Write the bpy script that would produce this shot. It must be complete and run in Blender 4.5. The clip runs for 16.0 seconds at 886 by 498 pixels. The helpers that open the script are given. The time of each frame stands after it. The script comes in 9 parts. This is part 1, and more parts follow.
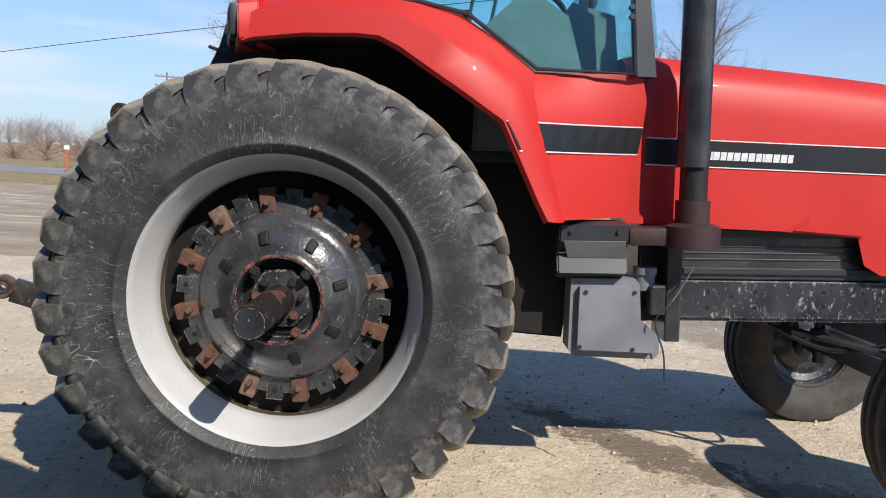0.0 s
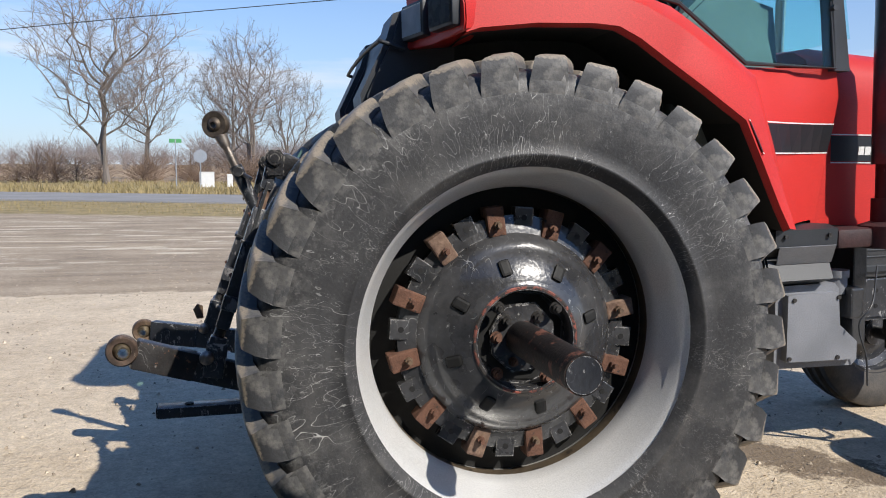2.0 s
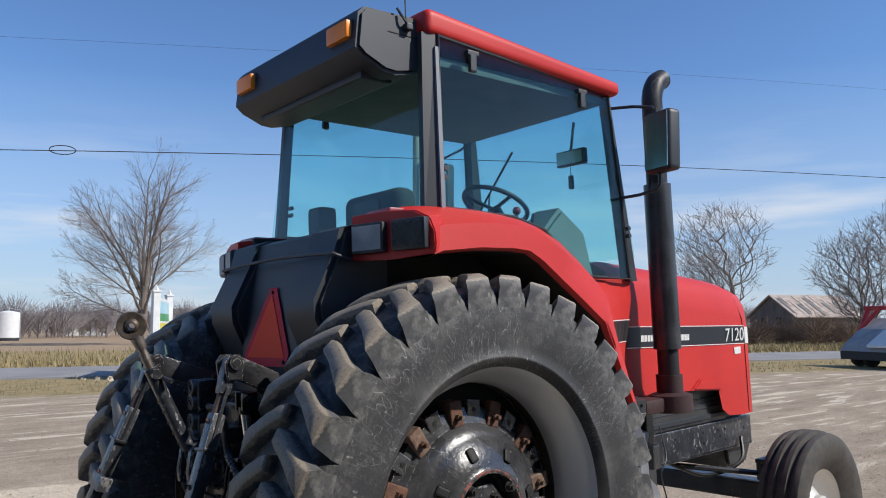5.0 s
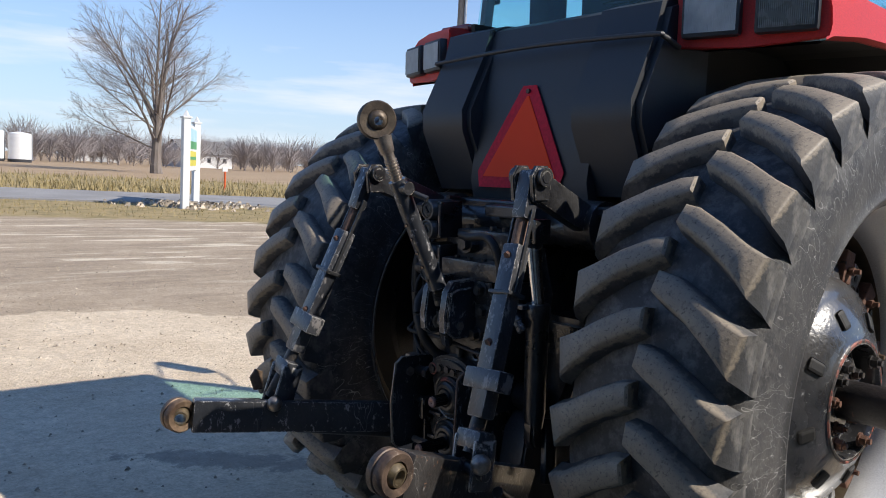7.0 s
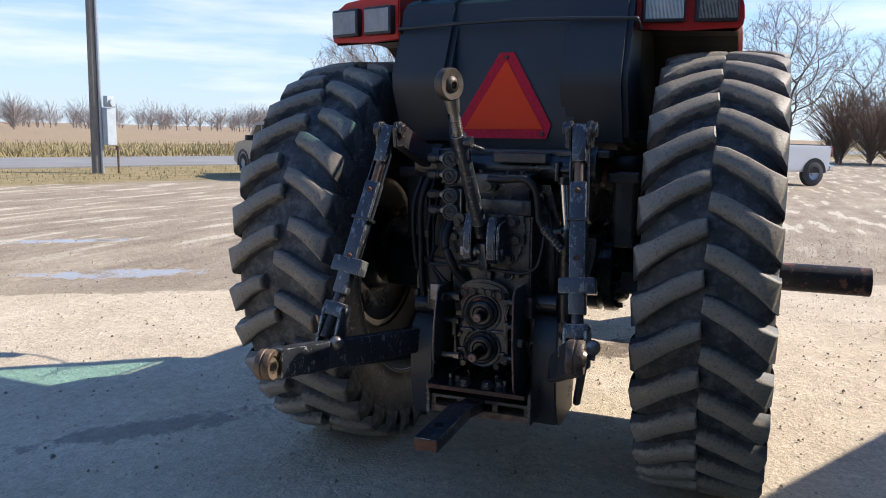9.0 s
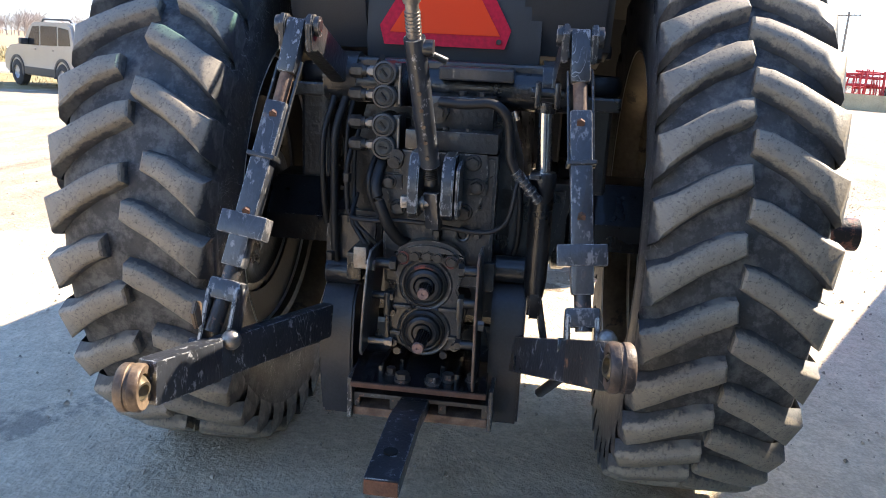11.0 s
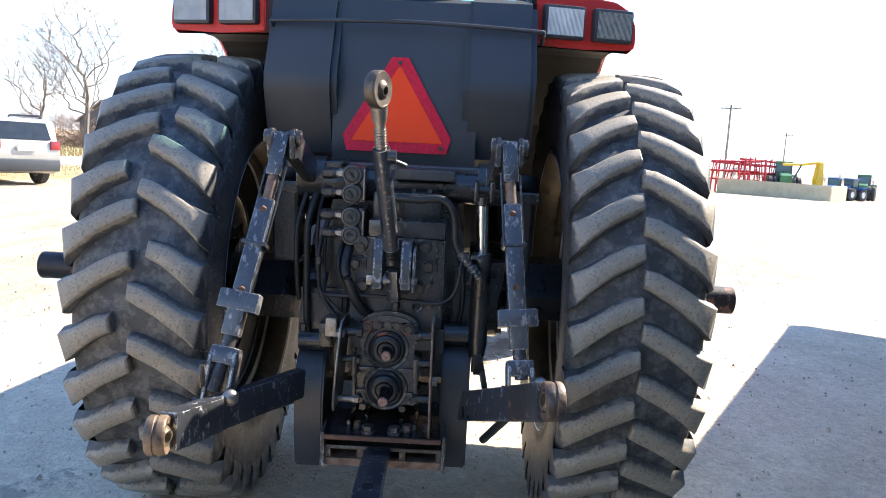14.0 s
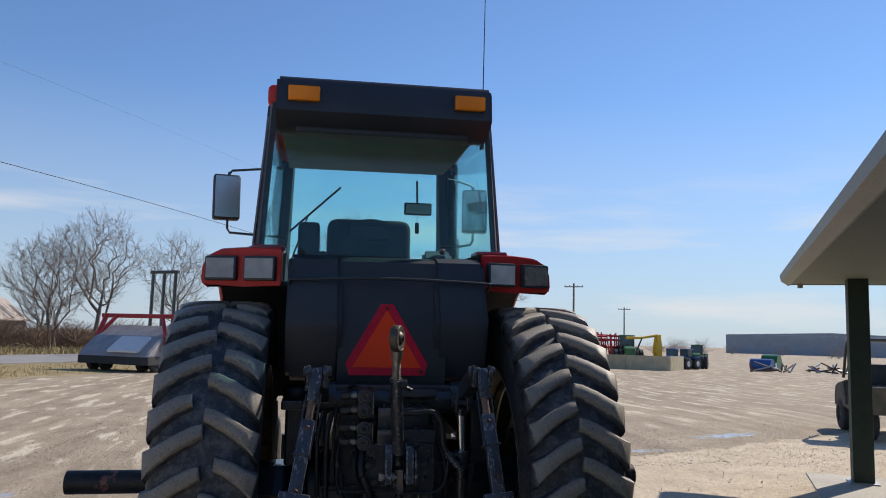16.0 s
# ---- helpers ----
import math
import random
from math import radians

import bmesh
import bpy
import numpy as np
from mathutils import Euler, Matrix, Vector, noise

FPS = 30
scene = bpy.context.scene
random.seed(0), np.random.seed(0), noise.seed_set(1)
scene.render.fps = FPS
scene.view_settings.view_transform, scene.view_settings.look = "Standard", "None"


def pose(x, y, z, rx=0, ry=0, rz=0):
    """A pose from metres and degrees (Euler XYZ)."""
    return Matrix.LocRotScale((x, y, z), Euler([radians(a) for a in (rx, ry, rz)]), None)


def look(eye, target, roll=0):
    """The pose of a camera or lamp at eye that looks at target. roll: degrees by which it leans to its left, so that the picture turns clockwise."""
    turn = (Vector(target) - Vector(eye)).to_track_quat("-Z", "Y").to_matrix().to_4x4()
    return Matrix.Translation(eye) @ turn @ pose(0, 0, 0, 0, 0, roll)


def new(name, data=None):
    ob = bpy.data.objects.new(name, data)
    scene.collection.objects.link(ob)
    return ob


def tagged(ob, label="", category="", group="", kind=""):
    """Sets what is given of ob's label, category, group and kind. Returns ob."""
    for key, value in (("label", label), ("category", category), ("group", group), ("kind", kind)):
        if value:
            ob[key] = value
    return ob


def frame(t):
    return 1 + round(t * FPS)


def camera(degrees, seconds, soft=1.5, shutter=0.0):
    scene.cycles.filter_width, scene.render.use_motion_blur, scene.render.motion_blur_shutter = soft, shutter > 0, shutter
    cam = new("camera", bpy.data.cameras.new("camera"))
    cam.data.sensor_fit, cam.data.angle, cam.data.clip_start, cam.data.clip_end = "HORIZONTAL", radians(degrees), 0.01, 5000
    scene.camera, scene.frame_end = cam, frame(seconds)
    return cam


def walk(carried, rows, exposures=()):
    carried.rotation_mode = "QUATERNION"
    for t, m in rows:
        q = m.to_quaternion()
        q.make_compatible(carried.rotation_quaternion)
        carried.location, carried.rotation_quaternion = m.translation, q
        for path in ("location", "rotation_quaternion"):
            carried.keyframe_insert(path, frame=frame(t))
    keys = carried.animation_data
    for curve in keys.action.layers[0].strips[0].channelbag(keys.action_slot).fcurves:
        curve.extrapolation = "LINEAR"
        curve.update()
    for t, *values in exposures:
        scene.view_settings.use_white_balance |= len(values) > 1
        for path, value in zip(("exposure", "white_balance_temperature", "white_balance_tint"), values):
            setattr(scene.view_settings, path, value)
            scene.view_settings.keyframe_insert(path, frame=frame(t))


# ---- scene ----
cam = camera(59.5, 16.0, soft=1.0)
PATH = [
    (0, (0.594, -3.907, 1.478), (0.623, -1.920, 1.253), 2.59),
    (0.5, (0.348, -3.605, 1.449), (0.337, -1.623, 1.183), 4.31),
    (1, (-0.004, -3.438, 1.423), (0.116, -1.468, 1.100), 4.30),
    (1.5, (-0.418, -3.319, 1.426), (-0.165, -1.356, 1.143), 2.95),
    (2, (-0.849, -3.290, 1.478), (-0.379, -1.358, 1.265), 0.40),
    (2.5, (-1.264, -3.321, 1.505), (-0.519, -1.473, 1.331), 0.71),
    (3, (-1.663, -3.288, 1.592), (-0.693, -1.539, 1.564), 1.26),
    (3.2, (-1.791, -3.303, 1.629), (-0.753, -1.594, 1.686), 0.51),
    (5.3, (-2.090, -2.947, 1.634), (-0.785, -1.446, 1.841), -0.35),
    (5.5, (-2.095, -2.815, 1.636), (-0.834, -1.281, 1.870), 0.12),
    (6, (-2.108, -2.458, 1.588), (-1.005, -0.795, 1.731), 1.90),
    (6.5, (-2.095, -2.089, 1.527), (-1.038, -0.394, 1.426), 2.32),
    (7, (-2.312, -1.791, 1.499), (-1.014, -0.282, 1.304), 3.00),
    (7.5, (-2.676, -1.521, 1.456), (-1.196, -0.197, 1.220), 3.28),
    (8, (-3.090, -1.310, 1.484), (-1.496, -0.128, 1.240), 1.96),
    (8.5, (-3.418, -1.148, 1.503), (-1.679, -0.196, 1.236), 1.43),
    (9, (-3.495, -0.916, 1.483), (-1.655, -0.192, 1.183), 1.33),
    (9.5, (-3.505, -0.682, 1.476), (-1.609, -0.158, 1.114), 0.92),
    (10, (-3.392, -0.460, 1.468), (-1.469, -0.102, 1.051), 2.32),
    (10.2, (-3.289, -0.410, 1.458), (-1.361, -0.096, 1.030), 2.89),
    (12.3, (-2.386, -0.213, 1.378), (-0.459, -0.052, 0.868), 4.65),
    (12.5, (-2.407, -0.213, 1.370), (-0.476, -0.074, 0.866), 4.79),
    (13, (-2.615, -0.167, 1.418), (-0.667, -0.128, 0.966), 3.80),
    (13.5, (-2.932, -0.195, 1.450), (-0.956, -0.176, 1.142), 4.11),
    (14, (-3.295, -0.188, 1.471), (-1.311, -0.164, 1.224), 3.66),
    (14.5, (-3.644, -0.103, 1.504), (-1.655, -0.152, 1.303), 3.89),
    (15, (-3.972, -0.074, 1.537), (-1.976, -0.164, 1.459), 5.13),
    (15.5, (-4.110, 0.107, 1.581), (-2.128, -0.130, 1.713), 4.90),
    (16, (-4.222, 0.401, 1.643), (-2.261, 0.082, 1.874), 1.68),
]
EXPOSURES = [(0, 0.22, 6600, 10), (1.0, 0.32, 6700, 10), (2.0, 0.27, 6600, 10), (3.2, 0.22, 6500, 10), (5.3, 0.05, 6500, 10), (7.0, 0.42, 6800, 11), (8.0, 0.55, 6700, 11), (10.2, 0.9, 6750, 11), (12.2, 3.53, 8900, 11), (12.8, 3.53, 9000, 11), (13.5, 2.73, 8300, 11), (14.0, 2.03, 7100, 10), (14.5, 1.15, 6600, 10), (15.0, 0.4, 6700, 11), (15.5, 0.15, 6800, 11), (16, 0.03, 6900, 11)]
walk(cam, [(t, look(eye, target, roll)) for t, eye, target, roll in PATH], EXPOSURES)

# ---- light ----
SUN_DIR = Vector((0.535, -0.845, math.tan(radians(41.3)))).normalized()
world = bpy.data.worlds.new("world")
scene.world = world
world.use_nodes = True
wn, wl = world.node_tree.nodes, world.node_tree.links
sky = wn.new("ShaderNodeTexSky")
sky.sky_type, sky.sun_disc = "NISHITA", False
sky.sun_elevation, sky.sun_rotation = radians(41.3), math.atan2(SUN_DIR.x, SUN_DIR.y)
sky.air_density, sky.dust_density, sky.ozone_density = 1.0, 0.05, 3.0
w_co = wn.new("ShaderNodeTexCoord")
w_map = wn.new("ShaderNodeMapping")
w_map.inputs["Scale"].default_value = (1.6, 1.6, 13.0)
w_map.inputs["Rotation"].default_value = (0.06, 0.03, 0.7)
w_noise = wn.new("ShaderNodeTexNoise")
w_noise.inputs["Scale"].default_value, w_noise.inputs["Detail"].default_value = 1.5, 7
w_noise.inputs["Roughness"].default_value = 0.55
w_ramp = wn.new("ShaderNodeValToRGB")
w_ramp.color_ramp.elements[0].position, w_ramp.color_ramp.elements[1].position = 0.50, 0.72
w_sep = wn.new("ShaderNodeSeparateXYZ")
w_band = wn.new("ShaderNodeValToRGB")     # cloud streaks lie low over the horizon
els = w_band.color_ramp.elements
els[0].position, els[0].color = 0.0, (0.75, 0.75, 0.75, 1)
els[1].position, els[1].color = 0.27, (0, 0, 0, 1)
mid = els.new(0.13)
mid.color = (0.9, 0.9, 0.9, 1)
high = els.new(0.19)
high.color = (0.3, 0.3, 0.3, 1)
w_mul = wn.new("ShaderNodeMath")
w_mul.operation = "MULTIPLY"
w_mix = wn.new("ShaderNodeMix")
w_mix.data_type = "RGBA"
w_mix.inputs["B"].default_value = (6.2, 6.5, 7.0, 1)
bg = wn["Background"]
bg.inputs["Strength"].default_value = 0.118
w_haze = wn.new("ShaderNodeMix")           # pale blue haze towards the horizon
w_haze.data_type = "RGBA"
w_haze.inputs["B"].default_value = (3.7, 4.5, 5.8, 1)
w_hz = wn.new("ShaderNodeMapRange")
w_hz.inputs["From Min"].default_value, w_hz.inputs["From Max"].default_value = 0.0, 0.30
w_hz.inputs["To Min"].default_value, w_hz.inputs["To Max"].default_value = 0.8, 0.0
w_tint = wn.new("ShaderNodeMix")
w_tint.data_type, w_tint.blend_type = "RGBA", "MULTIPLY"
w_tint.inputs["Factor"].default_value = 1
w_tint.inputs["B"].default_value = (0.74, 0.93, 1.17, 1)
for a, b in ((w_co.outputs["Generated"], w_map.inputs["Vector"]), (w_map.outputs["Vector"], w_noise.inputs["Vector"]),
             (w_noise.outputs["Fac"], w_ramp.inputs["Fac"]), (w_co.outputs["Generated"], w_sep.inputs[0]),
             (w_sep.outputs["Z"], w_band.inputs["Fac"]), (w_ramp.outputs["Color"], w_mul.inputs[0]),
             (w_band.outputs["Color"], w_mul.inputs[1]), (w_mul.outputs[0], w_mix.inputs["Factor"]),
             (sky.outputs["Color"], w_tint.inputs["A"]), (w_tint.outputs["Result"], w_haze.inputs["A"]),
             (w_sep.outputs["Z"], w_hz.inputs["Value"]), (w_hz.outputs["Result"], w_haze.inputs["Factor"]), (w_haze.outputs["Result"], w_mix.inputs["A"]), (w_mix.outputs["Result"], bg.inputs["Color"])):
    wl.new(a, b)
sun = new("sun", bpy.data.lights.new("sun", "SUN"))
sun.data.energy, sun.data.angle, sun.data.color = 4.5, radians(0.53), (1.0, 0.95, 0.87)
sun.matrix_world = look(SUN_DIR * 50, (0, 0, 0))


# ---- materials ----
def material(name, base, dark=None, rough=0.5, rough2=None, metal=0.0, scale=6.0, fine=80.0, bump=0.15, spread=(0.35, 0.7),
             wear=None, wear_amount=0.62, wear_scale=14.0, stretch=(1, 1, 1), coat=0.0, per_object=0.0):
    """A surface with stains at one scale, grain at another, and optional worn patches of a third colour."""
    m = bpy.data.materials.new(name)
    m.use_nodes = True
    n, l = m.node_tree.nodes, m.node_tree.links
    b = n["Principled BSDF"]
    co = n.new("ShaderNodeTexCoord")
    mp = n.new("ShaderNodeMapping")
    mp.inputs["Scale"].default_value = stretch
    l.new(co.outputs["Object"], mp.inputs["Vector"])
    big, small = n.new("ShaderNodeTexNoise"), n.new("ShaderNodeTexNoise")
    for k, sc, det in ((big, scale, 6), (small, fine, 3)):
        k.inputs["Scale"].default_value, k.inputs["Detail"].default_value = sc, det
        l.new(mp.outputs["Vector"], k.inputs["Vector"])
    ramp = n.new("ShaderNodeMapRange")
    ramp.inputs["From Min"].default_value, ramp.inputs["From Max"].default_value = spread
    l.new(big.outputs["Fac"], ramp.inputs["Value"])
    mix = n.new("ShaderNodeMix")
    mix.data_type = "RGBA"
    dk = dark or tuple(c * 0.72 for c in base)
    mix.inputs["A"].default_value, mix.inputs["B"].default_value = (*dk, 1), (*base, 1)
    l.new(ramp.outputs["Result"], mix.inputs["Factor"])
    grain = n.new("ShaderNodeMix")
    grain.data_type, grain.blend_type = "RGBA", "MULTIPLY"
    grain.inputs["Factor"].default_value = 0.5
    gr = n.new("ShaderNodeMapRange")
    gr.inputs["From Min"].default_value, gr.inputs["From Max"].default_value = 0.3, 0.7
    gr.inputs["To Min"].default_value, gr.inputs["To Max"].default_value = 0.62, 1.18
    l.new(small.outputs["Fac"], gr.inputs["Value"])
    l.new(mix.outputs["Result"], grain.inputs["A"])
    l.new(gr.outputs["Result"], grain.inputs["B"])
    colour = grain.outputs["Result"]
    if wear:
        wno = n.new("ShaderNodeTexNoise")
        wno.inputs["Scale"].default_value, wno.inputs["Detail"].default_value, wno.inputs["Roughness"].default_value = wear_scale, 8, 0.7
        l.new(mp.outputs["Vector"], wno.inputs["Vector"])
        wr = n.new("ShaderNodeMapRange")
        wr.inputs["From Min"].default_value, wr.inputs["From Max"].default_value = wear_amount, wear_amount + 0.05
        l.new(wno.outputs["Fac"], wr.inputs["Value"])
        wm = n.new("ShaderNodeMix")
        wm.data_type = "RGBA"
        wm.inputs["B"].default_value = (*wear, 1)
        l.new(wr.outputs["Result"], wm.inputs["Factor"])
        l.new(colour, wm.inputs["A"])
        colour = wm.outputs["Result"]
    if per_object:
        info = n.new("ShaderNodeObjectInfo")
        pr = n.new("ShaderNodeMapRange")
        pr.inputs["To Min"].default_value, pr.inputs["To Max"].default_value = 1 - per_object, 1 + per_object
        l.new(info.outputs["Random"], pr.inputs["Value"])
        pm = n.new("ShaderNodeMix")
        pm.data_type, pm.blend_type = "RGBA", "MULTIPLY"
        pm.inputs["Factor"].default_value = 1
        l.new(colour, pm.inputs["A"])
        l.new(pr.outputs["Result"], pm.inputs["B"])
        colour = pm.outputs["Result"]
    l.new(colour, b.inputs["Base Color"])
    rr = n.new("ShaderNodeMapRange")
    rr.inputs["To Min"].default_value, rr.inputs["To Max"].default_value = rough, rough2 if rough2 is not None else min(1, rough + 0.15)
    l.new(big.outputs["Fac"], rr.inputs["Value"])
    l.new(rr.outputs["Result"], b.inputs["Roughness"])
    b.inputs["Metallic"].default_value = metal
    b.inputs["Coat Weight"].default_value = coat
    if bump:
        bp = n.new("ShaderNodeBump")
        bp.inputs["Strength"].default_value, bp.inputs["Distance"].default_value = bump, 0.004
        l.new(small.outputs["Fac"], bp.inputs["Height"])
        l.new(bp.outputs["Normal"], b.inputs["Normal"])
    return m


def scratch(m, colour, scale=9.0, stretch=(1, 1, 1), width=0.012, amount=0.9, cover=0.5, seeds=2, polar=False, gap_scale=7.0):
    """Thin pale curved scratches laid over a material: lines of equal height in a stretched noise, broken by another."""
    n, l = m.node_tree.nodes, m.node_tree.links
    b = n["Principled BSDF"]
    colour_in = b.inputs["Base Color"].links[0].from_socket
    co = n.new("ShaderNodeTexCoord").outputs["Object"]
    if polar:
        sp = n.new("ShaderNodeSeparateXYZ")
        l.new(co, sp.inputs[0])
        an, le, cb, mu = n.new("ShaderNodeMath"), n.new("ShaderNodeVectorMath"), n.new("ShaderNodeCombineXYZ"), n.new("ShaderNodeMath")
        an.operation, le.operation, mu.operation = "ARCTAN2", "LENGTH", "MULTIPLY"
        mu.inputs[1].default_value = 0.75
        flat = n.new("ShaderNodeVectorMath")
        flat.operation = "MULTIPLY"
        flat.inputs[1].default_value = (1, 0, 1)
        l.new(co, flat.inputs[0])
        l.new(flat.outputs[0], le.inputs[0])
        l.new(sp.outputs["Z"], an.inputs[0])
        l.new(sp.outputs["X"], an.inputs[1])
        l.new(an.outputs[0], mu.inputs[0])
        l.new(mu.outputs[0], cb.inputs["X"])
        l.new(le.outputs["Value"], cb.inputs["Y"])
        l.new(sp.outputs["Y"], cb.inputs["Z"])
        co = cb.outputs[0]
    for k in range(seeds):
        mp = n.new("ShaderNodeMapping")
        mp.inputs["Location"].default_value = (3.7 * k + 0.4, 1.9 * k, 0.8 * k)
        mp.inputs["Rotation"].default_value = (0, 0, (0.35, -0.55, 0.95, -1.2)[k])
        mp.inputs["Scale"].default_value = stretch
        l.new(co, mp.inputs["Vector"])
        lines, gaps = n.new("ShaderNodeTexNoise"), n.new("ShaderNodeTexNoise")
        lines.inputs["Scale"].default_value, lines.inputs["Detail"].default_value = scale * (1 + 0.45 * k), 1.2
        gaps.inputs["Scale"].default_value, gaps.inputs["Detail"].default_value = gap_scale * (1 + 0.3 * k), 3
        l.new(mp.outputs[0], lines.inputs["Vector"])
        l.new(co, gaps.inputs["Vector"])
        off, ab, thin, keep, mul = n.new("ShaderNodeMath"), n.new("ShaderNodeMath"), n.new("ShaderNodeMapRange"), n.new("ShaderNodeMapRange"), n.new("ShaderNodeMath")
        off.operation, ab.operation, mul.operation = "SUBTRACT", "ABSOLUTE", "MULTIPLY"
        off.inputs[1].default_value = 0.5
        thin.inputs["From Min"].default_value, thin.inputs["From Max"].default_value = width, width * 0.35
        thin.inputs["To Max"].default_value = amount
        if polar:            # the flank alone, not the tread
            edge, both = n.new("ShaderNodeMapRange"), n.new("ShaderNodeMath")
            both.operation = "MULTIPLY"
            edge.inputs["From Min"].default_value, edge.inputs["From Max"].default_value = 0.860, 0.842
            l.new(le.outputs["Value"], edge.inputs["Value"])
        keep.inputs["From Min"].default_value, keep.inputs["From Max"].default_value = 1 - cover, 1 - cover + 0.1
        l.new(lines.outputs["Fac"], off.inputs[0])
        l.new(off.outputs[0], ab.inputs[0])
        l.new(ab.outputs[0], thin.inputs["Value"])
        l.new(gaps.outputs["Fac"], keep.inputs["Value"])
        if polar:
            l.new(thin.outputs[0], both.inputs[0])
            l.new(edge.outputs[0], both.inputs[1])
        l.new(both.outputs[0] if polar else thin.outputs[0], mul.inputs[0])
        l.new(keep.outputs[0], mul.inputs[1])
        mx = n.new("ShaderNodeMix")
        mx.data_type = "RGBA"
        mx.inputs["B"].default_value = (*colour, 1)
        l.new(mul.outputs[0], mx.inputs["Factor"])
        l.new(colour_in, mx.inputs["A"])
        colour_in = mx.outputs["Result"]
    l.new(colour_in, b.inputs["Base Color"])
    return m


def worn_edges(m, colour, radius=0.006, cover=0.5, scale=60.0):
    """Paint rubbed off along the edges in broken patches."""
    n, l = m.node_tree.nodes, m.node_tree.links
    b = n["Principled BSDF"]
    link = b.inputs["Base Color"].links[0]
    before = link.from_socket
    bevel, geo, dot = n.new("ShaderNodeBevel"), n.new("ShaderNodeNewGeometry"), n.new("ShaderNodeVectorMath")
    bevel.samples = 4
    bevel.inputs["Radius"].default_value = radius
    dot.operation = "DOT_PRODUCT"
    l.new(bevel.outputs["Normal"], dot.inputs[0])
    l.new(geo.outputs["Normal"], dot.inputs[1])
    edge = n.new("ShaderNodeMapRange")
    edge.inputs["From Min"].default_value, edge.inputs["From Max"].default_value = 0.985, 0.90
    l.new(dot.outputs["Value"], edge.inputs["Value"])
    co, noise, patch, both, mix = n.new("ShaderNodeTexCoord"), n.new("ShaderNodeTexNoise"), n.new("ShaderNodeMapRange"), n.new("ShaderNodeMath"), n.new("ShaderNodeMix")
    noise.inputs["Scale"].default_value, noise.inputs["Detail"].default_value = scale, 5
    l.new(co.outputs["Object"], noise.inputs["Vector"])
    patch.inputs["From Min"].default_value, patch.inputs["From Max"].default_value = 1 - cover, 1.08 - cover
    l.new(noise.outputs["Fac"], patch.inputs["Value"])
    both.operation = "MULTIPLY"
    l.new(edge.outputs["Result"], both.inputs[0])
    l.new(patch.outputs["Result"], both.inputs[1])
    mix.data_type = "RGBA"
    mix.inputs["B"].default_value = (*colour, 1)
    l.new(both.outputs["Value"], mix.inputs["Factor"])
    l.new(before, mix.inputs["A"])
    l.new(mix.outputs["Result"], b.inputs["Base Color"])
    return m


def glass_material(name, colour, rough=0.0):
    """Thin tinted glass: clear straight through, mirroring more at a slant."""
    m = bpy.data.materials.new(name)
    m.use_nodes = True
    n, l = m.node_tree.nodes, m.node_tree.links
    n.remove(n["Principled BSDF"])
    tr, gl, mx, fr = n.new("ShaderNodeBsdfTransparent"), n.new("ShaderNodeBsdfGlossy"), n.new("ShaderNodeMixShader"), n.new("ShaderNodeLayerWeight")
    pw, ad = n.new("ShaderNodeMath"), n.new("ShaderNodeMath")
    pw.operation, ad.operation = "POWER", "MULTIPLY_ADD"
    pw.inputs[1].default_value, ad.inputs[1].default_value, ad.inputs[2].default_value = 5, 0.8, 0.03
    tr.inputs["Color"].default_value = (*colour, 1)
    gl.inputs["Roughness"].default_value = rough
    fr.inputs["Blend"].default_value = 0.5
    l.new(fr.outputs["Facing"], pw.inputs[0])
    l.new(pw.outputs[0], ad.inputs[0])
    l.new(ad.outputs[0], mx.inputs[0])
    l.new(tr.outputs[0], mx.inputs[1])
    l.new(gl.outputs[0], mx.inputs[2])
    l.new(mx.outputs[0], n["Material Output"].inputs["Surface"])
    return m


RED = material("red_paint", (0.61, 0.033, 0.026), (0.54, 0.027, 0.022), 0.42, 0.55, scale=2.5, fine=220, bump=0.03, coat=0.06)
BLACK = material("black_paint", (0.050, 0.052, 0.056), (0.024, 0.025, 0.027), 0.22, 0.5, scale=7, fine=70, bump=0.3, wear=(0.24, 0.225, 0.205), wear_amount=0.665, wear_scale=44, coat=0.3)
CAST = material("oily_black_casting", (0.050, 0.050, 0.052), (0.016, 0.016, 0.018), 0.18, 0.5, scale=9, fine=70, bump=0.6, wear=(0.26, 0.235, 0.205), wear_amount=0.655, wear_scale=48, coat=0.35)
# the oily casting again, darker: shade round the covers is put into its colour
CAST_DARK = material("shaded_oily_casting", (0.026, 0.026, 0.028), (0.009, 0.009, 0.010), 0.16, 0.45, scale=9, fine=70, bump=0.6, wear=(0.26, 0.235, 0.205), wear_amount=0.69, wear_scale=48, coat=0.4)
OILY = material("wet_oily_plate", (0.020, 0.022, 0.025), (0.007, 0.007, 0.008), 0.08, 0.35, scale=14, fine=45, bump=0.7, wear=(0.20, 0.23, 0.25), wear_amount=0.69, wear_scale=30, coat=0.6)
SEAL_BLACK = material("satin_seal_black", (0.026, 0.026, 0.027), (0.014, 0.014, 0.015), 0.28, 0.5, scale=12, fine=120, bump=0.15, coat=0.2)
SHAFT_DARK = material("greased_shaft_steel", (0.034, 0.030, 0.028), (0.016, 0.014, 0.013), 0.3, 0.5, metal=0.4, scale=20, fine=150, bump=0.3)
PINK_RUST = material("bare_reddish_steel", (0.42, 0.25, 0.19), (0.25, 0.13, 0.10), 0.5, 0.7, metal=0.2, scale=60, fine=200, bump=0.2)
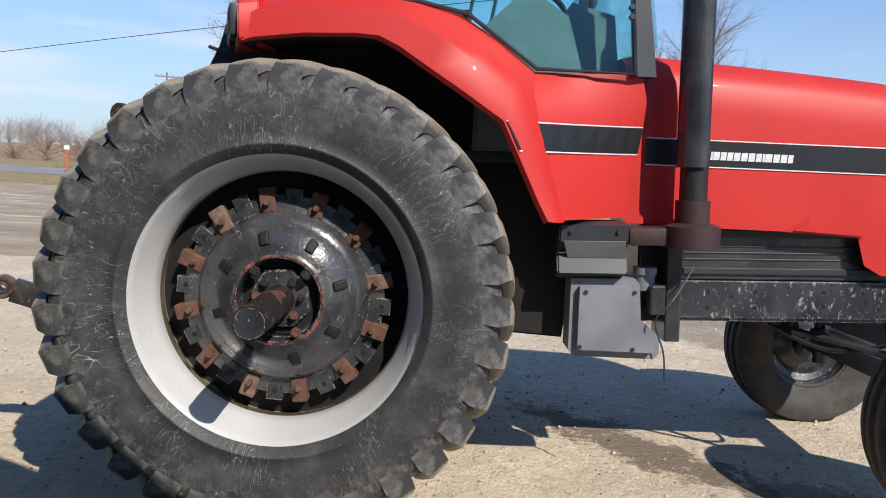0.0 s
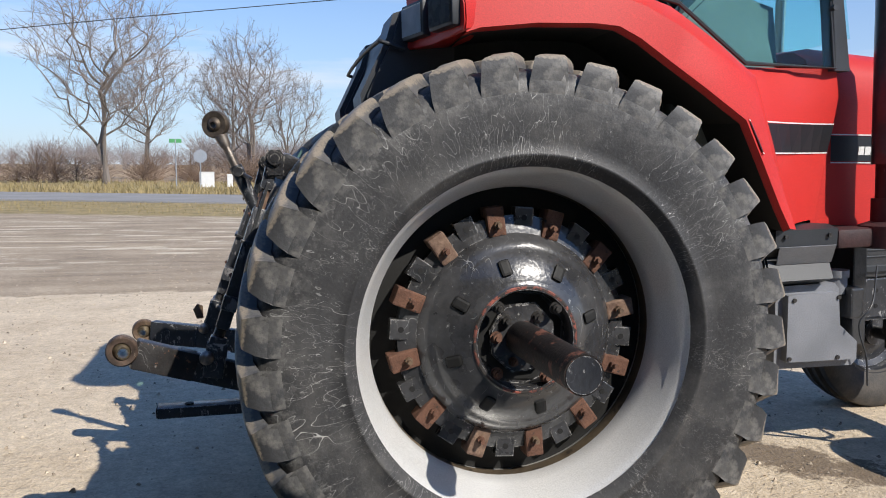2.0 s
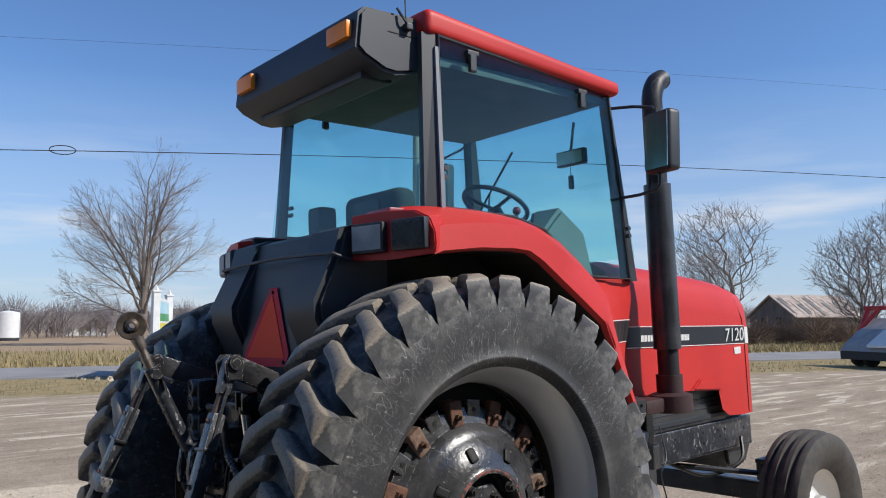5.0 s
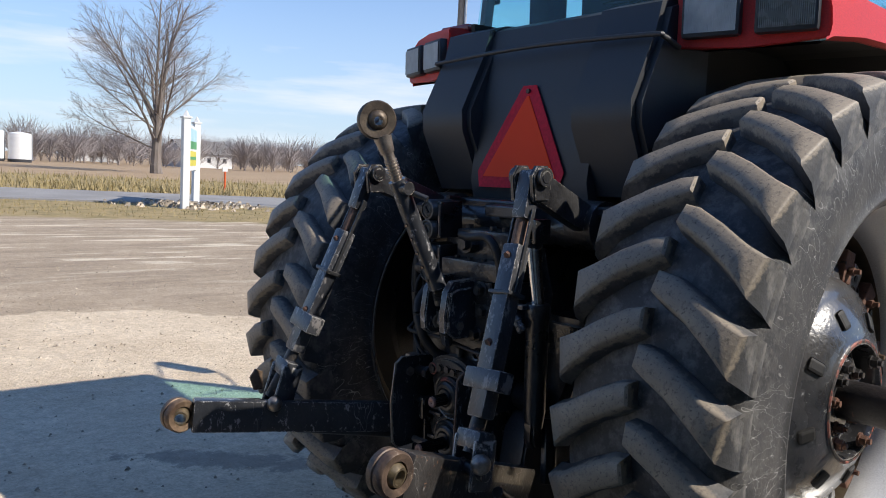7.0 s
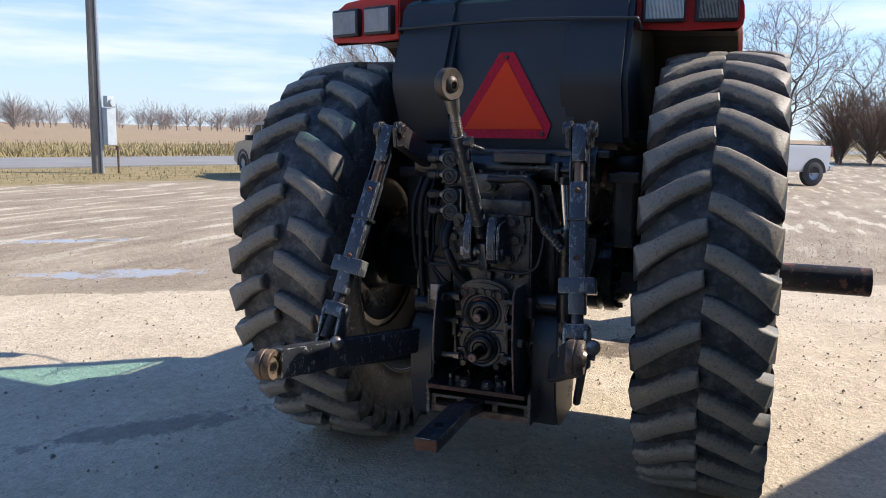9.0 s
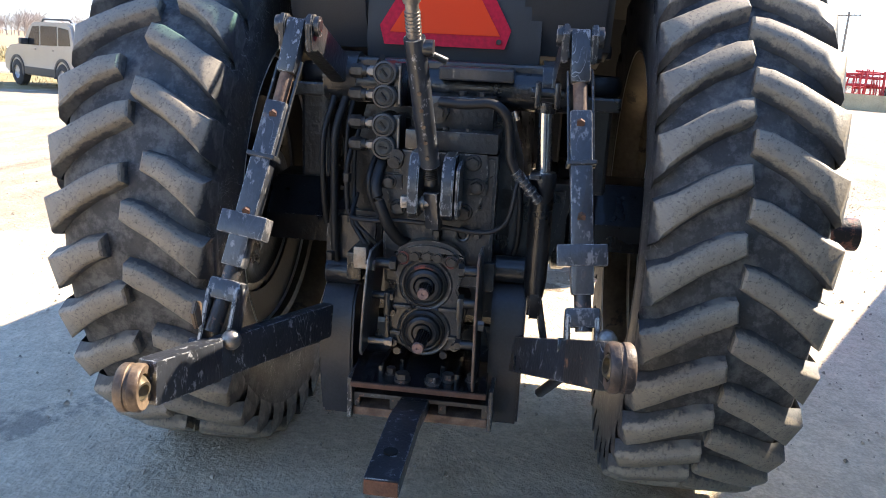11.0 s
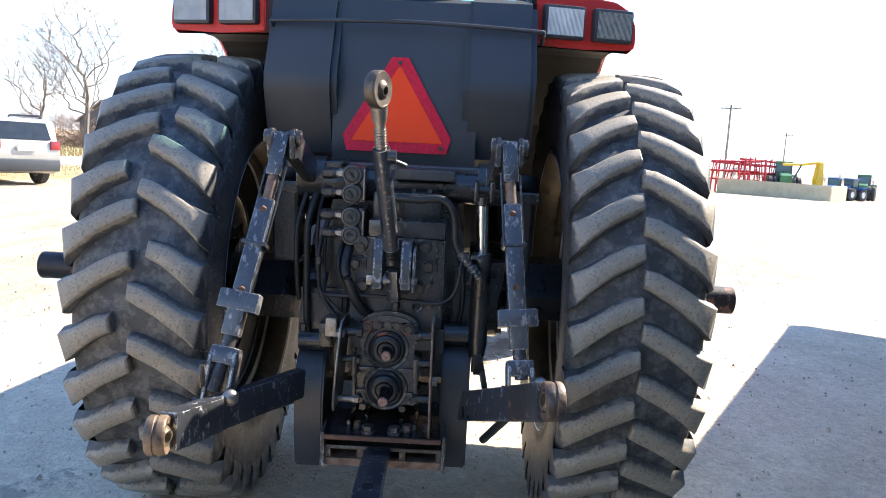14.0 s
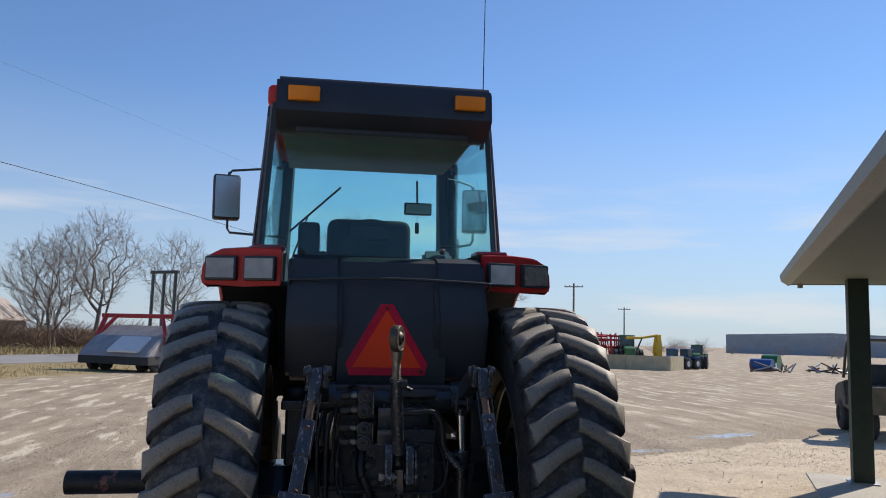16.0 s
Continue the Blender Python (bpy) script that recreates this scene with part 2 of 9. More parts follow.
OUTLET_GREY = material("worn_outlet_grey", (0.075, 0.074, 0.072), (0.035, 0.034, 0.033), 0.3, 0.55, scale=20, fine=140, bump=0.3, wear=(0.25, 0.24, 0.22), wear_amount=0.66, wear_scale=50, coat=0.2)
SCRATCHED = material("scratched_black_paint", (0.044, 0.047, 0.055), (0.022, 0.024, 0.029), 0.2, 0.45, scale=9, fine=120, bump=0.25, wear=(0.30, 0.30, 0.305), wear_amount=0.585, wear_scale=46, stretch=(1, 1, 0.6), coat=0.35)
LINK_BLACK = material("chipped_link_paint", (0.066, 0.070, 0.080), (0.030, 0.032, 0.038), 0.22, 0.5, scale=11, fine=120, bump=0.35, wear=(0.21, 0.20, 0.20), wear_amount=0.565, wear_scale=30, stretch=(1, 1, 0.55), coat=0.4)
EYE_RUST = material("rust_worn_eye", (0.17, 0.115, 0.085), (0.05, 0.036, 0.030), 0.4, 0.65, metal=0.2, scale=22, fine=120, bump=0.4, wear=(0.30, 0.25, 0.20), wear_amount=0.62, wear_scale=30)
scratch(LINK_BLACK, (0.24, 0.15, 0.10), 9, (1, 1, 0.6), 0.03, 0.7, 0.40, 1)
scratch(LINK_BLACK, (0.40, 0.40, 0.41), 30, (1, 1, 0.35), 0.006, 0.7, 0.42, 2)
scratch(SCRATCHED, (0.36, 0.36, 0.37), 30, (1, 1, 0.4), 0.006, 0.7, 0.42, 2)
for m_, c_, cov_ in ((CAST, (0.30, 0.28, 0.25), 0.5), (CAST_DARK, (0.28, 0.27, 0.26), 0.45), (SCRATCHED, (0.42, 0.42, 0.42), 0.54), (LINK_BLACK, (0.45, 0.44, 0.42), 0.56), (BLACK, (0.30, 0.29, 0.28), 0.42)):
    worn_edges(m_, c_, 0.005, cov_)
PLASTIC = material("black_plastic", (0.036, 0.040, 0.046), (0.027, 0.031, 0.036), 0.42, 0.55, scale=3, fine=300, bump=0.08)
GREYPLASTIC = material("grey_plastic", (0.23, 0.24, 0.265), (0.17, 0.18, 0.20), 0.5, 0.65, scale=5, fine=200, bump=0.1)
CAPGREY = material("dark_grey_plastic", (0.035, 0.040, 0.050), (0.026, 0.030, 0.037), 0.45, 0.6, scale=3, fine=260, bump=0.06)
RUBBER = material("tyre_rubber", (0.030, 0.030, 0.031), (0.017, 0.017, 0.018), 0.55, 0.75, scale=7, fine=70, bump=0.3)
RIM = material("silver_rim_paint", (0.78, 0.78, 0.77), (0.68, 0.675, 0.66), 0.28, 0.42, metal=0.3, scale=2.5, fine=260, bump=0.02)
RUST = material("rusty_steel", (0.17, 0.082, 0.052), (0.10, 0.045, 0.028), 0.7, 0.9, scale=25, fine=160, bump=0.5, wear=(0.03, 0.025, 0.022), wear_amount=0.58, wear_scale=40)
STEEL = material("bare_steel", (0.42, 0.38, 0.34), (0.25, 0.21, 0.18), 0.3, 0.55, metal=0.8, scale=30, fine=150, bump=0.2)
CHROME = material("chromed_rod", (0.75, 0.75, 0.75), (0.7, 0.7, 0.7), 0.12, 0.2, metal=1, bump=0)
TAN_STEEL = material("worn_tan_steel", (0.27, 0.19, 0.125), (0.10, 0.065, 0.045), 0.45, 0.65, metal=0.3, scale=20, fine=120, bump=0.3)
EXHAUST = material("exhaust_pipe_steel", (0.035, 0.035, 0.038), (0.02, 0.02, 0.021), 0.38, 0.6, metal=0.3, scale=12, fine=120, bump=0.2, wear=(0.25, 0.25, 0.26), wear_amount=0.62, wear_scale=22, stretch=(1, 1, 0.25))
MUFFLER = material("maroon_muffler_base", (0.055, 0.022, 0.022), (0.035, 0.016, 0.017), 0.55, 0.7, scale=15, bump=0.3)
GLASS = glass_material("tinted_cab_glass", (0.80, 0.955, 0.95))
MIRROR = material("mirror_glass", (0.50, 0.56, 0.53), (0.48, 0.54, 0.51), 0.22, 0.3, metal=1, bump=0)
AMBER = material("amber_lens", (1.0, 0.27, 0.004), (0.95, 0.24, 0.004), 0.3, 0.35, fine=3, bump=0, coat=0.1)
LENS = material("clear_lamp_lens", (0.50, 0.51, 0.50), (0.42, 0.43, 0.42), 0.2, 0.3, scale=6, fine=15, bump=0, coat=0.4)
TAIL = material("red_tail_lens", (0.3, 0.012, 0.02), (0.22, 0.01, 0.015), 0.25, 0.35, bump=0, coat=0.5)
SMV_ORANGE = material("fluorescent_orange", (1.0, 0.075, 0.02), (1.0, 0.07, 0.018), 0.45, 0.5, scale=3, fine=0.5, bump=0)
SMV_RED = material("reflective_dark_red", (0.72, 0.022, 0.05), (0.60, 0.018, 0.042), 0.4, 0.5, scale=8, bump=0.05)
WHITE = material("white_decal", (0.75, 0.75, 0.73), (0.7, 0.7, 0.68), 0.45, 0.5, bump=0)
DECAL = material("black_decal", (0.014, 0.015, 0.018), (0.012, 0.012, 0.014), 0.35, 0.45, scale=3, bump=0.0)
FABRIC = material("seat_fabric", (0.05, 0.055, 0.06), (0.035, 0.038, 0.042), 0.85, 0.95, scale=8, fine=400, bump=0.3)
DASH = material("grey_green_dash", (0.20, 0.24, 0.23), (0.15, 0.18, 0.17), 0.6, 0.7, bump=0.1)
HEADLINER = material("headliner", (0.19, 0.20, 0.20), (0.15, 0.16, 0.16), 0.9, 0.95, bump=0.1)
scratch(SCRATCHED, (0.36, 0.36, 0.37), 16, (1, 1, 0.35), 0.006, 0.7, 0.42, 2)
scratch(EXHAUST, (0.32, 0.32, 0.33), 14, (1, 1, 0.12), 0.012, 0.7, 0.5, 2)
HOSE = material("black_hose", (0.013, 0.013, 0.014), (0.010, 0.010, 0.011), 0.45, 0.6, scale=20, bump=0.1)


for m, level in ((SMV_ORANGE, 0.12), (SMV_RED, 0.12), (RED, 0.32), (AMBER, 0.3)):
    m.node_tree.nodes["Principled BSDF"].inputs["Specular IOR Level"].default_value = level


# ---- mesh helpers ----
def part(name, bm, mat, parent=None, label="", smooth=None):
    """Links a bmesh as one mesh object under a thing or a part."""
    bmesh.ops.recalc_face_normals(bm, faces=bm.faces[:])
    me = bpy.data.meshes.new(name)
    bm.to_mesh(me)
    bm.free()
    me.materials.append(mat)
    if smooth is not None:
        me.shade_smooth()
        me.set_sharp_from_angle(angle=radians(smooth))
    ob = new(name, me)
    if parent:
        ob.parent = parent
    if label:
        ob["label"] = label
    return ob


def thing(name, label, category, at=(0, 0, 0), turn=0.0, group="", kind=""):
    ob = new(name)
    ob.empty_display_size = 0.2
    ob.matrix_basis = pose(*at, 0, 0, turn)
    return tagged(ob, label, category, group, kind)


def box(bm, lo, hi, bevel=0.0, turn=None, segments=2):
    c = [(a + b) / 2 for a, b in zip(lo, hi)]
    s = [abs(b - a) for a, b in zip(lo, hi)]
    m = Matrix.LocRotScale(c, turn, s)
    vs = bmesh.ops.create_cube(bm, size=1, matrix=m)["verts"]
    if bevel:
        es = list({e for v in vs for e in v.link_edges})
        bmesh.ops.bevel(bm, geom=es, offset=bevel, segments=segments, affect="EDGES", profile=0.6)


def rod(bm, a, b, r, r2=None, n=14, caps=True):
    a, b = Vector(a), Vector(b)
    d = b - a
    m = Matrix.Translation((a + b) / 2) @ d.to_track_quat("Z", "Y").to_matrix().to_4x4()
    bmesh.ops.create_cone(bm, cap_ends=caps, segments=n, radius1=r, radius2=r if r2 is None else r2, depth=d.length, matrix=m)


def tube(bm, pts, r, n=8, caps=True):
    """A round bar along a line of points; r may be a list."""
    pts = [Vector(p) for p in pts]
    rs = r if isinstance(r, (list, tuple)) else [r] * len(pts)
    rings = []
    up = Vector((0.123, 0.31, 0.94)).normalized()
    for i, p in enumerate(pts):
        d = (pts[min(i + 1, len(pts) - 1)] - pts[max(i - 1, 0)]).normalized()
        u = d.cross(up).normalized()
        v = d.cross(u)
        rings.append([bm.verts.new(p + rs[i] * (math.cos(2 * math.pi * k / n) * u + math.sin(2 * math.pi * k / n) * v)) for k in range(n)])
    for A, B in zip(rings, rings[1:]):
        for k in range(n):
            bm.faces.new((A[k], A[(k + 1) % n], B[(k + 1) % n], B[k]))
    if caps:
        bm.faces.new(rings[0])
        bm.faces.new(rings[-1][::-1])


def smooth_line(pts, n=6):
    """Points along a Catmull-Rom curve."""
    P = [Vector(p) for p in pts]
    P = [2 * P[0] - P[1]] + P + [2 * P[-1] - P[-2]]
    out = []
    for i in range(1, len(P) - 2):
        for k in range(n):
            t = k / n
            a, b, c, d = P[i - 1:i + 3]
            out.append(0.5 * (2 * b + (c - a) * t + (2 * a - 5 * b + 4 * c - d) * t * t + (3 * b - a - 3 * c + d) * t ** 3))
    return out + [P[-2]]


def lathe(bm, profile, y0=0.0, n=64, centre=(0, 0), side=1, start=0.0, end=2 * math.pi):
    """Turns a profile of (radius, across) round an axle along y."""
    full = end - start > 6.28
    steps = n if full else n + 1
    rings = []
    for k in range(steps):
        a = start + (end - start) * k / n
        rings.append([bm.verts.new((centre[0] - r * math.cos(a), y0 + side * w, centre[1] + r * math.sin(a))) for r, w in profile])
    for k in range(n):
        A, B = rings[k], rings[(k + 1) % steps]
        for i in range(len(profile) - 1):
            bm.faces.new((A[i], A[i + 1], B[i + 1], B[i]))


def prism(bm, outline, lo, hi, axis="y", bevel=0.0):
    """A slab: an outline in the two other axes, from lo to hi along an axis."""
    def at(p, w):
        return {"y": (p[0], w, p[1]), "x": (w, p[0], p[1]), "z": (p[0], p[1], w)}[axis]
    A = [bm.verts.new(at(p, lo)) for p in outline]
    B = [bm.verts.new(at(p, hi)) for p in outline]
    fs = [bm.faces.new(A), bm.faces.new(B[::-1])]
    for k in range(len(A)):
        j = (k + 1) % len(A)
        fs.append(bm.faces.new((A[k], B[k], B[j], A[j])))
    bmesh.ops.recalc_face_normals(bm, faces=fs)
    if bevel:
        es = list({e for f in fs[:2] for e in f.edges})
        bmesh.ops.bevel(bm, geom=es, offset=bevel, segments=2, affect="EDGES")


def slab(bm, quad, thick, inward):
    """A plate from a ring of corner points, given thickness along a vector."""
    d = Vector(inward).normalized() * thick
    A = [bm.verts.new(p) for p in quad]
    B = [bm.verts.new(Vector(p) + d) for p in quad]
    bm.faces.new(A)
    bm.faces.new(B[::-1])
    for k in range(len(A)):
        j = (k + 1) % len(A)
        bm.faces.new((A[k], A[j], B[j], B[k]))


def B():
    return bmesh.new()


# ---- the yard, the road and the fields ----
ROAD_DIR = Vector((0.930, -0.369, 0))       # along the road
ROAD_N = Vector((0.369, 0.930, 0))          # away from the yard
EAVE_DIR = Vector((-0.871, 0.491, 0))        # along the porch's eave
EAVE_IN = Vector((-0.491, -0.871, 0))        # under the porch
CORNER = Vector((5.80, -6.22, 2.60))         # the eave's far corner


def ground_material():
    m = bpy.data.materials.new("yard_and_fields")
    m.use_nodes = True
    n, l = m.node_tree.nodes, m.node_tree.links
    b = n["Principled BSDF"]
    geo = n.new("ShaderNodeNewGeometry")
    pos = geo.outputs["Position"]

    def noise_at(scale, detail=6, rough=0.6):
        k = n.new("ShaderNodeTexNoise")
        k.inputs["Scale"].default_value, k.inputs["Detail"].default_value, k.inputs["Roughness"].default_value = scale, detail, rough
        l.new(pos, k.inputs["Vector"])
        return k.outputs["Fac"]

    def along(v):
        d = n.new("ShaderNodeVectorMath")
        d.operation = "DOT_PRODUCT"
        d.inputs[1].default_value = v
        l.new(pos, d.inputs[0])
        return d.outputs["Value"]

    def math_(op, a, c):
        k = n.new("ShaderNodeMath")
        k.operation = op
        for i, v in enumerate((a, c)):
            if isinstance(v, (int, float)):
                k.inputs[i].default_value = v
            else:
                l.new(v, k.inputs[i])
        return k.outputs[0]

    def step(v, lo, hi):
        k = n.new("ShaderNodeMapRange")
        k.inputs["From Min"].default_value, k.inputs["From Max"].default_value = lo, hi
        l.new(v, k.inputs["Value"])
        return k.outputs["Result"]

    def mixed(f, a, c, blend="MIX"):
        k = n.new("ShaderNodeMix")
        k.data_type, k.blend_type = "RGBA", blend
        if isinstance(f, float):
            k.inputs["Factor"].default_value = f
        else:
            l.new(f, k.inputs["Factor"])
        for s, v in (("A", a), ("B", c)):
            if isinstance(v, tuple):
                k.inputs[s].default_value = (*v, 1)
            else:
                l.new(v, k.inputs[s])
        return k.outputs["Result"]

    big, mid, fine, grit = noise_at(0.22, 5), noise_at(1.3, 8, 0.65), noise_at(9, 6, 0.7), noise_at(70, 3, 0.6)
    away = along(tuple(ROAD_N))
    streak = n.new("ShaderNodeTexNoise")
    sm = n.new("ShaderNodeMapping")
    sm.inputs["Rotation"].default_value = (0, 0, math.atan2(0.369, 0.930))
    sm.inputs["Scale"].default_value = (0.14, 1.5, 1)
    l.new(pos, sm.inputs["Vector"])
    l.new(sm.outputs["Vector"], streak.inputs["Vector"])
    streak.inputs["Scale"].default_value, streak.inputs["Detail"].default_value = 0.8, 7
    gravel = mixed(step(mid, 0.3, 0.7), (0.42, 0.335, 0.24), (0.56, 0.46, 0.345))
    gravel = mixed(step(streak.outputs["Fac"], 0.42, 0.62), mixed(step(mid, 0.3, 0.7), (0.34, 0.27, 0.195), (0.45, 0.365, 0.27)), gravel)
    pad = mixed(step(mid, 0.3, 0.7), (0.58, 0.47, 0.34), (0.78, 0.66, 0.50))
    # the pale pad round the tractor, with a wavering border
    border = math_("MAXIMUM", math_("MAXIMUM", math_("SUBTRACT", along((0.78, 0.626, 0)), 3.99), math_("SUBTRACT", along((0.875, 0.484, 0)), 3.89)), math_("SUBTRACT", along((0.05, 1.0, 0)), 6.0))
    wobble = math_("ADD", border, math_("MULTIPLY", math_("SUBTRACT", mid, 0.5), 1.0))
    on_pad = step(wobble, 0.06, -0.02)
    yard = mixed(on_pad, gravel, pad)
    ruts = n.new("ShaderNodeTexNoise")
    rm = n.new("ShaderNodeMapping")
    rm.inputs["Rotation"].default_value = (0, 0, math.atan2(0.369, 0.930) + 0.12)
    rm.inputs["Scale"].default_value = (0.55, 3.0, 1)
    l.new(pos, rm.inputs["Vector"])
    l.new(rm.outputs["Vector"], ruts.inputs["Vector"])
    ruts.inputs["Scale"].default_value, ruts.inputs["Detail"].default_value = 1.0, 8
    wet = math_("MULTIPLY", step(ruts.outputs["Fac"], 0.55, 0.66), step(wobble, 0.0, 1.2))
    yard = mixed(math_("MULTIPLY", wet, 0.38), yard, (0.19, 0.145, 0.105))
    pale = math_("MULTIPLY", step(math_("ADD", ruts.outputs["Fac"], math_("MULTIPLY", math_("SUBTRACT", fine, 0.5), 0.25)), 0.43, 0.39), step(wobble, 1.2, 4.0))
    yard = mixed(math_("MULTIPLY", pale, 0.8), yard, (0.80, 0.71, 0.56))
    clods = step(noise_at(3.2, 9, 0.75), 0.60, 0.70)
    yard = mixed(math_("MULTIPLY", clods, 0.28), yard, (0.27, 0.20, 0.14))
    stains = step(noise_at(0.7, 6, 0.7), 0.58, 0.72)
    yard = mixed(stains, yard, mixed(0.22, yard, (0.13, 0.10, 0.075)))
    speck = mixed(step(grit, 0.35, 0.68), (0.62, 0.60, 0.58), (1.15, 1.14, 1.12))
    yard = mixed(math_("SUBTRACT", 0.8, math_("MULTIPLY", on_pad, 0.35)), yard, speck, "MULTIPLY")
    lumps = noise_at(22, 4, 0.65)
    yard = mixed(0.5, yard, mixed(step(lumps, 0.32, 0.68), (0.66, 0.645, 0.63), (1.14, 1.14, 1.13)), "MULTIPLY")
    yard = mixed(0.6, yard, mixed(step(fine, 0.3, 0.7), (0.72, 0.71, 0.70), (1.12, 1.12, 1.12)), "MULTIPLY")
    # dark soil strewn beside the side tank, and a damp trail behind the left wheel
    for cx, cy, ux, uy, rl, rw, shade, amount in ((1.75, 0.10, 0.62, -0.78, 0.85, 0.20, (0.15, 0.11, 0.075), 0.85), (-0.60, 1.75, 0.78, -0.63, 0.55, 0.10, (0.17, 0.15, 0.13), 0.6), (2.55, -0.55, 0.8, -0.6, 0.7, 0.16, (0.17, 0.125, 0.085), 0.6)):
        du = math_("DIVIDE", math_("SUBTRACT", along((ux, uy, 0)), cx * ux + cy * uy), rl)
        dv = math_("DIVIDE", math_("SUBTRACT", along((-uy, ux, 0)), -cx * uy + cy * ux), rw)
        rr = math_("ADD", math_("SQRT", math_("ADD", math_("MULTIPLY", du, du), math_("MULTIPLY", dv, dv)), 0.0), math_("MULTIPLY", math_("SUBTRACT", noise_at(5.5, 9, 0.75), 0.5), 4.0))
        yard = mixed(math_("MULTIPLY", step(rr, 1.15, 0.75), amount), yard, shade)
    # shallow puddles beyond the pad
    ragged = math_("MULTIPLY", math_("SUBTRACT", noise_at(4.0, 9, 0.7), 0.5), 5.0)
    pools = None
    for cx, cy, ux, uy, rl, rw in ((2.15, 5.25, 0.46, -0.89, 0.45, 0.20), (2.6, 4.75, 0.5, -0.87, 0.6, 0.22), (3.8, 7.1, 0.64, -0.77, 0.8, 0.16), (4.15, 3.5, 0.5, -0.87, 0.4, 0.15), (3.5, 2.95, 0.5, -0.87, 0.35, 0.13), (7.45, -4.4, 0.15, -0.99, 0.8, 0.16), (9.6, -7.4, 0.4, -0.92, 1.0, 0.2)):
        du = math_("DIVIDE", math_("SUBTRACT", along((ux, uy, 0)), cx * ux + cy * uy), rl)
        dv = math_("DIVIDE", math_("SUBTRACT", along((-uy, ux, 0)), -cx * uy + cy * ux), rw)
        pool = step(math_("ADD", math_("SQRT", math_("ADD", math_("MULTIPLY", du, du), math_("MULTIPLY", dv, dv)), 0.0), ragged), 1.0, 0.75)
        pools = pool if pools is None else math_("MAXIMUM", pools, pool)
    yard = mixed(math_("MULTIPLY", pools, 0.85), yard, (0.40, 0.365, 0.335))
    grass = mixed(step(fine, 0.3, 0.7), (0.22, 0.165, 0.08), (0.42, 0.32, 0.155))
    grass = mixed(step(mid, 0.45, 0.65), grass, mixed(step(fine, 0.3, 0.7), (0.14, 0.12, 0.055), (0.27, 0.21, 0.095)))
    field = mixed(step(streak.outputs["Fac"], 0.3, 0.7), (0.27, 0.185, 0.115), (0.42, 0.31, 0.19))
    edge = math_("ADD", away, math_("MULTIPLY", math_("SUBTRACT", mid, 0.5), 2.5))
    col = mixed(step(edge, 17.2, 17.8), yard, grass)
    col = mixed(step(edge, 54, 60), col, field)
    l.new(col, b.inputs["Base Color"])
    wet_rough = n.new("ShaderNodeMapRange")
    wet_rough.inputs["To Min"].default_value, wet_rough.inputs["To Max"].default_value = 0.92, 0.14
    l.new(pools, wet_rough.inputs["Value"])
    l.new(wet_rough.outputs["Result"], b.inputs["Roughness"])
    b.inputs["Specular IOR Level"].default_value = 0.4
    hh = math_("ADD", math_("MULTIPLY", fine, 0.8), math_("ADD", math_("MULTIPLY", lumps, 0.6), math_("MULTIPLY", grit, 0.4)))
    bp = n.new("ShaderNodeBump")
    bp.inputs["Strength"].default_value, bp.inputs["Distance"].default_value = 0.75, 0.03
    dry = math_("SUBTRACT", 1.0, math_("MULTIPLY", pools, 0.97))
    l.new(math_("MULTIPLY", dry, 0.75), bp.inputs["Strength"])
    l.new(hh, bp.inputs["Height"])
    l.new(bp.outputs["Normal"], b.inputs["Normal"])
    return m


GROUND = ground_material()


def build_ground():
    bm = B()
    cuts = [-1500, -400, -120, -50, -25, -15] + [-10 + 0.4 * k for k in range(71)] + [22, 30, 45, 70, 120, 220, 450, 900, 2000]
    rows = []
    for x in cuts:
        row = []
        for y in cuts:
            p = Vector((x, y, 0))
            near = max(0.0, 1 - (p.length / 16) ** 2)
            z = (noise.noise(p * 0.6) * 0.012 + noise.noise(p * 1.7) * 0.008) * near
            row.append(bm.verts.new((x, y, z - 0.004)))
        rows.append(row)
    for i in range(len(cuts) - 1):
        for j in range(len(cuts) - 1):
            bm.faces.new((rows[i][j], rows[i + 1][j], rows[i + 1][j + 1], rows[i][j + 1]))
    ob = part("ground", bm, GROUND, smooth=60)
    tagged(ob, "pale compacted gravel yard with dry grass and bare fields beyond", "ground", kind="structure")


build_ground()

ASPHALT = material("pale_asphalt", (0.30, 0.29, 0.28), (0.24, 0.23, 0.22), 0.85, 0.95, scale=0.5, fine=30, bump=0.2)
bm = B()
c0 = ROAD_N * 28.2 + Vector((0, 0, 0.0))
a, b_ = c0 - ROAD_DIR * 400, c0 + ROAD_DIR * 700
h = ROAD_N * 3.7
slab(bm, [a - h + Vector((0, 0, 0.05)), b_ - h + Vector((0, 0, 0.05)), b_ + h + Vector((0, 0, 0.05)), a + h + Vector((0, 0, 0.05))], 0.1, (0, 0, -1))
tagged(part("road", bm, ASPHALT), "pale grey asphalt country road past the yard", "road", kind="structure")

# ---- the wheels of the tractor ----
AXLE = 0.90          # height of the rear axle
tractor = thing("tractor", "red farm tractor with black frame, tall ribbed rear tyres and cab", "tractor")
tractor.matrix_basis = pose(0.046, -0.010, 0.0, -0.82, -1.73, -0.13)      # it stands a touch nose-up


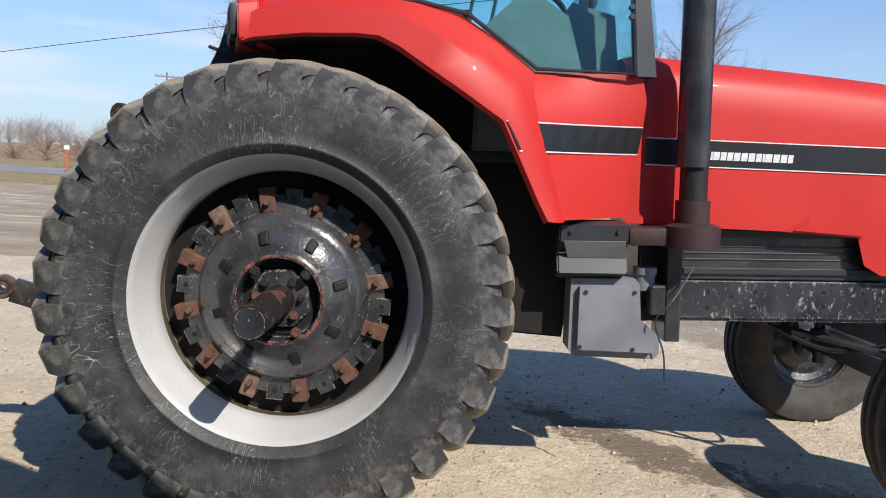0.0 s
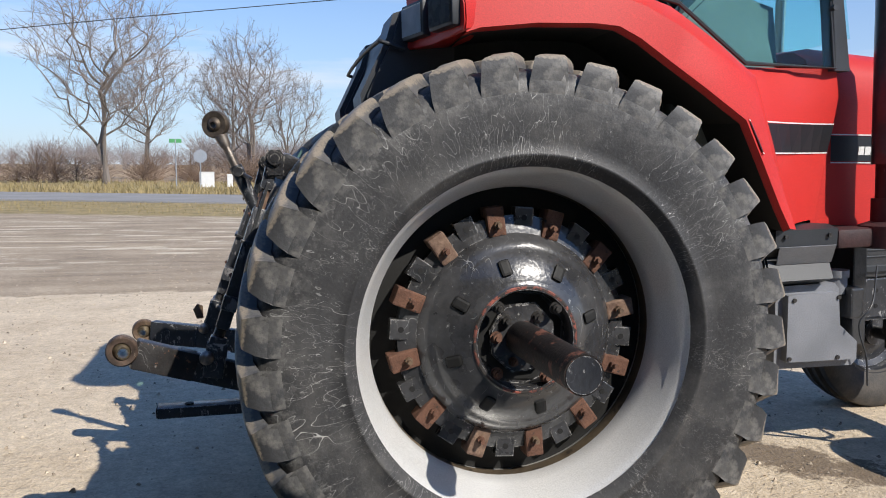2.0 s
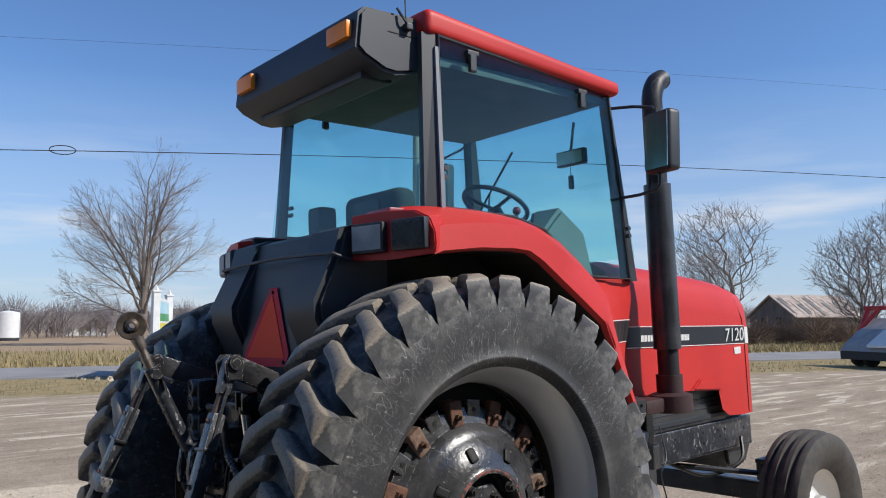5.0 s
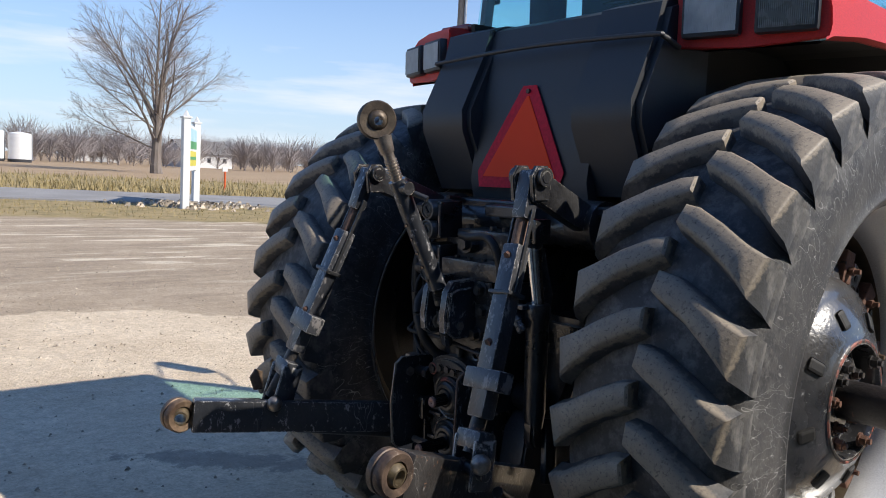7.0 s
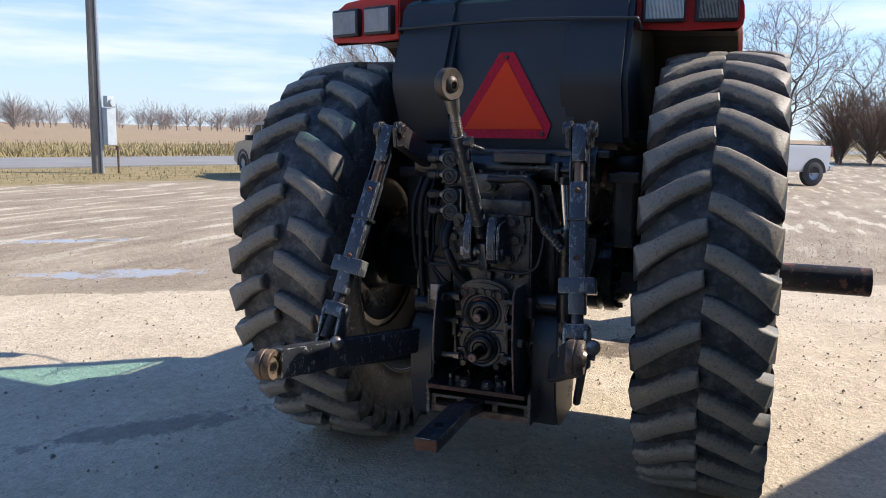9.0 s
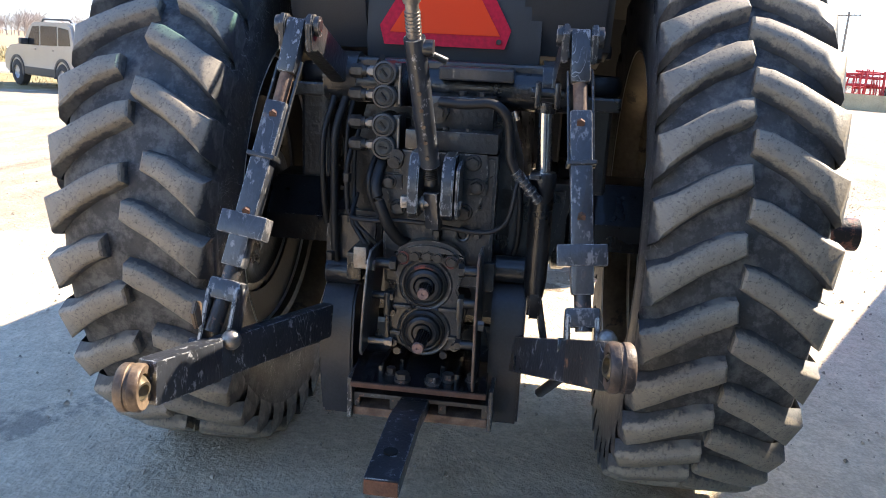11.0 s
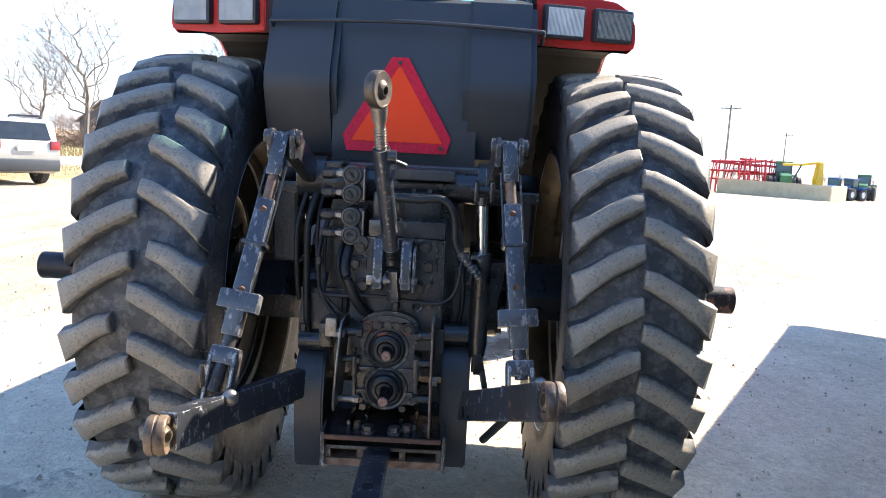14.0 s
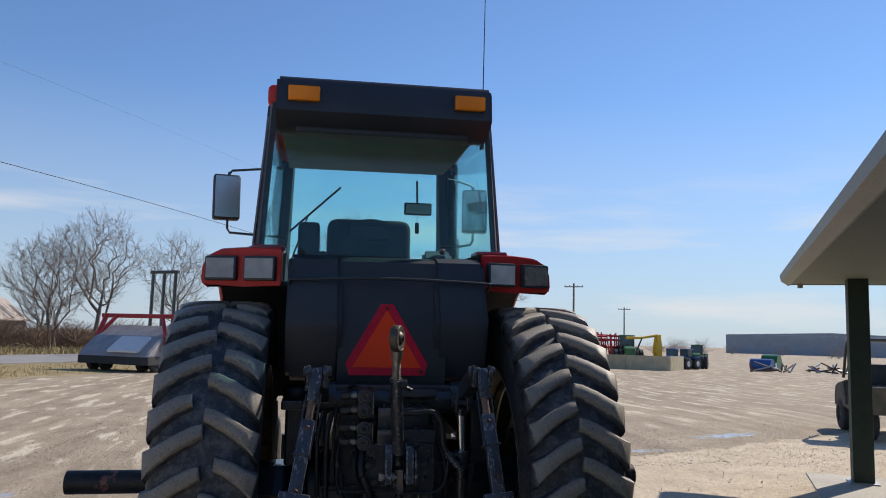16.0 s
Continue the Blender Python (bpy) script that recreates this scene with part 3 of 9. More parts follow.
def rear_tyre_lug(short=False):
    """One tread bar, in the wheel's frame: rear of the wheel towards -x, from the shoulder at +y to just past the middle."""
    bm = B()
    # across, turn, foot and top radius, half width of foot and top
    stations = [(0.222, -0.024, 0.775, 0.786, 0.070, 0.064), (0.230, -0.020, 0.825, 0.862, 0.068, 0.057), (0.220, -0.010, 0.850, 0.906, 0.062, 0.046), (0.17, 0.028, 0.868, 0.919, 0.046, 0.0315),
                (0.10, 0.082, 0.876, 0.923, 0.041, 0.0275), (0.035, 0.120, 0.878, 0.924, 0.040, 0.0275), (0.000, 0.134, 0.878, 0.922, 0.034, 0.0245)]
    if short:
        stations = stations[:4] + [(0.11, 0.074, 0.876, 0.923, 0.040, 0.028), (0.055, 0.094, 0.878, 0.922, 0.036, 0.024)]
    last = len(stations) - 1
    rings = []
    for k, (w, phi, lo, hi, foot, top) in enumerate(stations):
        ring = []
        for r, side, half in ((lo, -1, foot), (hi, -1, top), (hi, 1, top), (lo, 1, foot)):
            a = phi + side * half / 0.93
            shift = 0.0 if k < 2 else side * min(half, 0.034) * 0.55
            ring.append(bm.verts.new((-r * math.cos(a), w + shift * (0.6 if k < last else 0.2), r * math.sin(a))))
        rings.append(ring)
    for A, C in zip(rings, rings[1:]):
        for i in range(4):
            j = (i + 1) % 4
            bm.faces.new((A[i], A[j], C[j], C[i]))
    bm.faces.new(rings[0])
    bm.faces.new(rings[-1][::-1])
    es = [e for e in bm.edges if all(math.hypot(v.co.x, v.co.z) > 0.882 for v in e.verts)]
    bmesh.ops.bevel(bm, geom=es, offset=0.006, segments=1, affect="EDGES")
    return bm




def tyre_material(name, tread):
    """Rubber: dusty where it has rolled, scuffed with pale curved scratches on the flank."""
    m = material(name, (0.066, 0.067, 0.070) if tread else (0.046, 0.046, 0.048), (0.034, 0.035, 0.038) if tread else (0.030, 0.030, 0.032), 0.45, 0.7, scale=3, fine=120, bump=0.2)
    n, l = m.node_tree.nodes, m.node_tree.links
    b = n["Principled BSDF"]
    base = b.inputs["Base Color"].links[0].from_socket
    co = n.new("ShaderNodeTexCoord")
    flat, le = n.new("ShaderNodeVectorMath"), n.new("ShaderNodeVectorMath")
    flat.operation, le.operation = "MULTIPLY", "LENGTH"
    flat.inputs[1].default_value = (1, 0, 1)
    l.new(co.outputs["Object"], flat.inputs[0])
    l.new(flat.outputs[0], le.inputs[0])

    def noise_at(scale, detail, rough=0.6):
        k = n.new("ShaderNodeTexNoise")
        k.inputs["Scale"].default_value, k.inputs["Detail"].default_value, k.inputs["Roughness"].default_value = scale, detail, rough
        l.new(co.outputs["Object"], k.inputs["Vector"])
        return k.outputs["Fac"]

    def step(v, lo, hi, top=1.0):
        k = n.new("ShaderNodeMapRange")
        k.inputs["From Min"].default_value, k.inputs["From Max"].default_value, k.inputs["To Max"].default_value = lo, hi, top
        l.new(v, k.inputs["Value"])
        return k.outputs["Result"]

    def times(a, c):
        k = n.new("ShaderNodeMath")
        k.operation = "MULTIPLY"
        l.new(a, k.inputs[0])
        l.new(c, k.inputs[1])
        return k.outputs[0]

    def blend(f, a, c):
        k = n.new("ShaderNodeMix")
        k.data_type = "RGBA"
        l.new(f, k.inputs["Factor"])
        l.new(a, k.inputs["A"])
        k.inputs["B"].default_value = (*c, 1)
        return k.outputs["Result"]

    col = blend(step(noise_at(5, 9, 0.66), 0.48, 0.66, 0.55 if tread else 0.3), base, (0.17, 0.163, 0.153))
    if tread:
        # dust smeared over the flanks of the bars, thick and pitted on their tops
        col = blend(step(noise_at(9, 9, 0.68), 0.50, 0.62, 0.7), col, (0.20, 0.19, 0.175))
        ragged, high = n.new("ShaderNodeMath"), n.new("ShaderNodeMath")
        ragged.operation, high.operation = "MULTIPLY_ADD", "ADD"
        ragged.inputs[1].default_value, ragged.inputs[2].default_value = 0.085, -0.0425
        l.new(noise_at(22, 8, 0.7), ragged.inputs[0])
        l.new(le.outputs["Value"], high.inputs[0])
        l.new(ragged.outputs[0], high.inputs[1])
        dusty = step(high.outputs[0], 0.893, 0.905)
        col = blend(dusty, col, (0.25, 0.212, 0.165))
        col = blend(times(dusty, step(noise_at(14, 8, 0.7), 0.50, 0.66, 0.7)), col, (0.34, 0.285, 0.215))
        col = blend(times(dusty, step(noise_at(70, 6, 0.75), 0.53, 0.62, 0.6)), col, (0.12, 0.105, 0.09))
        pits = times(step(le.outputs["Value"], 0.905, 0.915), step(noise_at(130, 2), 0.60, 0.68, 0.75))
        col = blend(pits, col, (0.07, 0.062, 0.055))
    else:
        col = blend(step(noise_at(70, 5, 0.7), 0.60, 0.70, 0.4), col, (0.19, 0.185, 0.175))
        scuffed = times(step(le.outputs["Value"], 0.70, 0.80), step(noise_at(18, 9, 0.72), 0.47, 0.60, 0.6))
        col = blend(scuffed, col, (0.17, 0.166, 0.158))
    l.new(col, b.inputs["Base Color"])
    if tread:
        scratch(m, (0.30, 0.28, 0.25), 26, (0.5, 1, 0.5), 0.006, 0.6, 0.34, 1)
    else:
        scratch(m, (0.46, 0.455, 0.44), 8.0, (2.2, 0.75, 1), 0.0034, 0.9, 0.46, 4, True, 2.2)
        scratch(m, (0.42, 0.415, 0.40), 15.0, (1.9, 0.9, 1), 0.0042, 0.85, 0.42, 4, True, 3.0)
        scratch(m, (0.24, 0.235, 0.225), 26.0, (1.8, 0.8, 1), 0.008, 0.55, 0.40, 3, True, 5.0)
    return m


RUBBER = tyre_material("scuffed_tyre_flank", False)
LUG_RUBBER = tyre_material("dusty_tread_rubber", True)
FRONT_RUBBER = material("dusty_front_tyre", (0.085, 0.075, 0.065), (0.045, 0.042, 0.04), 0.7, 0.85, scale=14, fine=90, bump=0.3)
TYRE_PROFILE = [(0.565, -0.185), (0.584, -0.208), (0.597, -0.2165), (0.60, -0.219), (0.607, -0.219), (0.61, -0.2165), (0.65, -0.2205), (0.69, -0.224), (0.73, -0.2265), (0.78, -0.226), (0.825, -0.219), (0.852, -0.203), (0.867, -0.17), (0.875, -0.09), (0.878, 0.0)]
TYRE_PROFILE = TYRE_PROFILE + [(r, -w) for r, w in TYRE_PROFILE[-2::-1]]
LUGS = 33


def rear_wheel(side):
    """side: -1 for the right of the tractor, +1 for its left."""
    y0 = 0.825 if side > 0 else -0.808
    # rim: outer flange, dished barrel, drop centre, inner flange
    bm = B()
    prof = [(0.578, 0.198), (0.592, 0.210), (0.601, 0.207), (0.603, 0.196), (0.592, 0.188), (0.580, 0.192), (0.572, 0.180), (0.560, 0.165), (0.552, 0.13),
            (0.520, 0.085), (0.512, 0.02), (0.52, -0.06), (0.545, -0.10), (0.57, -0.16), (0.585, -0.19), (0.601, -0.205), (0.601, -0.195)]
    prof += [(0.585, -0.18), (0.56, -0.10), (0.53, -0.05), (0.525, 0.02), (0.535, 0.09), (0.57, 0.14), (0.585, 0.18), (0.578, 0.198)]
    lathe(bm, [(r - 0.012, w - 0.012) for r, w in prof], 0, 96, side=side)
    wheel = part("rear_wheel", bm, RIM, tractor, "dished silver wheel rim with a wide black tyre", smooth=40)
    wheel.matrix_basis = pose(-0.010, y0, AXLE)
    bm = B()
    barrel = [(0.505, 0.02), (0.502, -0.03), (0.508, -0.055), (0.520, -0.062), (0.523, -0.085), (0.516, -0.092), (0.520, -0.115), (0.538, -0.125), (0.541, -0.145), (0.555, -0.168), (0.572, -0.198), (0.588, -0.215), (0.592, -0.212)]
    lathe(bm, [(r - 0.0035, w) for r, w in barrel], 0, 96, side=side)
    part("inner_barrel", bm, DUSTY_RIM, wheel, "tan dusty inner rim barrel", smooth=30)
    bm = B()
    lathe(bm, [(0.5835, 0.1865), (0.5855, 0.190), (0.5895, 0.1905)], -side * 0.012, 96, side=side)
    part("bead_line", bm, DEEP, wheel, smooth=40)
    bm = B()
    lathe(bm, TYRE_PROFILE, 0, 120, side=1)
    for v in bm.verts:
        if v.co.z < -AXLE + 0.03:
            v.co.z = -AXLE + 0.03
    tyre = part("tyre", bm, RUBBER, wheel, "worn black rubber rear tyre with pale scuffs", smooth=50)
    hub_of(wheel, side)
    return wheel, tyre


def ring_pts(r, k, n, off=0.0):
    a = 2 * math.pi * k / n + off
    return r * math.cos(a), r * math.sin(a), a


def hub_of(wheel, side):
    """The cast centre: dished disc, rusty rim clamps, bolt plates, bolted wedge hub. y is measured outward from the tyre's middle."""
    S = side
    bm = B()
    lathe(bm, [(0.405, -0.045), (0.405, 0.0), (0.37, 0.012), (0.345, 0.02), (0.325, 0.05), (0.305, 0.062), (0.292, 0.068), (0.285, 0.078), (0.196, 0.119), (0.184, 0.122), (0.178, 0.128), (0.166, 0.129), (0.160, 0.118), (0.160, 0.06), (0.0, 0.06)], 0, 72, side=S)
    disc = part("wheel_disc", bm, HUB_BLACK, wheel, "scratched black cast wheel centre", smooth=35)
    for k in range(8):
        x, z, a = ring_pts(0.245, k, 8, 0.24)
        # no cut-out: a near-black block carries the slot's shade
        bm = B()
        M = Matrix.Translation((x, S * 0.0965, z)) @ Matrix.Rotation(-a, 4, "Y") @ Matrix.Rotation(-S * 0.43, 4, "Z")
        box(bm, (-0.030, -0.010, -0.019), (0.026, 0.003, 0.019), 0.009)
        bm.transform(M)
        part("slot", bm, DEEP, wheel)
        bm = B()
        rod(bm, (-0.010, -S * 0.01, 0.002), (-0.010, S * 0.009, 0.002), 0.0115, n=6)
        bm.transform(M)
        part("slot_bolt", bm, CAST, wheel)
    bm = B()
    lathe(bm, [(0.170, 0.1300), (0.1765, 0.1300), (0.180, 0.1270)], 0, 72, side=S)
    part("scuffed_ring", bm, ORANGE_SCUFF, wheel, "orange-scuffed ring round the hub", smooth=40)
    for k in range(12):
        x, z, a = ring_pts(0.385, k, 12, 0.16)
        M = Matrix.Translation((x, 0, z)) @ Matrix.Rotation(-a, 4, "Y")
        bm = B()
        box(bm, (-0.045, S * -0.005, -0.031), (0.055, S * 0.028, 0.031), 0.006)
        box(bm, (0.02, S * -0.05, -0.031), (0.055, S * 0.0, 0.031), 0.004)
        bm.transform(M @ Matrix.Rotation(0.12 * math.sin(5.1 * k), 4, "Y"))
        part("rim_clamp", bm, RUST if k % 4 else RUST_PALE, wheel, "rusty rim clamp")
        bm = B()
        rod(bm, (-0.006, S * 0.026, 0), (-0.006, S * 0.045, 0), 0.0135, n=6)
        rod(bm, (-0.006, S * 0.045, 0), (-0.006, S * 0.062, 0), 0.008, n=10)
        bm.transform(M)
        part("clamp_bolt", bm, TAN_STEEL if k % 3 == 0 else RUST, wheel)
        x, z, a = ring_pts(0.388, k + 0.5, 12, 0.16)
        M = Matrix.Translation((x, 0, z)) @ Matrix.Rotation(-a, 4, "Y")
        bm = B()
        box(bm, (-0.035, S * -0.03, -0.034), (0.045, S * 0.012, 0.034), 0.005)
        bm.transform(M)
        part("rim_lug", bm, HUB_BLACK, wheel)
        bm = B()
        rod(bm, (0.008, S * 0.010, 0), (0.008, S * 0.0135, 0), 0.010, n=12)
        bm.transform(M)
        part("lug_hole", bm, DEEP, wheel)
    # inner hub: a near-black plate paints the lozenge recess's shade; then its bolts
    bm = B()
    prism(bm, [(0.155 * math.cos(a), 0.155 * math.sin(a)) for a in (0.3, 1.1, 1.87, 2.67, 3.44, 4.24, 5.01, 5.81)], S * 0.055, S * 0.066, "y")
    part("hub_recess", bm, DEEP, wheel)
    bm = B()
    prism(bm, [(0.112, 0.045), (0.05, 0.118), (-0.06, 0.112), (-0.112, 0.03), (-0.105, -0.05), (-0.04, -0.115), (0.05, -0.112), (0.115, -0.05)], S * 0.06, S * 0.092, "y", 0.006)
    part("hub_wedge", bm, HUB_BLACK, wheel, smooth=40)
    for r, a, big in ((0.145, 2.25, 1), (0.145, 0.75, 1), (0.145, 5.2, 1), (0.145, 3.95, 1), (0.085, 0.9, 1), (0.085, 2.3, 1), (0.085, 5.4, 0.9), (0.092, 3.05, 1), (0.085, 0.05, 0.7), (0.085, 4.3, 0.8)):
        x, z = r * math.cos(a), r * math.sin(a)
        bm = B()
        y1 = 0.09 if r < 0.1 else 0.118
        rod(bm, (x, S * y1, z), (x, S * (y1 + 0.006), z), 0.021 * big, n=16)
        rod(bm, (x, S * (y1 + 0.006), z), (x, S * (y1 + 0.024), z), 0.0165 * big, n=6)
        rod(bm, (x, S * (y1 + 0.024), z), (x, S * (y1 + 0.034), z), 0.009 * big, n=10)
        part("hub_bolt", bm, BOLT if a < 3 else RUST, wheel, smooth=30)
    # added near-black ring in place of the shade between disc and rim
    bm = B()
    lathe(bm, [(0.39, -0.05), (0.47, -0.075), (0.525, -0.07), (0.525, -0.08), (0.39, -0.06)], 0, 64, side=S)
    part("gap_shade_ring", bm, DEEP, wheel, smooth=40)
    # inner side: brake and axle boss
    bm = B()
    lathe(bm, [(0.404, -0.046), (0.36, -0.050), (0.34, -0.030), (0.22, -0.010), (0.19, -0.06), (0.165, -0.07), (0.16, -0.11), (0.0, -0.11)], 0, 48, side=S)
    part("inner_dish", bm, CAST_DARK, wheel, smooth=40)
    bm = B()
    rod(bm, (0, S * 0.06, 0), (0, S * (0.592 if S < 0 else 0.755), 0), 0.058, n=32)
    part("axle_shaft", bm, SHAFT, wheel, "rust-worn bar axle standing out beyond the wheel", smooth=40)
    bm = B()
    q = S * (0.593 if S < 0 else 0.756)
    rod(bm, (0, q - S * 0.004, 0), (0, q + S * 0.0015, 0), 0.053, n=32)
    part("shaft_end", bm, SCRATCHED, wheel)


DUSTY_RIM = material("dusty_inner_rim", (0.24, 0.185, 0.12), (0.09, 0.07, 0.05), 0.35, 0.6, metal=0.3, scale=5, fine=60, bump=0.15, wear=(0.05, 0.042, 0.035), wear_amount=0.58, wear_scale=9)
TAN_DARK = material("worn_ball_eye_steel", (0.16, 0.125, 0.09), (0.07, 0.055, 0.045), 0.4, 0.6, metal=0.5, scale=20, fine=120, bump=0.3)
BRASS = material("greasy_tan_ball", (0.34, 0.28, 0.19), (0.18, 0.14, 0.09), 0.3, 0.5, metal=0.7, scale=20, bump=0.2)
DUSTCAP = material("grey_rubber_cap", (0.09, 0.088, 0.08), (0.04, 0.04, 0.037), 0.7, 0.85, scale=50, bump=0.4)
BLACK_SMOOTH = material("satin_black_plate", (0.040, 0.042, 0.048), (0.026, 0.027, 0.031), 0.28, 0.45, scale=7, fine=120, bump=0.15, wear=(0.11, 0.08, 0.06), wear_amount=0.72, wear_scale=16)
HUB_BLACK = scratch(material("scratched_hub_black", (0.075, 0.075, 0.078), (0.026, 0.026, 0.028), 0.14, 0.42, scale=7, fine=60, bump=0.35, wear=(0.30, 0.30, 0.295), wear_amount=0.63, wear_scale=46, coat=0.6), (0.38, 0.38, 0.375), 13, (1, 1, 0.45), 0.006, 0.7, 0.42, 3)
worn_edges(HUB_BLACK, (0.40, 0.39, 0.38), 0.006, 0.52)
# near-black for recesses, holes and undersides: their shade is put into the colour
DEEP = material("shade_black", (0.008, 0.008, 0.008), (0.005, 0.005, 0.005), 0.6, 0.8)
ORANGE_SCUFF = material("orange_scuffed_paint", (0.40, 0.11, 0.075), (0.13, 0.045, 0.035), 0.5, 0.7, scale=22, fine=120, bump=0.4, wear=(0.03, 0.026, 0.024), wear_amount=0.46, wear_scale=18)
RUSTY_BLACK = scratch(material("rust_worn_black_paint", (0.050, 0.047, 0.047), (0.024, 0.022, 0.022), 0.3, 0.6, scale=9, fine=90, bump=0.4, wear=(0.24, 0.125, 0.08), wear_amount=0.585, wear_scale=30, coat=0.2), (0.36, 0.35, 0.34), 18, (1, 1, 0.5), 0.008, 0.8, 0.45, 2)
RUST_PALE = material("pale_rusty_steel", (0.26, 0.17, 0.12), (0.12, 0.07, 0.05), 0.7, 0.85, scale=30, fine=160, bump=0.4)
SHAFT = material("worn_shaft_steel", (0.035, 0.028, 0.026), (0.016, 0.014, 0.014), 0.4, 0.6, metal=0.3, scale=14, fine=120, bump=0.4, wear=(0.20, 0.085, 0.06), wear_amount=0.56, wear_scale=12)
BOLT = material("greasy_bolt_steel", (0.10, 0.095, 0.09), (0.04, 0.037, 0.035), 0.35, 0.55, metal=0.6, scale=60, bump=0.2)

wheel_r, tyre_r = rear_wheel(-1)
wheel_l, tyre_l = rear_wheel(1)


def lug_mesh(short, flip):
    bm = rear_tyre_lug(short)
    if flip:
        for v in bm.verts:
            v.co.y = -v.co.y
        bmesh.ops.reverse_faces(bm, faces=bm.faces[:])
    bmesh.ops.recalc_face_normals(bm, faces=bm.faces[:])
    me = bpy.data.meshes.new("lug")
    bm.to_mesh(me)
    bm.free()
    me.materials.append(LUG_RUBBER)
    me.shade_smooth()
    me.set_sharp_from_angle(angle=radians(40))
    return me


LUG_MESH = {(s, f): lug_mesh(s, f) for s in (False, True) for f in (False, True)}
PITCH = 360 / LUGS
# wheel, towards the middle's other side, first angle, which of three is short
for wheel, flip, first, short_at in ((wheel_r, False, 1.7, None), (wheel_r, True, 7.3, None), (wheel_l, False, 5.8, 2), (wheel_l, True, 10.3, 0)):
    for k in range(LUGS):
        ob = new("lug", LUG_MESH[short_at is not None and k % 3 == short_at, flip])
        ob.parent = wheel
        ob.matrix_basis = Matrix.Rotation(radians(first + k * PITCH), 4, "Y")


def front_wheel(side):
    y0 = side * 0.80
    bm = B()
    lathe(bm, [(0.24, 0.03), (0.262, 0.045), (0.268, 0.068), (0.258, 0.072), (0.245, 0.05), (0.225, 0.02), (0.14, -0.02), (0.10, 0.02), (0.085, 0.03), (0.085, 0.07), (0.03, 0.08), (0.0, 0.08)], 0, 48, side=side)
    wheel = part("front_wheel", bm, RIM, tractor, "small ribbed front wheel", smooth=40)
    wheel.matrix_basis = pose(2.90, y0, 0.385)
    bm = B()
    lathe(bm, [(0.255, -0.088), (0.268, -0.088), (0.262, -0.075), (0.245, -0.06), (0.235, -0.01), (0.20, 0.005), (0.13, -0.03), (0.09, -0.03), (0.085, -0.07), (0.0, -0.07)], 0, 48, side=side)
    part("inner_rim", bm, SCRATCHED, wheel, "dark hollow inner side of the rim", smooth=40)
    prof = [(0.245, -0.075), (0.28, -0.10), (0.34, -0.135), (0.41, -0.14), (0.445, -0.13), (0.462, -0.12), (0.47, -0.10), (0.47, -0.085), (0.45, -0.078), (0.45, -0.058), (0.48, -0.05), (0.482, -0.022), (0.46, -0.016), (0.46, 0.0)]
    prof = prof + [(r, -w) for r, w in prof[-2::-1]]
    bm = B()
    lathe(bm, prof, 0, 72, side=1)
    for v in bm.verts:
        v.co.z = max(v.co.z, -0.478)
    part("tyre", bm, FRONT_RUBBER, wheel, smooth=35)


front_wheel(-1)
front_wheel(1)

# ---- the tractor's cab, fenders and hood ----
CAB_Y = 0.045      # middle of the cab


def mirrored(side):
    return lambda v: side * v + CAB_Y


# the wheel arch's lip, and the line where the fender meets the cab's side
ARCH = [(-0.165, 1.90), (-0.12, 1.915), (0.08, 1.934), (0.28, 1.936), (0.37, 1.928), (0.45, 1.888), (0.572, 1.805), (0.70, 1.72), (0.857, 1.61), (0.911, 1.495), (1.00, 1.30), (1.044, 1.215)]
INNER = [(-0.175, 2.09), (-0.12, 2.12), (0.08, 2.14), (0.28, 2.135), (0.42, 2.125), (0.54, 2.105), (0.70, 2.055), (0.85, 1.96), (1.005, 1.835), (1.10, 1.55), (1.14, 1.32), (1.16, 1.205)]


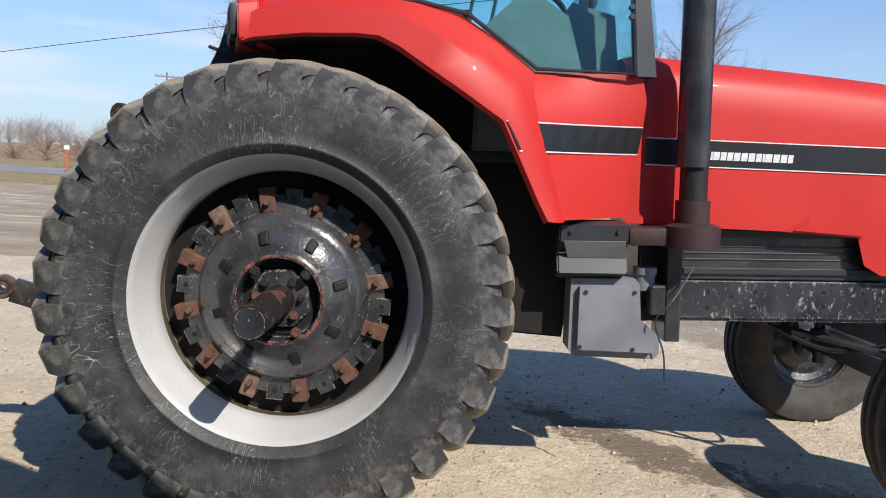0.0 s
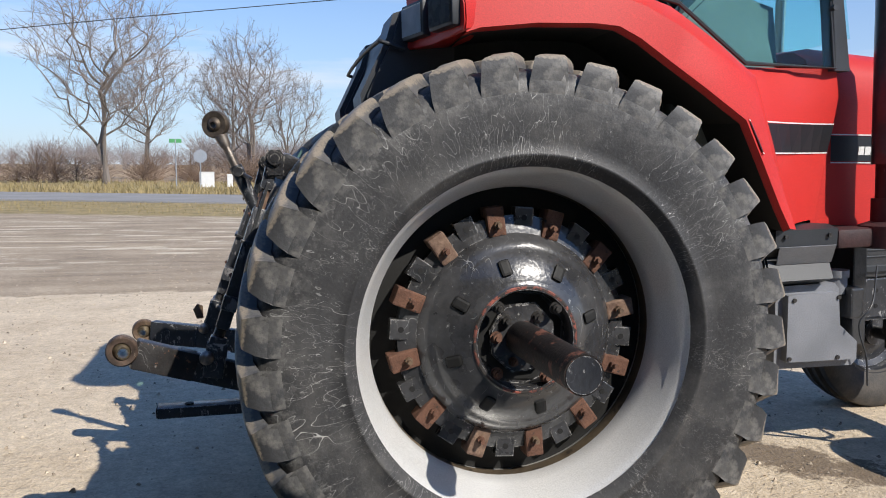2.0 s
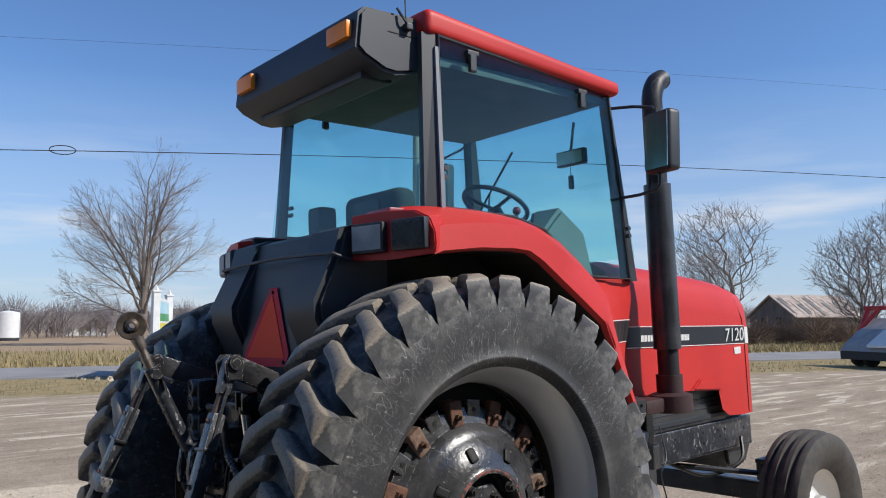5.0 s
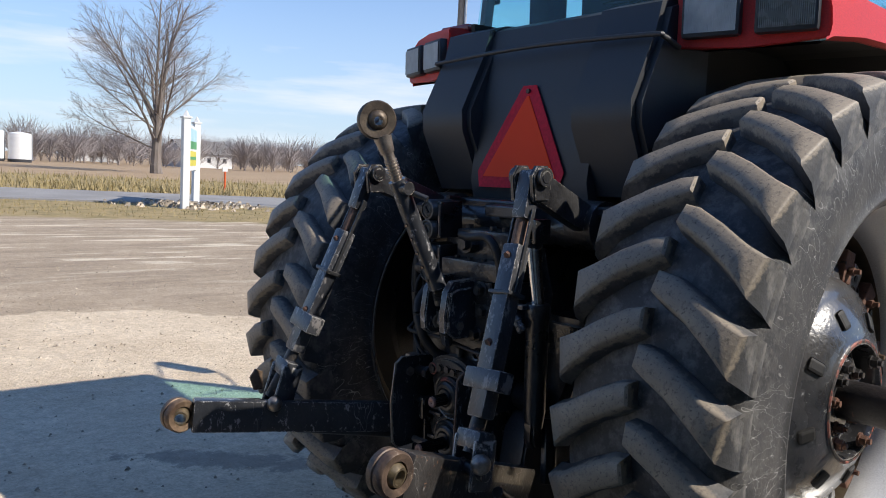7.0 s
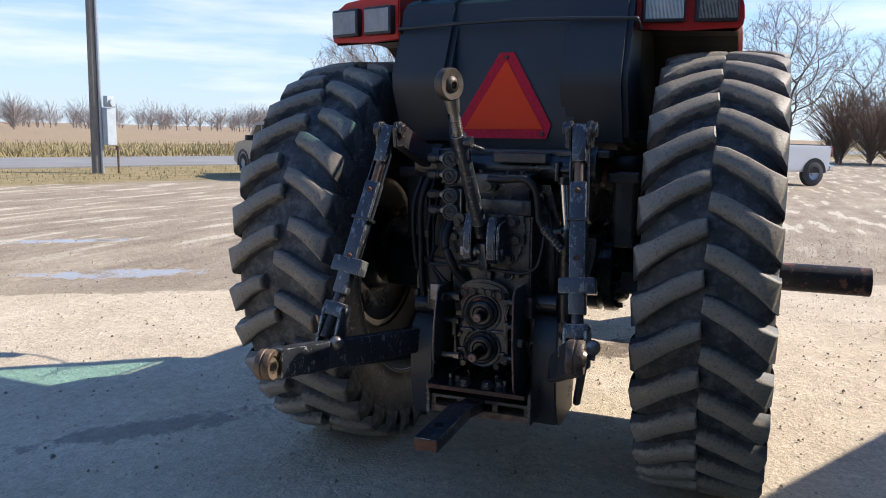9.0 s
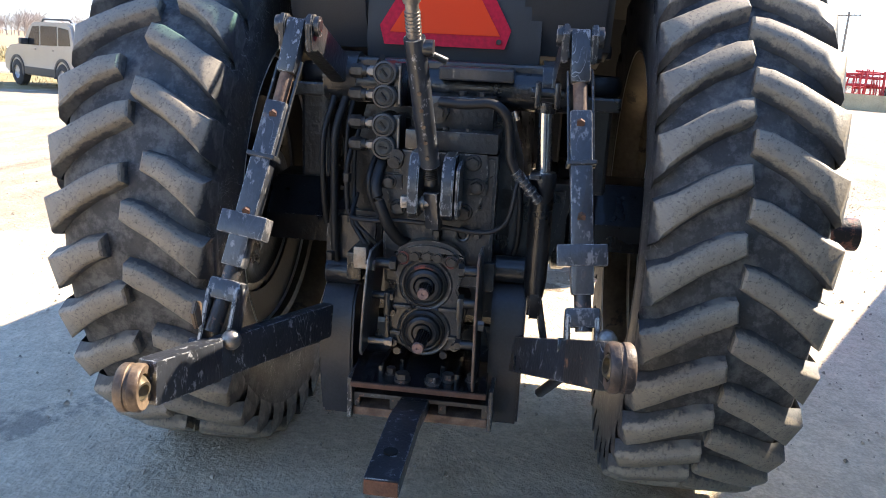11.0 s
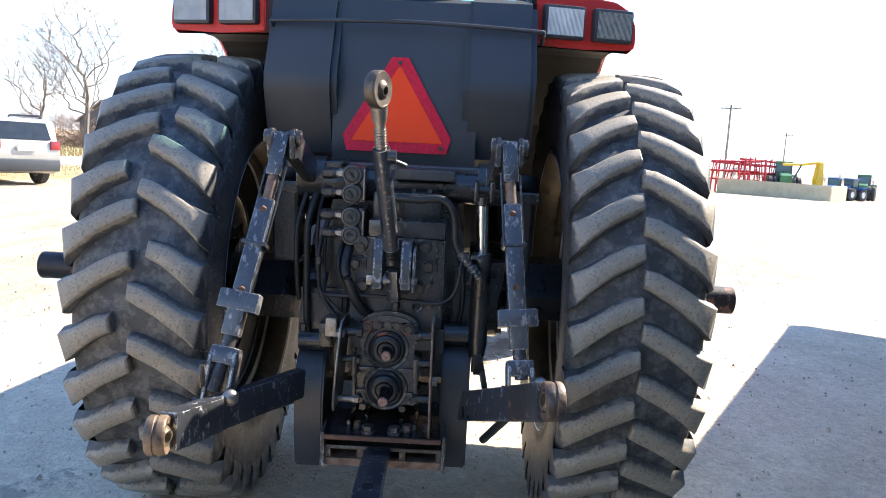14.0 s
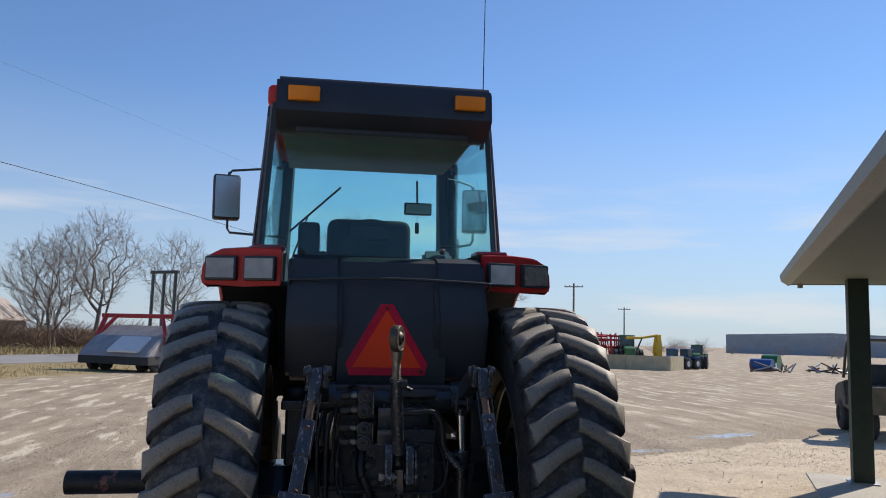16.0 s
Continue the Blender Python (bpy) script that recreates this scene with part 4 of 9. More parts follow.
def fender(side):
    yo, yi = side * 0.895 + CAB_Y, side * 0.64 + CAB_Y
    bm = B()
    lip = [bm.verts.new((x - 0.014, yo - side * 0.02, z - 0.012)) for x, z in ARCH]
    outer = [bm.verts.new((x, yo, z)) for x, z in ARCH]
    shoulder = [bm.verts.new((x * 0.8 + u * 0.2 + 0.012, yo - side * 0.012, z * 0.5 + w * 0.5)) for (x, z), (u, w) in zip(ARCH, INNER)]
    crest = [bm.verts.new((x * 0.45 + u * 0.55 + 0.01, yo - side * 0.08, z * 0.28 + w * 0.72)) for (x, z), (u, w) in zip(ARCH, INNER)]
    inner = [bm.verts.new((x, yi, z)) for x, z in INNER]
    for A, C in ((lip, outer), (outer, shoulder), (shoulder, crest), (crest, inner)):
        for k in range(len(A) - 1):
            bm.faces.new((A[k], A[k + 1], C[k + 1], C[k]))
    part("fender", bm, RED, tractor, "red fender flaring over the rear wheel", smooth=38)
    # liner and cab wall are near-black: shade under the fender put into their colour
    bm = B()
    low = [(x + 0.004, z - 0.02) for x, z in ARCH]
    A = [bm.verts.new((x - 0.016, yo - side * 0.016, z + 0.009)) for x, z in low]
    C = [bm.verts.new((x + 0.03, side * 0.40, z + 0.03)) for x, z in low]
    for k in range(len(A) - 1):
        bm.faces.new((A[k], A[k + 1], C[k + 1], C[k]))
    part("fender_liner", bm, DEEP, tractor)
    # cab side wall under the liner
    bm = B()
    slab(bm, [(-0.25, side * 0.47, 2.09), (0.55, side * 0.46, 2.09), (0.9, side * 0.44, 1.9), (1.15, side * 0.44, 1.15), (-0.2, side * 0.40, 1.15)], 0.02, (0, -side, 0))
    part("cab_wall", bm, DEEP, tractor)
    # lower door panel: flat towards the front, swelling to the arch behind
    bm = B()
    us = [0.0, 0.22, 0.5, 0.8, 1.0]
    rows = []
    for z, x0, x1, y0, y1 in ((1.83, 1.005, 1.475, 0.642, 0.598), (1.72, 0.80, 1.50, 0.845, 0.585), (1.61, 0.857, 1.492, 0.892, 0.568), (1.495, 0.911, 1.475, 0.895, 0.552), (1.36, 0.975, 1.455, 0.89, 0.545), (1.215, 1.044, 1.435, 0.885, 0.54)):
        rows.append([bm.verts.new((x0 + (x1 - x0) * u, side * (y0 + (y1 - y0) * (1 - (1 - u) ** 1.35)) + CAB_Y, z)) for u in us])
    for A, C in zip(rows, rows[1:]):
        for k in range(len(us) - 1):
            bm.faces.new((A[k], A[k + 1], C[k + 1], C[k]))
    door = part("door_panel", bm, RED, tractor, "red lower cab door panel with a black stripe", smooth=60)
    # black stripe with white edges, laid on the door
    for z0, z1, mat, name, off in ((1.497, 1.605, DECAL, "stripe", 0.004), (1.490, 1.495, WHITE, "pinstripe", 0.005), (1.607, 1.612, WHITE, "pinstripe", 0.005)):
        bm = B()
        rr = []
        for z in (z0, z1):
            f = (z - 1.495) / 0.115
            xa, xb = 0.911 - 0.054 * f + 0.012, 1.475 + 0.017 * f
            ya, yb = 0.895 - 0.003 * f, 0.552 + 0.016 * f
            rr.append([bm.verts.new((xa + (xb - xa) * u, side * (ya + off + (yb - ya) * (1 - (1 - u) ** 1.35)) + CAB_Y, z)) for u in (0, .06, .12, .22, .36, .5, .65, .8, .9, 1)])
        for k in range(9):
            bm.faces.new((rr[0][k], rr[0][k + 1], rr[1][k + 1], rr[1][k]))
        part(name, bm, mat, door)
    # rear lamp housing and its two lamps
    bm = B()
    H = [(0.51, 1.90), (0.51, 2.085), (0.70, 2.088), (0.82, 2.078), (0.885, 2.045), (0.910, 1.99), (0.914, 1.93), (0.905, 1.902), (0.70, 1.892)]
    A = [bm.verts.new((-0.285 + 0.12 * max(0, y - 0.52) / 0.42, side * y + CAB_Y, z)) for y, z in H]
    C = [bm.verts.new((-0.10, side * min(y, 0.87) + CAB_Y, z + 0.015)) for y, z in H]
    bm.faces.new(A)
    bm.faces.new(C[::-1])
    for k in range(len(A)):
        j = (k + 1) % len(A)
        bm.faces.new((A[k], C[k], C[j], A[j]))
    bmesh.ops.bevel(bm, geom=[e for e in bm.edges], offset=0.006, segments=2, affect="EDGES")
    housing = part("lamp_housing", bm, RED, tractor, "weathered red rear lamp housing", smooth=40)
    for yc, mat in ((0.612, LENS), (0.805, LENS if side > 0 else LENS_DARK)):
        xc = -0.285 + 0.12 * (yc - 0.52) / 0.42
        tilt = -side * math.degrees(math.atan2(0.12, 0.42))
        bm = B()
        box(bm, (-0.030, -0.082, -0.062), (0.02, 0.082, 0.062), 0.012)
        bm.transform(pose(xc, side * yc + CAB_Y, 1.985, 0, 0, tilt))
        part("lamp_frame", bm, PLASTIC, housing, smooth=40)
        bm = B()
        cols = []
        for k in range(57):
            yy = -0.072 + 0.144 * k / 56
            cols.append([bm.verts.new((-0.0335 + 0.0016 * (k % 2), yy, zz)) for zz in (-0.049, 0.049)])
        for c0_, c1_ in zip(cols, cols[1:]):
            bm.faces.new((c0_[0], c1_[0], c1_[1], c0_[1]))
        bm.transform(pose(xc, side * yc + CAB_Y, 1.985, 0, 0, tilt))
        part("work_lamp", bm, mat, housing, "rectangular rear work lamp", smooth=40)
    bm = B()
    box(bm, (-0.20, side * 0.50 + CAB_Y, 2.082), (-0.02, side * 0.665 + CAB_Y, 2.112), 0.01)
    part("tail_lamp", bm, TAIL, tractor, "dark red tail lamp strip", smooth=40)


LENS_DARK = material("smoked_lamp_lens", (0.10, 0.10, 0.095), (0.07, 0.07, 0.068), 0.2, 0.35, scale=30, bump=0.1, coat=0.5)
fender(-1)
fender(1)

# hood, with stripe and nose seam
HOOD = [(1.43, 0.475, 1.19, 1.94), (1.50, 0.475, 1.19, 1.955), (1.62, 0.470, 1.18, 1.945), (2.20, 0.452, 1.16, 1.895), (2.50, 0.446, 1.145, 1.865), (2.54, 0.445, 1.01, 1.86), (2.62, 0.443, 0.965, 1.852), (2.82, 0.434, 0.95, 1.822), (2.96, 0.42, 0.95, 1.785), (3.04, 0.37, 0.965, 1.71)]


def hood_y(x):
    for (x0, a, *_), (x1, c, *_) in zip(HOOD, HOOD[1:]):
        if x <= x1:
            return a + (c - a) * (x - x0) / (x1 - x0)
    return HOOD[-1][1]


bm = B()
rings = []
for x, hw, lo, hi in HOOD:
    sec = [(-hw, lo), (-hw, lo + 0.2), (-hw, hi - 0.24), (-hw + 0.012, hi - 0.13), (-hw + 0.05, hi - 0.055), (-hw + 0.13, hi - 0.012), (-0.15, hi), (0.15, hi), (hw - 0.13, hi - 0.012), (hw - 0.05, hi - 0.055), (hw - 0.012, hi - 0.13), (hw, hi - 0.24), (hw, lo + 0.2), (hw, lo)]
    rings.append([bm.verts.new((x, y, z)) for y, z in sec])
for A, C in zip(rings, rings[1:]):
    for k in range(len(A) - 1):
        bm.faces.new((A[k], A[k + 1], C[k + 1], C[k]))
bm.faces.new(rings[-1])
hood = part("hood", bm, RED, tractor, "long sloping red engine hood", smooth=35)
for side in (-1, 1):
    # stripe, pinstripes, badge bars, number, nose lamp, sticker, seam
    for z0, z1, mat, name, off, xa, xb in ((1.455, 1.562, DECAL, "stripe", 0.004, 1.52, 2.90), (1.447, 1.452, WHITE, "pinstripe", 0.005, 1.52, 2.90), (1.565, 1.570, WHITE, "pinstripe", 0.005, 1.52, 2.90), (1.45, 1.56, WHITE, "corner_lamp", 0.006, 2.905, 2.99)):
        bm = B()
        xs = [xa + (xb - xa) * k / 8 for k in range(9)]
        lo = [bm.verts.new((x, side * (hood_y(x) + off), z0 - 0.028 * (x - 1.6))) for x in xs]
        hi = [bm.verts.new((x, side * (hood_y(x) + off), z1 - 0.028 * (x - 1.6))) for x in xs]
        for k in range(8):
            bm.faces.new((lo[k], lo[k + 1], hi[k + 1], hi[k]))
        part(name, bm, mat, hood)
    widths = [.045, .047, .04, .04, 0, .016, .045, .04, .04, .045, .045, .045, .04, .016, .05, .045, .045, .036]
    x = 1.66
    for k, w in enumerate(widths):
        w = w * 0.74
        if w:
            bm = B()
            zz = 1.482 - 0.028 * (x - 1.6)
            hgt = 0.036
            q = [(x, zz), (x + w * 0.85, zz), (x + w * 0.85 + 0.004, zz + hgt), (x + 0.004, zz + hgt)]
            slab(bm, [(u, side * (hood_y(u) + 0.0055), v) for u, v in q], 0.001, (0, side, 0))
            part("badge_bar", bm, WHITE, hood)
            x += w
        else:
            x += 0.022
    tc = bpy.data.curves.new("number", "FONT")
    tc.body, tc.size, tc.extrude, tc.shear = "7120", 0.122, 0.0005, 0.12
    number = new("number", tc)
    number.parent = hood
    number.matrix_basis = pose(2.615 if side < 0 else 2.875, side * (hood_y(2.72) + 0.012), 1.437, 90, 0, 0.0 if side < 0 else 180)
    tc.materials.append(WHITE)
    bm = B()
    slab(bm, [(2.74, side * (hood_y(2.74) + 0.003), 1.35), (2.83, side * (hood_y(2.83) + 0.003), 1.35), (2.83, side * (hood_y(2.83) + 0.003), 1.395), (2.74, side * (hood_y(2.74) + 0.003), 1.395)], 0.002, (0, side, 0))
    part("sticker", bm, WHITE, hood)
    bm = B()
    tube(bm, [(2.905, side * (hood_y(2.905) + 0.0), 0.96), (2.905, side * (hood_y(2.905) + 0.001), 1.42), (2.885, side * (hood_y(2.885)), 1.58), (2.84, side * (hood_y(2.84) - 0.02), 1.70), (2.81, side * (hood_y(2.81) - 0.09), 1.80)], 0.004, 6)
    part("seam", bm, DEEP, hood)
    # raised flare over the side vent
    bm = B()
    prism(bm, [(2.17, 1.16), (2.27, 1.222), (2.50, 1.215), (2.525, 1.14), (2.50, 1.135)], side * 0.445, side * 0.470, "y", 0.01)
    part("side_flare", bm, RED, hood, smooth=30)
bm = B()
box(bm, (3.01, -0.33, 1.05), (3.055, 0.33, 1.62), 0.01)
part("grille", bm, PLASTIC, hood)

# cab frame
for side in (-1, 1):
    y = mirrored(side)
    bm = B()
    slab(bm, [(-0.005, y(0.65), 2.08), (0.065, y(0.677), 2.10), (0.115, y(0.622), 2.915), (0.05, y(0.605), 2.915)], 0.03, (0, -side, 0))
    part("rear_post", bm, PLASTIC, tractor)
    bm = B()
    slab(bm, [(0.058, y(0.679), 2.10), (0.078, y(0.681), 2.10), (0.122, y(0.626), 2.85), (0.102, y(0.624), 2.85)], 0.01, (0, side, 0))
    part("door_seal", bm, GREYPLASTIC, tractor)
    bm = B()
    slab(bm, [(1.435, y(0.632), 1.82), (1.53, y(0.61), 1.82), (1.42, y(0.575), 2.865), (1.385, y(0.585), 2.865)], 0.06, (0, -side, 0))
    part("front_post", bm, CAPGREY, tractor)
    bm = B()
    slab(bm, [(0.08, y(0.675), 2.12), (0.50, y(0.672), 2.11), (0.72, y(0.668), 2.06), (1.013, y(0.658), 1.842), (1.435, y(0.632), 1.828), (1.388, y(0.588), 2.85), (0.125, y(0.624), 2.905)], 0.006, (0, -side, 0))
    glass = part("side_glass", bm, GLASS, tractor, "blue-green tinted cab door window")
    bm = B()
    tube(bm, [(0.08, y(0.677), 2.12), (0.50, y(0.674), 2.11), (0.72, y(0.670), 2.06), (1.013, y(0.660), 1.842), (1.435, y(0.634), 1.828), (1.388, y(0.590), 2.85), (0.125, y(0.626), 2.905), (0.08, y(0.677), 2.12)], 0.009, 6)
    part("window_seal", bm, PLASTIC, tractor)
    for hx, hz, hy in ((0.33, 2.85, 0.628), (1.14, 2.81, 0.606)):
        bm = B()
        box(bm, (hx - 0.02, y(hy) - 0.012, hz - 0.075), (hx + 0.02, y(hy) + 0.012, hz + 0.01), 0.008)
        box(bm, (hx - 0.035, y(hy) - 0.012, hz + 0.0), (hx + 0.035, y(hy) + 0.016, hz + 0.025), 0.006)
        part("glass_hinge", bm, PLASTIC, tractor)
    for lx, lz in ((0.105, 2.26), (0.108, 2.30), (1.405, 2.06), (1.403, 2.10)):
        bm = B()
        rod(bm, (lx, y(0.645), lz), (lx, y(0.672), lz), 0.012, n=10)
        part("glass_bolt", bm, PLASTIC, tractor)
    # mirror on its bracket
    my, mx = side * (0.815 if side < 0 else 0.985) + CAB_Y, 1.50
    bm = B()
    up = 0.0 if side < 0 else 0.03
    for z in (2.72 + up, 2.33 + up):
        tube(bm, [(1.40, y(0.56), z + (0.06 if z > 2.5 else -0.06)), (1.46, y(0.70), z + 0.05 * (1 if z > 2.5 else -1)), (mx, my - side * 0.02, z + 0.03 * (1 if z > 2.5 else -1)), (mx, my, z)], 0.009, 8)
    tube(bm, [(mx, my, 2.33 + up), (mx, my, 2.74 + up)], 0.009, 8)
    bracket = part("mirror_bracket", bm, PLASTIC, tractor, smooth=40)
    bm = B()
    box(bm, (-0.045, -0.095, -0.165), (0.045, 0.095, 0.165), 0.025, segments=3)
    bm.transform(pose(mx + 0.02, my + side * 0.015, 2.555 if side < 0 else 2.585, 0, 4, side * 12))
    part("mirror_shell", bm, PLASTIC, bracket, smooth=40)
    bm = B()
    box(bm, (-0.0480, -0.083, -0.15), (-0.044, 0.083, 0.15))
    bm.transform(pose(mx + 0.02, my + side * 0.015, 2.555 if side < 0 else 2.585, 0, 4, side * 12))
    part("mirror_glass", bm, MIRROR, bracket)
bm = B()
slab(bm, [(-0.03, 0.64 + CAB_Y, 2.08), (-0.03, -0.64 + CAB_Y, 2.08), (0.05, -0.60 + CAB_Y, 2.80), (0.05, 0.60 + CAB_Y, 2.80)], 0.006, (1, 0, 0))
part("rear_glass", bm, GLASS, tractor, "tinted rear cab window")
bm = B()
slab(bm, [(1.535, 0.60 + CAB_Y, 1.95), (1.535, -0.60 + CAB_Y, 1.95), (1.425, -0.57 + CAB_Y, 2.85), (1.425, 0.57 + CAB_Y, 2.85)], 0.006, (-1, 0, 0))
part("windscreen", bm, GLASS, tractor, "tinted windscreen")
bm = B()
tube(bm, [(1.50, 0.60, 2.05), (1.435, 0.46, 2.46)], 0.006, 6)
part("wiper_arm", bm, PLASTIC, tractor)
bm = B()
tube(bm, [(1.465, 0.66, 2.28), (1.42, 0.23, 2.68)], 0.008, 6)
part("wiper_blade", bm, PLASTIC, tractor)
bm = B()
box(bm, (0.06, -0.635 + CAB_Y, 2.905), (0.52, 0.635 + CAB_Y, 3.025), 0.04, segments=4)
for v in bm.verts:
    if v.co.x > 0.3:
        v.co.x += 0.93
        v.co.z -= 0.062 if v.co.z < 2.95 else 0.10
part("roof", bm, RED, tractor, "red cab roof with rounded edges", smooth=50)
bm = B()
box(bm, (0.07, -0.56 + CAB_Y, 2.795), (1.38, 0.56 + CAB_Y, 2.845), 0.015)
part("headliner", bm, HEADLINER, tractor, smooth=40)
bm = B()
prism(bm, [(-0.225, 2.765), (-0.265, 2.80), (-0.245, 2.955), (-0.215, 2.985), (0.085, 2.995), (0.085, 2.755), (0.04, 2.735), (-0.06, 2.715), (-0.12, 2.72)], -0.56 + CAB_Y, 0.57 + CAB_Y, "y", 0.014)
cap = part("roof_cap", bm, CAPGREY, tractor, "dark grey overhanging rear roof cap", smooth=40)
for yc in (0.474, -0.390):
    bm = B()
    box(bm, (-0.285, yc - 0.08, 2.848), (-0.245, yc + 0.08, 2.925), 0.008)
    part("warning_lamp", bm, AMBER, cap, "amber warning lamp", smooth=40)
    bm = B()
    box(bm, (-0.262, yc - 0.084, 2.843), (-0.238, yc + 0.084, 2.93), 0.004)
    part("lamp_base", bm, PLASTIC, cap)
bm = B()
box(bm, (-0.10, -0.5625 + CAB_Y, 2.895), (0.08, -0.558 + CAB_Y, 2.899))
part("cap_seam", bm, DEEP, cap)
bm = B()
box(bm, (-0.17, -0.45 + CAB_Y, 2.71), (0.0, 0.47 + CAB_Y, 2.745), 0.012)
part("vent_tray", bm, CAPGREY, cap)
bm = B()
tube(bm, smooth_line([(-0.05, -0.565 + CAB_Y, 3.01), (-0.03, -0.585 + CAB_Y, 2.96), (-0.005, -0.58 + CAB_Y, 2.94)]), 0.006, 6)
box(bm, (-0.02, -0.595 + CAB_Y, 2.915), (0.015, -0.56 + CAB_Y, 2.945), 0.006)
part("aerial_lead", bm, PLASTIC, cap)
bm = B()
tube(bm, [(0.0, -0.56 + CAB_Y, 2.93), (0.0, -0.565 + CAB_Y, 3.6), (0.01, -0.565 + CAB_Y, 4.6)], [0.0035, 0.0025, 0.0015], 6)
part("aerial", bm, PLASTIC, cap)

# inside the cab
bm = B()
box(bm, (0.0, -0.5, 1.45), (1.45, 0.52, 1.50), 0.01)
part("cab_floor", bm, PLASTIC, tractor)
bm = B()
box(bm, (0.30, -0.17, 1.86), (0.78, 0.35, 2.0), 0.05, segments=3)
seat = part("driver_seat", bm, FABRIC, tractor, "dark upholstered driver seat", smooth=50)
bm = B()
box(bm, (0.20, -0.15, 1.95), (0.34, 0.33, 2.31), 0.068, segments=5)
part("seat_back", bm, FABRIC, seat, smooth=50)
bm = B()
box(bm, (0.185, -0.015, 2.19), (0.215, 0.195, 2.262), 0.014)
part("head_slot", bm, PLASTIC, seat, smooth=40)
bm = B()
box(bm, (0.45, -0.15, 1.50), (0.7, 0.2, 1.87), 0.03)
part("seat_base", bm, PLASTIC, seat)
for sy in (-0.34, 0.36):
    bm = B()
    box(bm, (0.35, sy - 0.04, 2.08), (0.75, sy + 0.04, 2.13), 0.02)
    part("armrest", bm, FABRIC, seat, smooth=40)
bm = B()
box(bm, (0.08, 0.37, 2.02), (0.20, 0.49, 2.27), 0.03)
part("buddy_seat_back", bm, FABRIC, tractor, smooth=40)
bm = B()
prism(bm, [(0.75, 1.5), (0.78, 2.02), (0.98, 2.20), (1.16, 2.08), (1.32, 1.5)], -0.52, -0.32, "y", 0.02)
part("side_console", bm, DASH, tractor, "grey-green control console", smooth=40)
bm = B()
prism(bm, [(1.18, 1.5), (1.14, 2.08), (1.22, 2.20), (1.42, 2.14), (1.48, 1.5)], -0.25, 0.28, "y", 0.03)
part("dashboard", bm, DASH, tractor, smooth=40)
bm = B()
M = pose(1.05, 0.03, 2.29, 0, 28, 0)
ring = [M @ Vector((0.19 * math.cos(a), 0.19 * math.sin(a), 0)) for a in [2 * math.pi * k / 36 for k in range(37)]]
tube(bm, ring, 0.014, 8, caps=False)
for a in (0.3, 2.4, 4.4):
    tube(bm, [M @ Vector((0, 0, -0.03)), M @ Vector((0.19 * math.cos(a), 0.19 * math.sin(a), 0))], 0.011, 6)
tube(bm, [M @ Vector((0, 0, -0.02)), (1.22, 0.03, 2.05)], 0.035, 10)
part("steering_wheel", bm, PLASTIC, tractor, smooth=50)
bm = B()
for k, (lx, ly) in enumerate(((0.72, -0.42), (0.82, -0.44))):
    tube(bm, [(lx, ly, 2.02), (lx + 0.03, ly, 2.17)], 0.008, 6)
part("control_lever", bm, PLASTIC, tractor)
bm = B()
bmesh.ops.create_uvsphere(bm, u_segments=12, v_segments=8, radius=0.022, matrix=Matrix.Translation((0.75, -0.42, 2.18)))
part("lever_knob", bm, TAIL, tractor, "red lever knob", smooth=60)
bm = B()
box(bm, (1.30, -0.425, 2.485), (1.34, -0.225, 2.575), 0.012)
part("inside_mirror", bm, PLASTIC, tractor, smooth=40)
bm = B()
box(bm, (1.296, -0.415, 2.495), (1.30, -0.235, 2.565))
part("inside_mirror_glass", bm, MIRROR, tractor)
bm = B()
tube(bm, [(1.32, -0.32, 2.57), (1.36, -0.32, 2.74)], 0.008, 6)
part("mirror_stem", bm, PLASTIC, tractor)
bm = B()
tube(bm, [(1.31, -0.32, 2.49), (1.31, -0.32, 2.43)], 0.002, 5)
box(bm, (1.30, -0.335, 2.35), (1.32, -0.305, 2.43), 0.008)
part("air_freshener", bm, PLASTIC, tractor)

# fuel tank between the fenders: a middle recess and two swelling sides
TANK_MID = [(-0.08, 2.07), (-0.26, 2.05), (-0.31, 2.03), (-0.37, 1.80), (-0.415, 1.50), (-0.40, 1.435), (-0.10, 1.42)]
TANK_SIDE = [(-0.08, 2.075), (-0.25, 2.06), (-0.33, 2.035), (-0.355, 1.95), (-0.46, 1.745), (-0.455, 1.67), (-0.36, 1.46), (-0.10, 1.42)]
bm = B()
prism(bm, TANK_MID, -0.26, 0.27, "y", 0.0)
tank = part("fuel_tank", bm, PLASTIC, tractor, "large black moulded fuel tank behind the cab", smooth=30)
for y0, y1 in ((0.255, 0.520), (-0.468, -0.205)):
    bm = B()
    prism(bm, TANK_SIDE, y0, y1, "y", 0.022)
    part("tank_bulge", bm, PLASTIC, tank, smooth=40)
bm = B()
tube(bm, smooth_line([(-0.30, 0.51, 1.90), (-0.375, 0.505, 1.925), (-0.39, 0.46, 1.932), (-0.39, 0.0, 1.945), (-0.39, -0.44, 1.932), (-0.375, -0.485, 1.925), (-0.30, -0.49, 1.90)], 5), 0.008, 8)
part("tank_rod", bm, PLASTIC, tank, "thin bent rod across the tank", smooth=50)
# slow-vehicle triangle
def tri(s, cut):
    c, hw, hh = 0.030, 0.2 * s, 0.345 * s
    z0 = 1.475
    pts = [(c + hw - cut * 0.3, z0), (c + hw, z0 + cut), (c + cut * 0.55, z0 + hh), (c - cut * 0.55, z0 + hh), (c - hw, z0 + cut), (c - hw + cut * 0.3, z0)]
    return pts


def on_tank(y, z, off):
    return (-0.424 + 0.15 * (z - 1.475) - off, y, z)


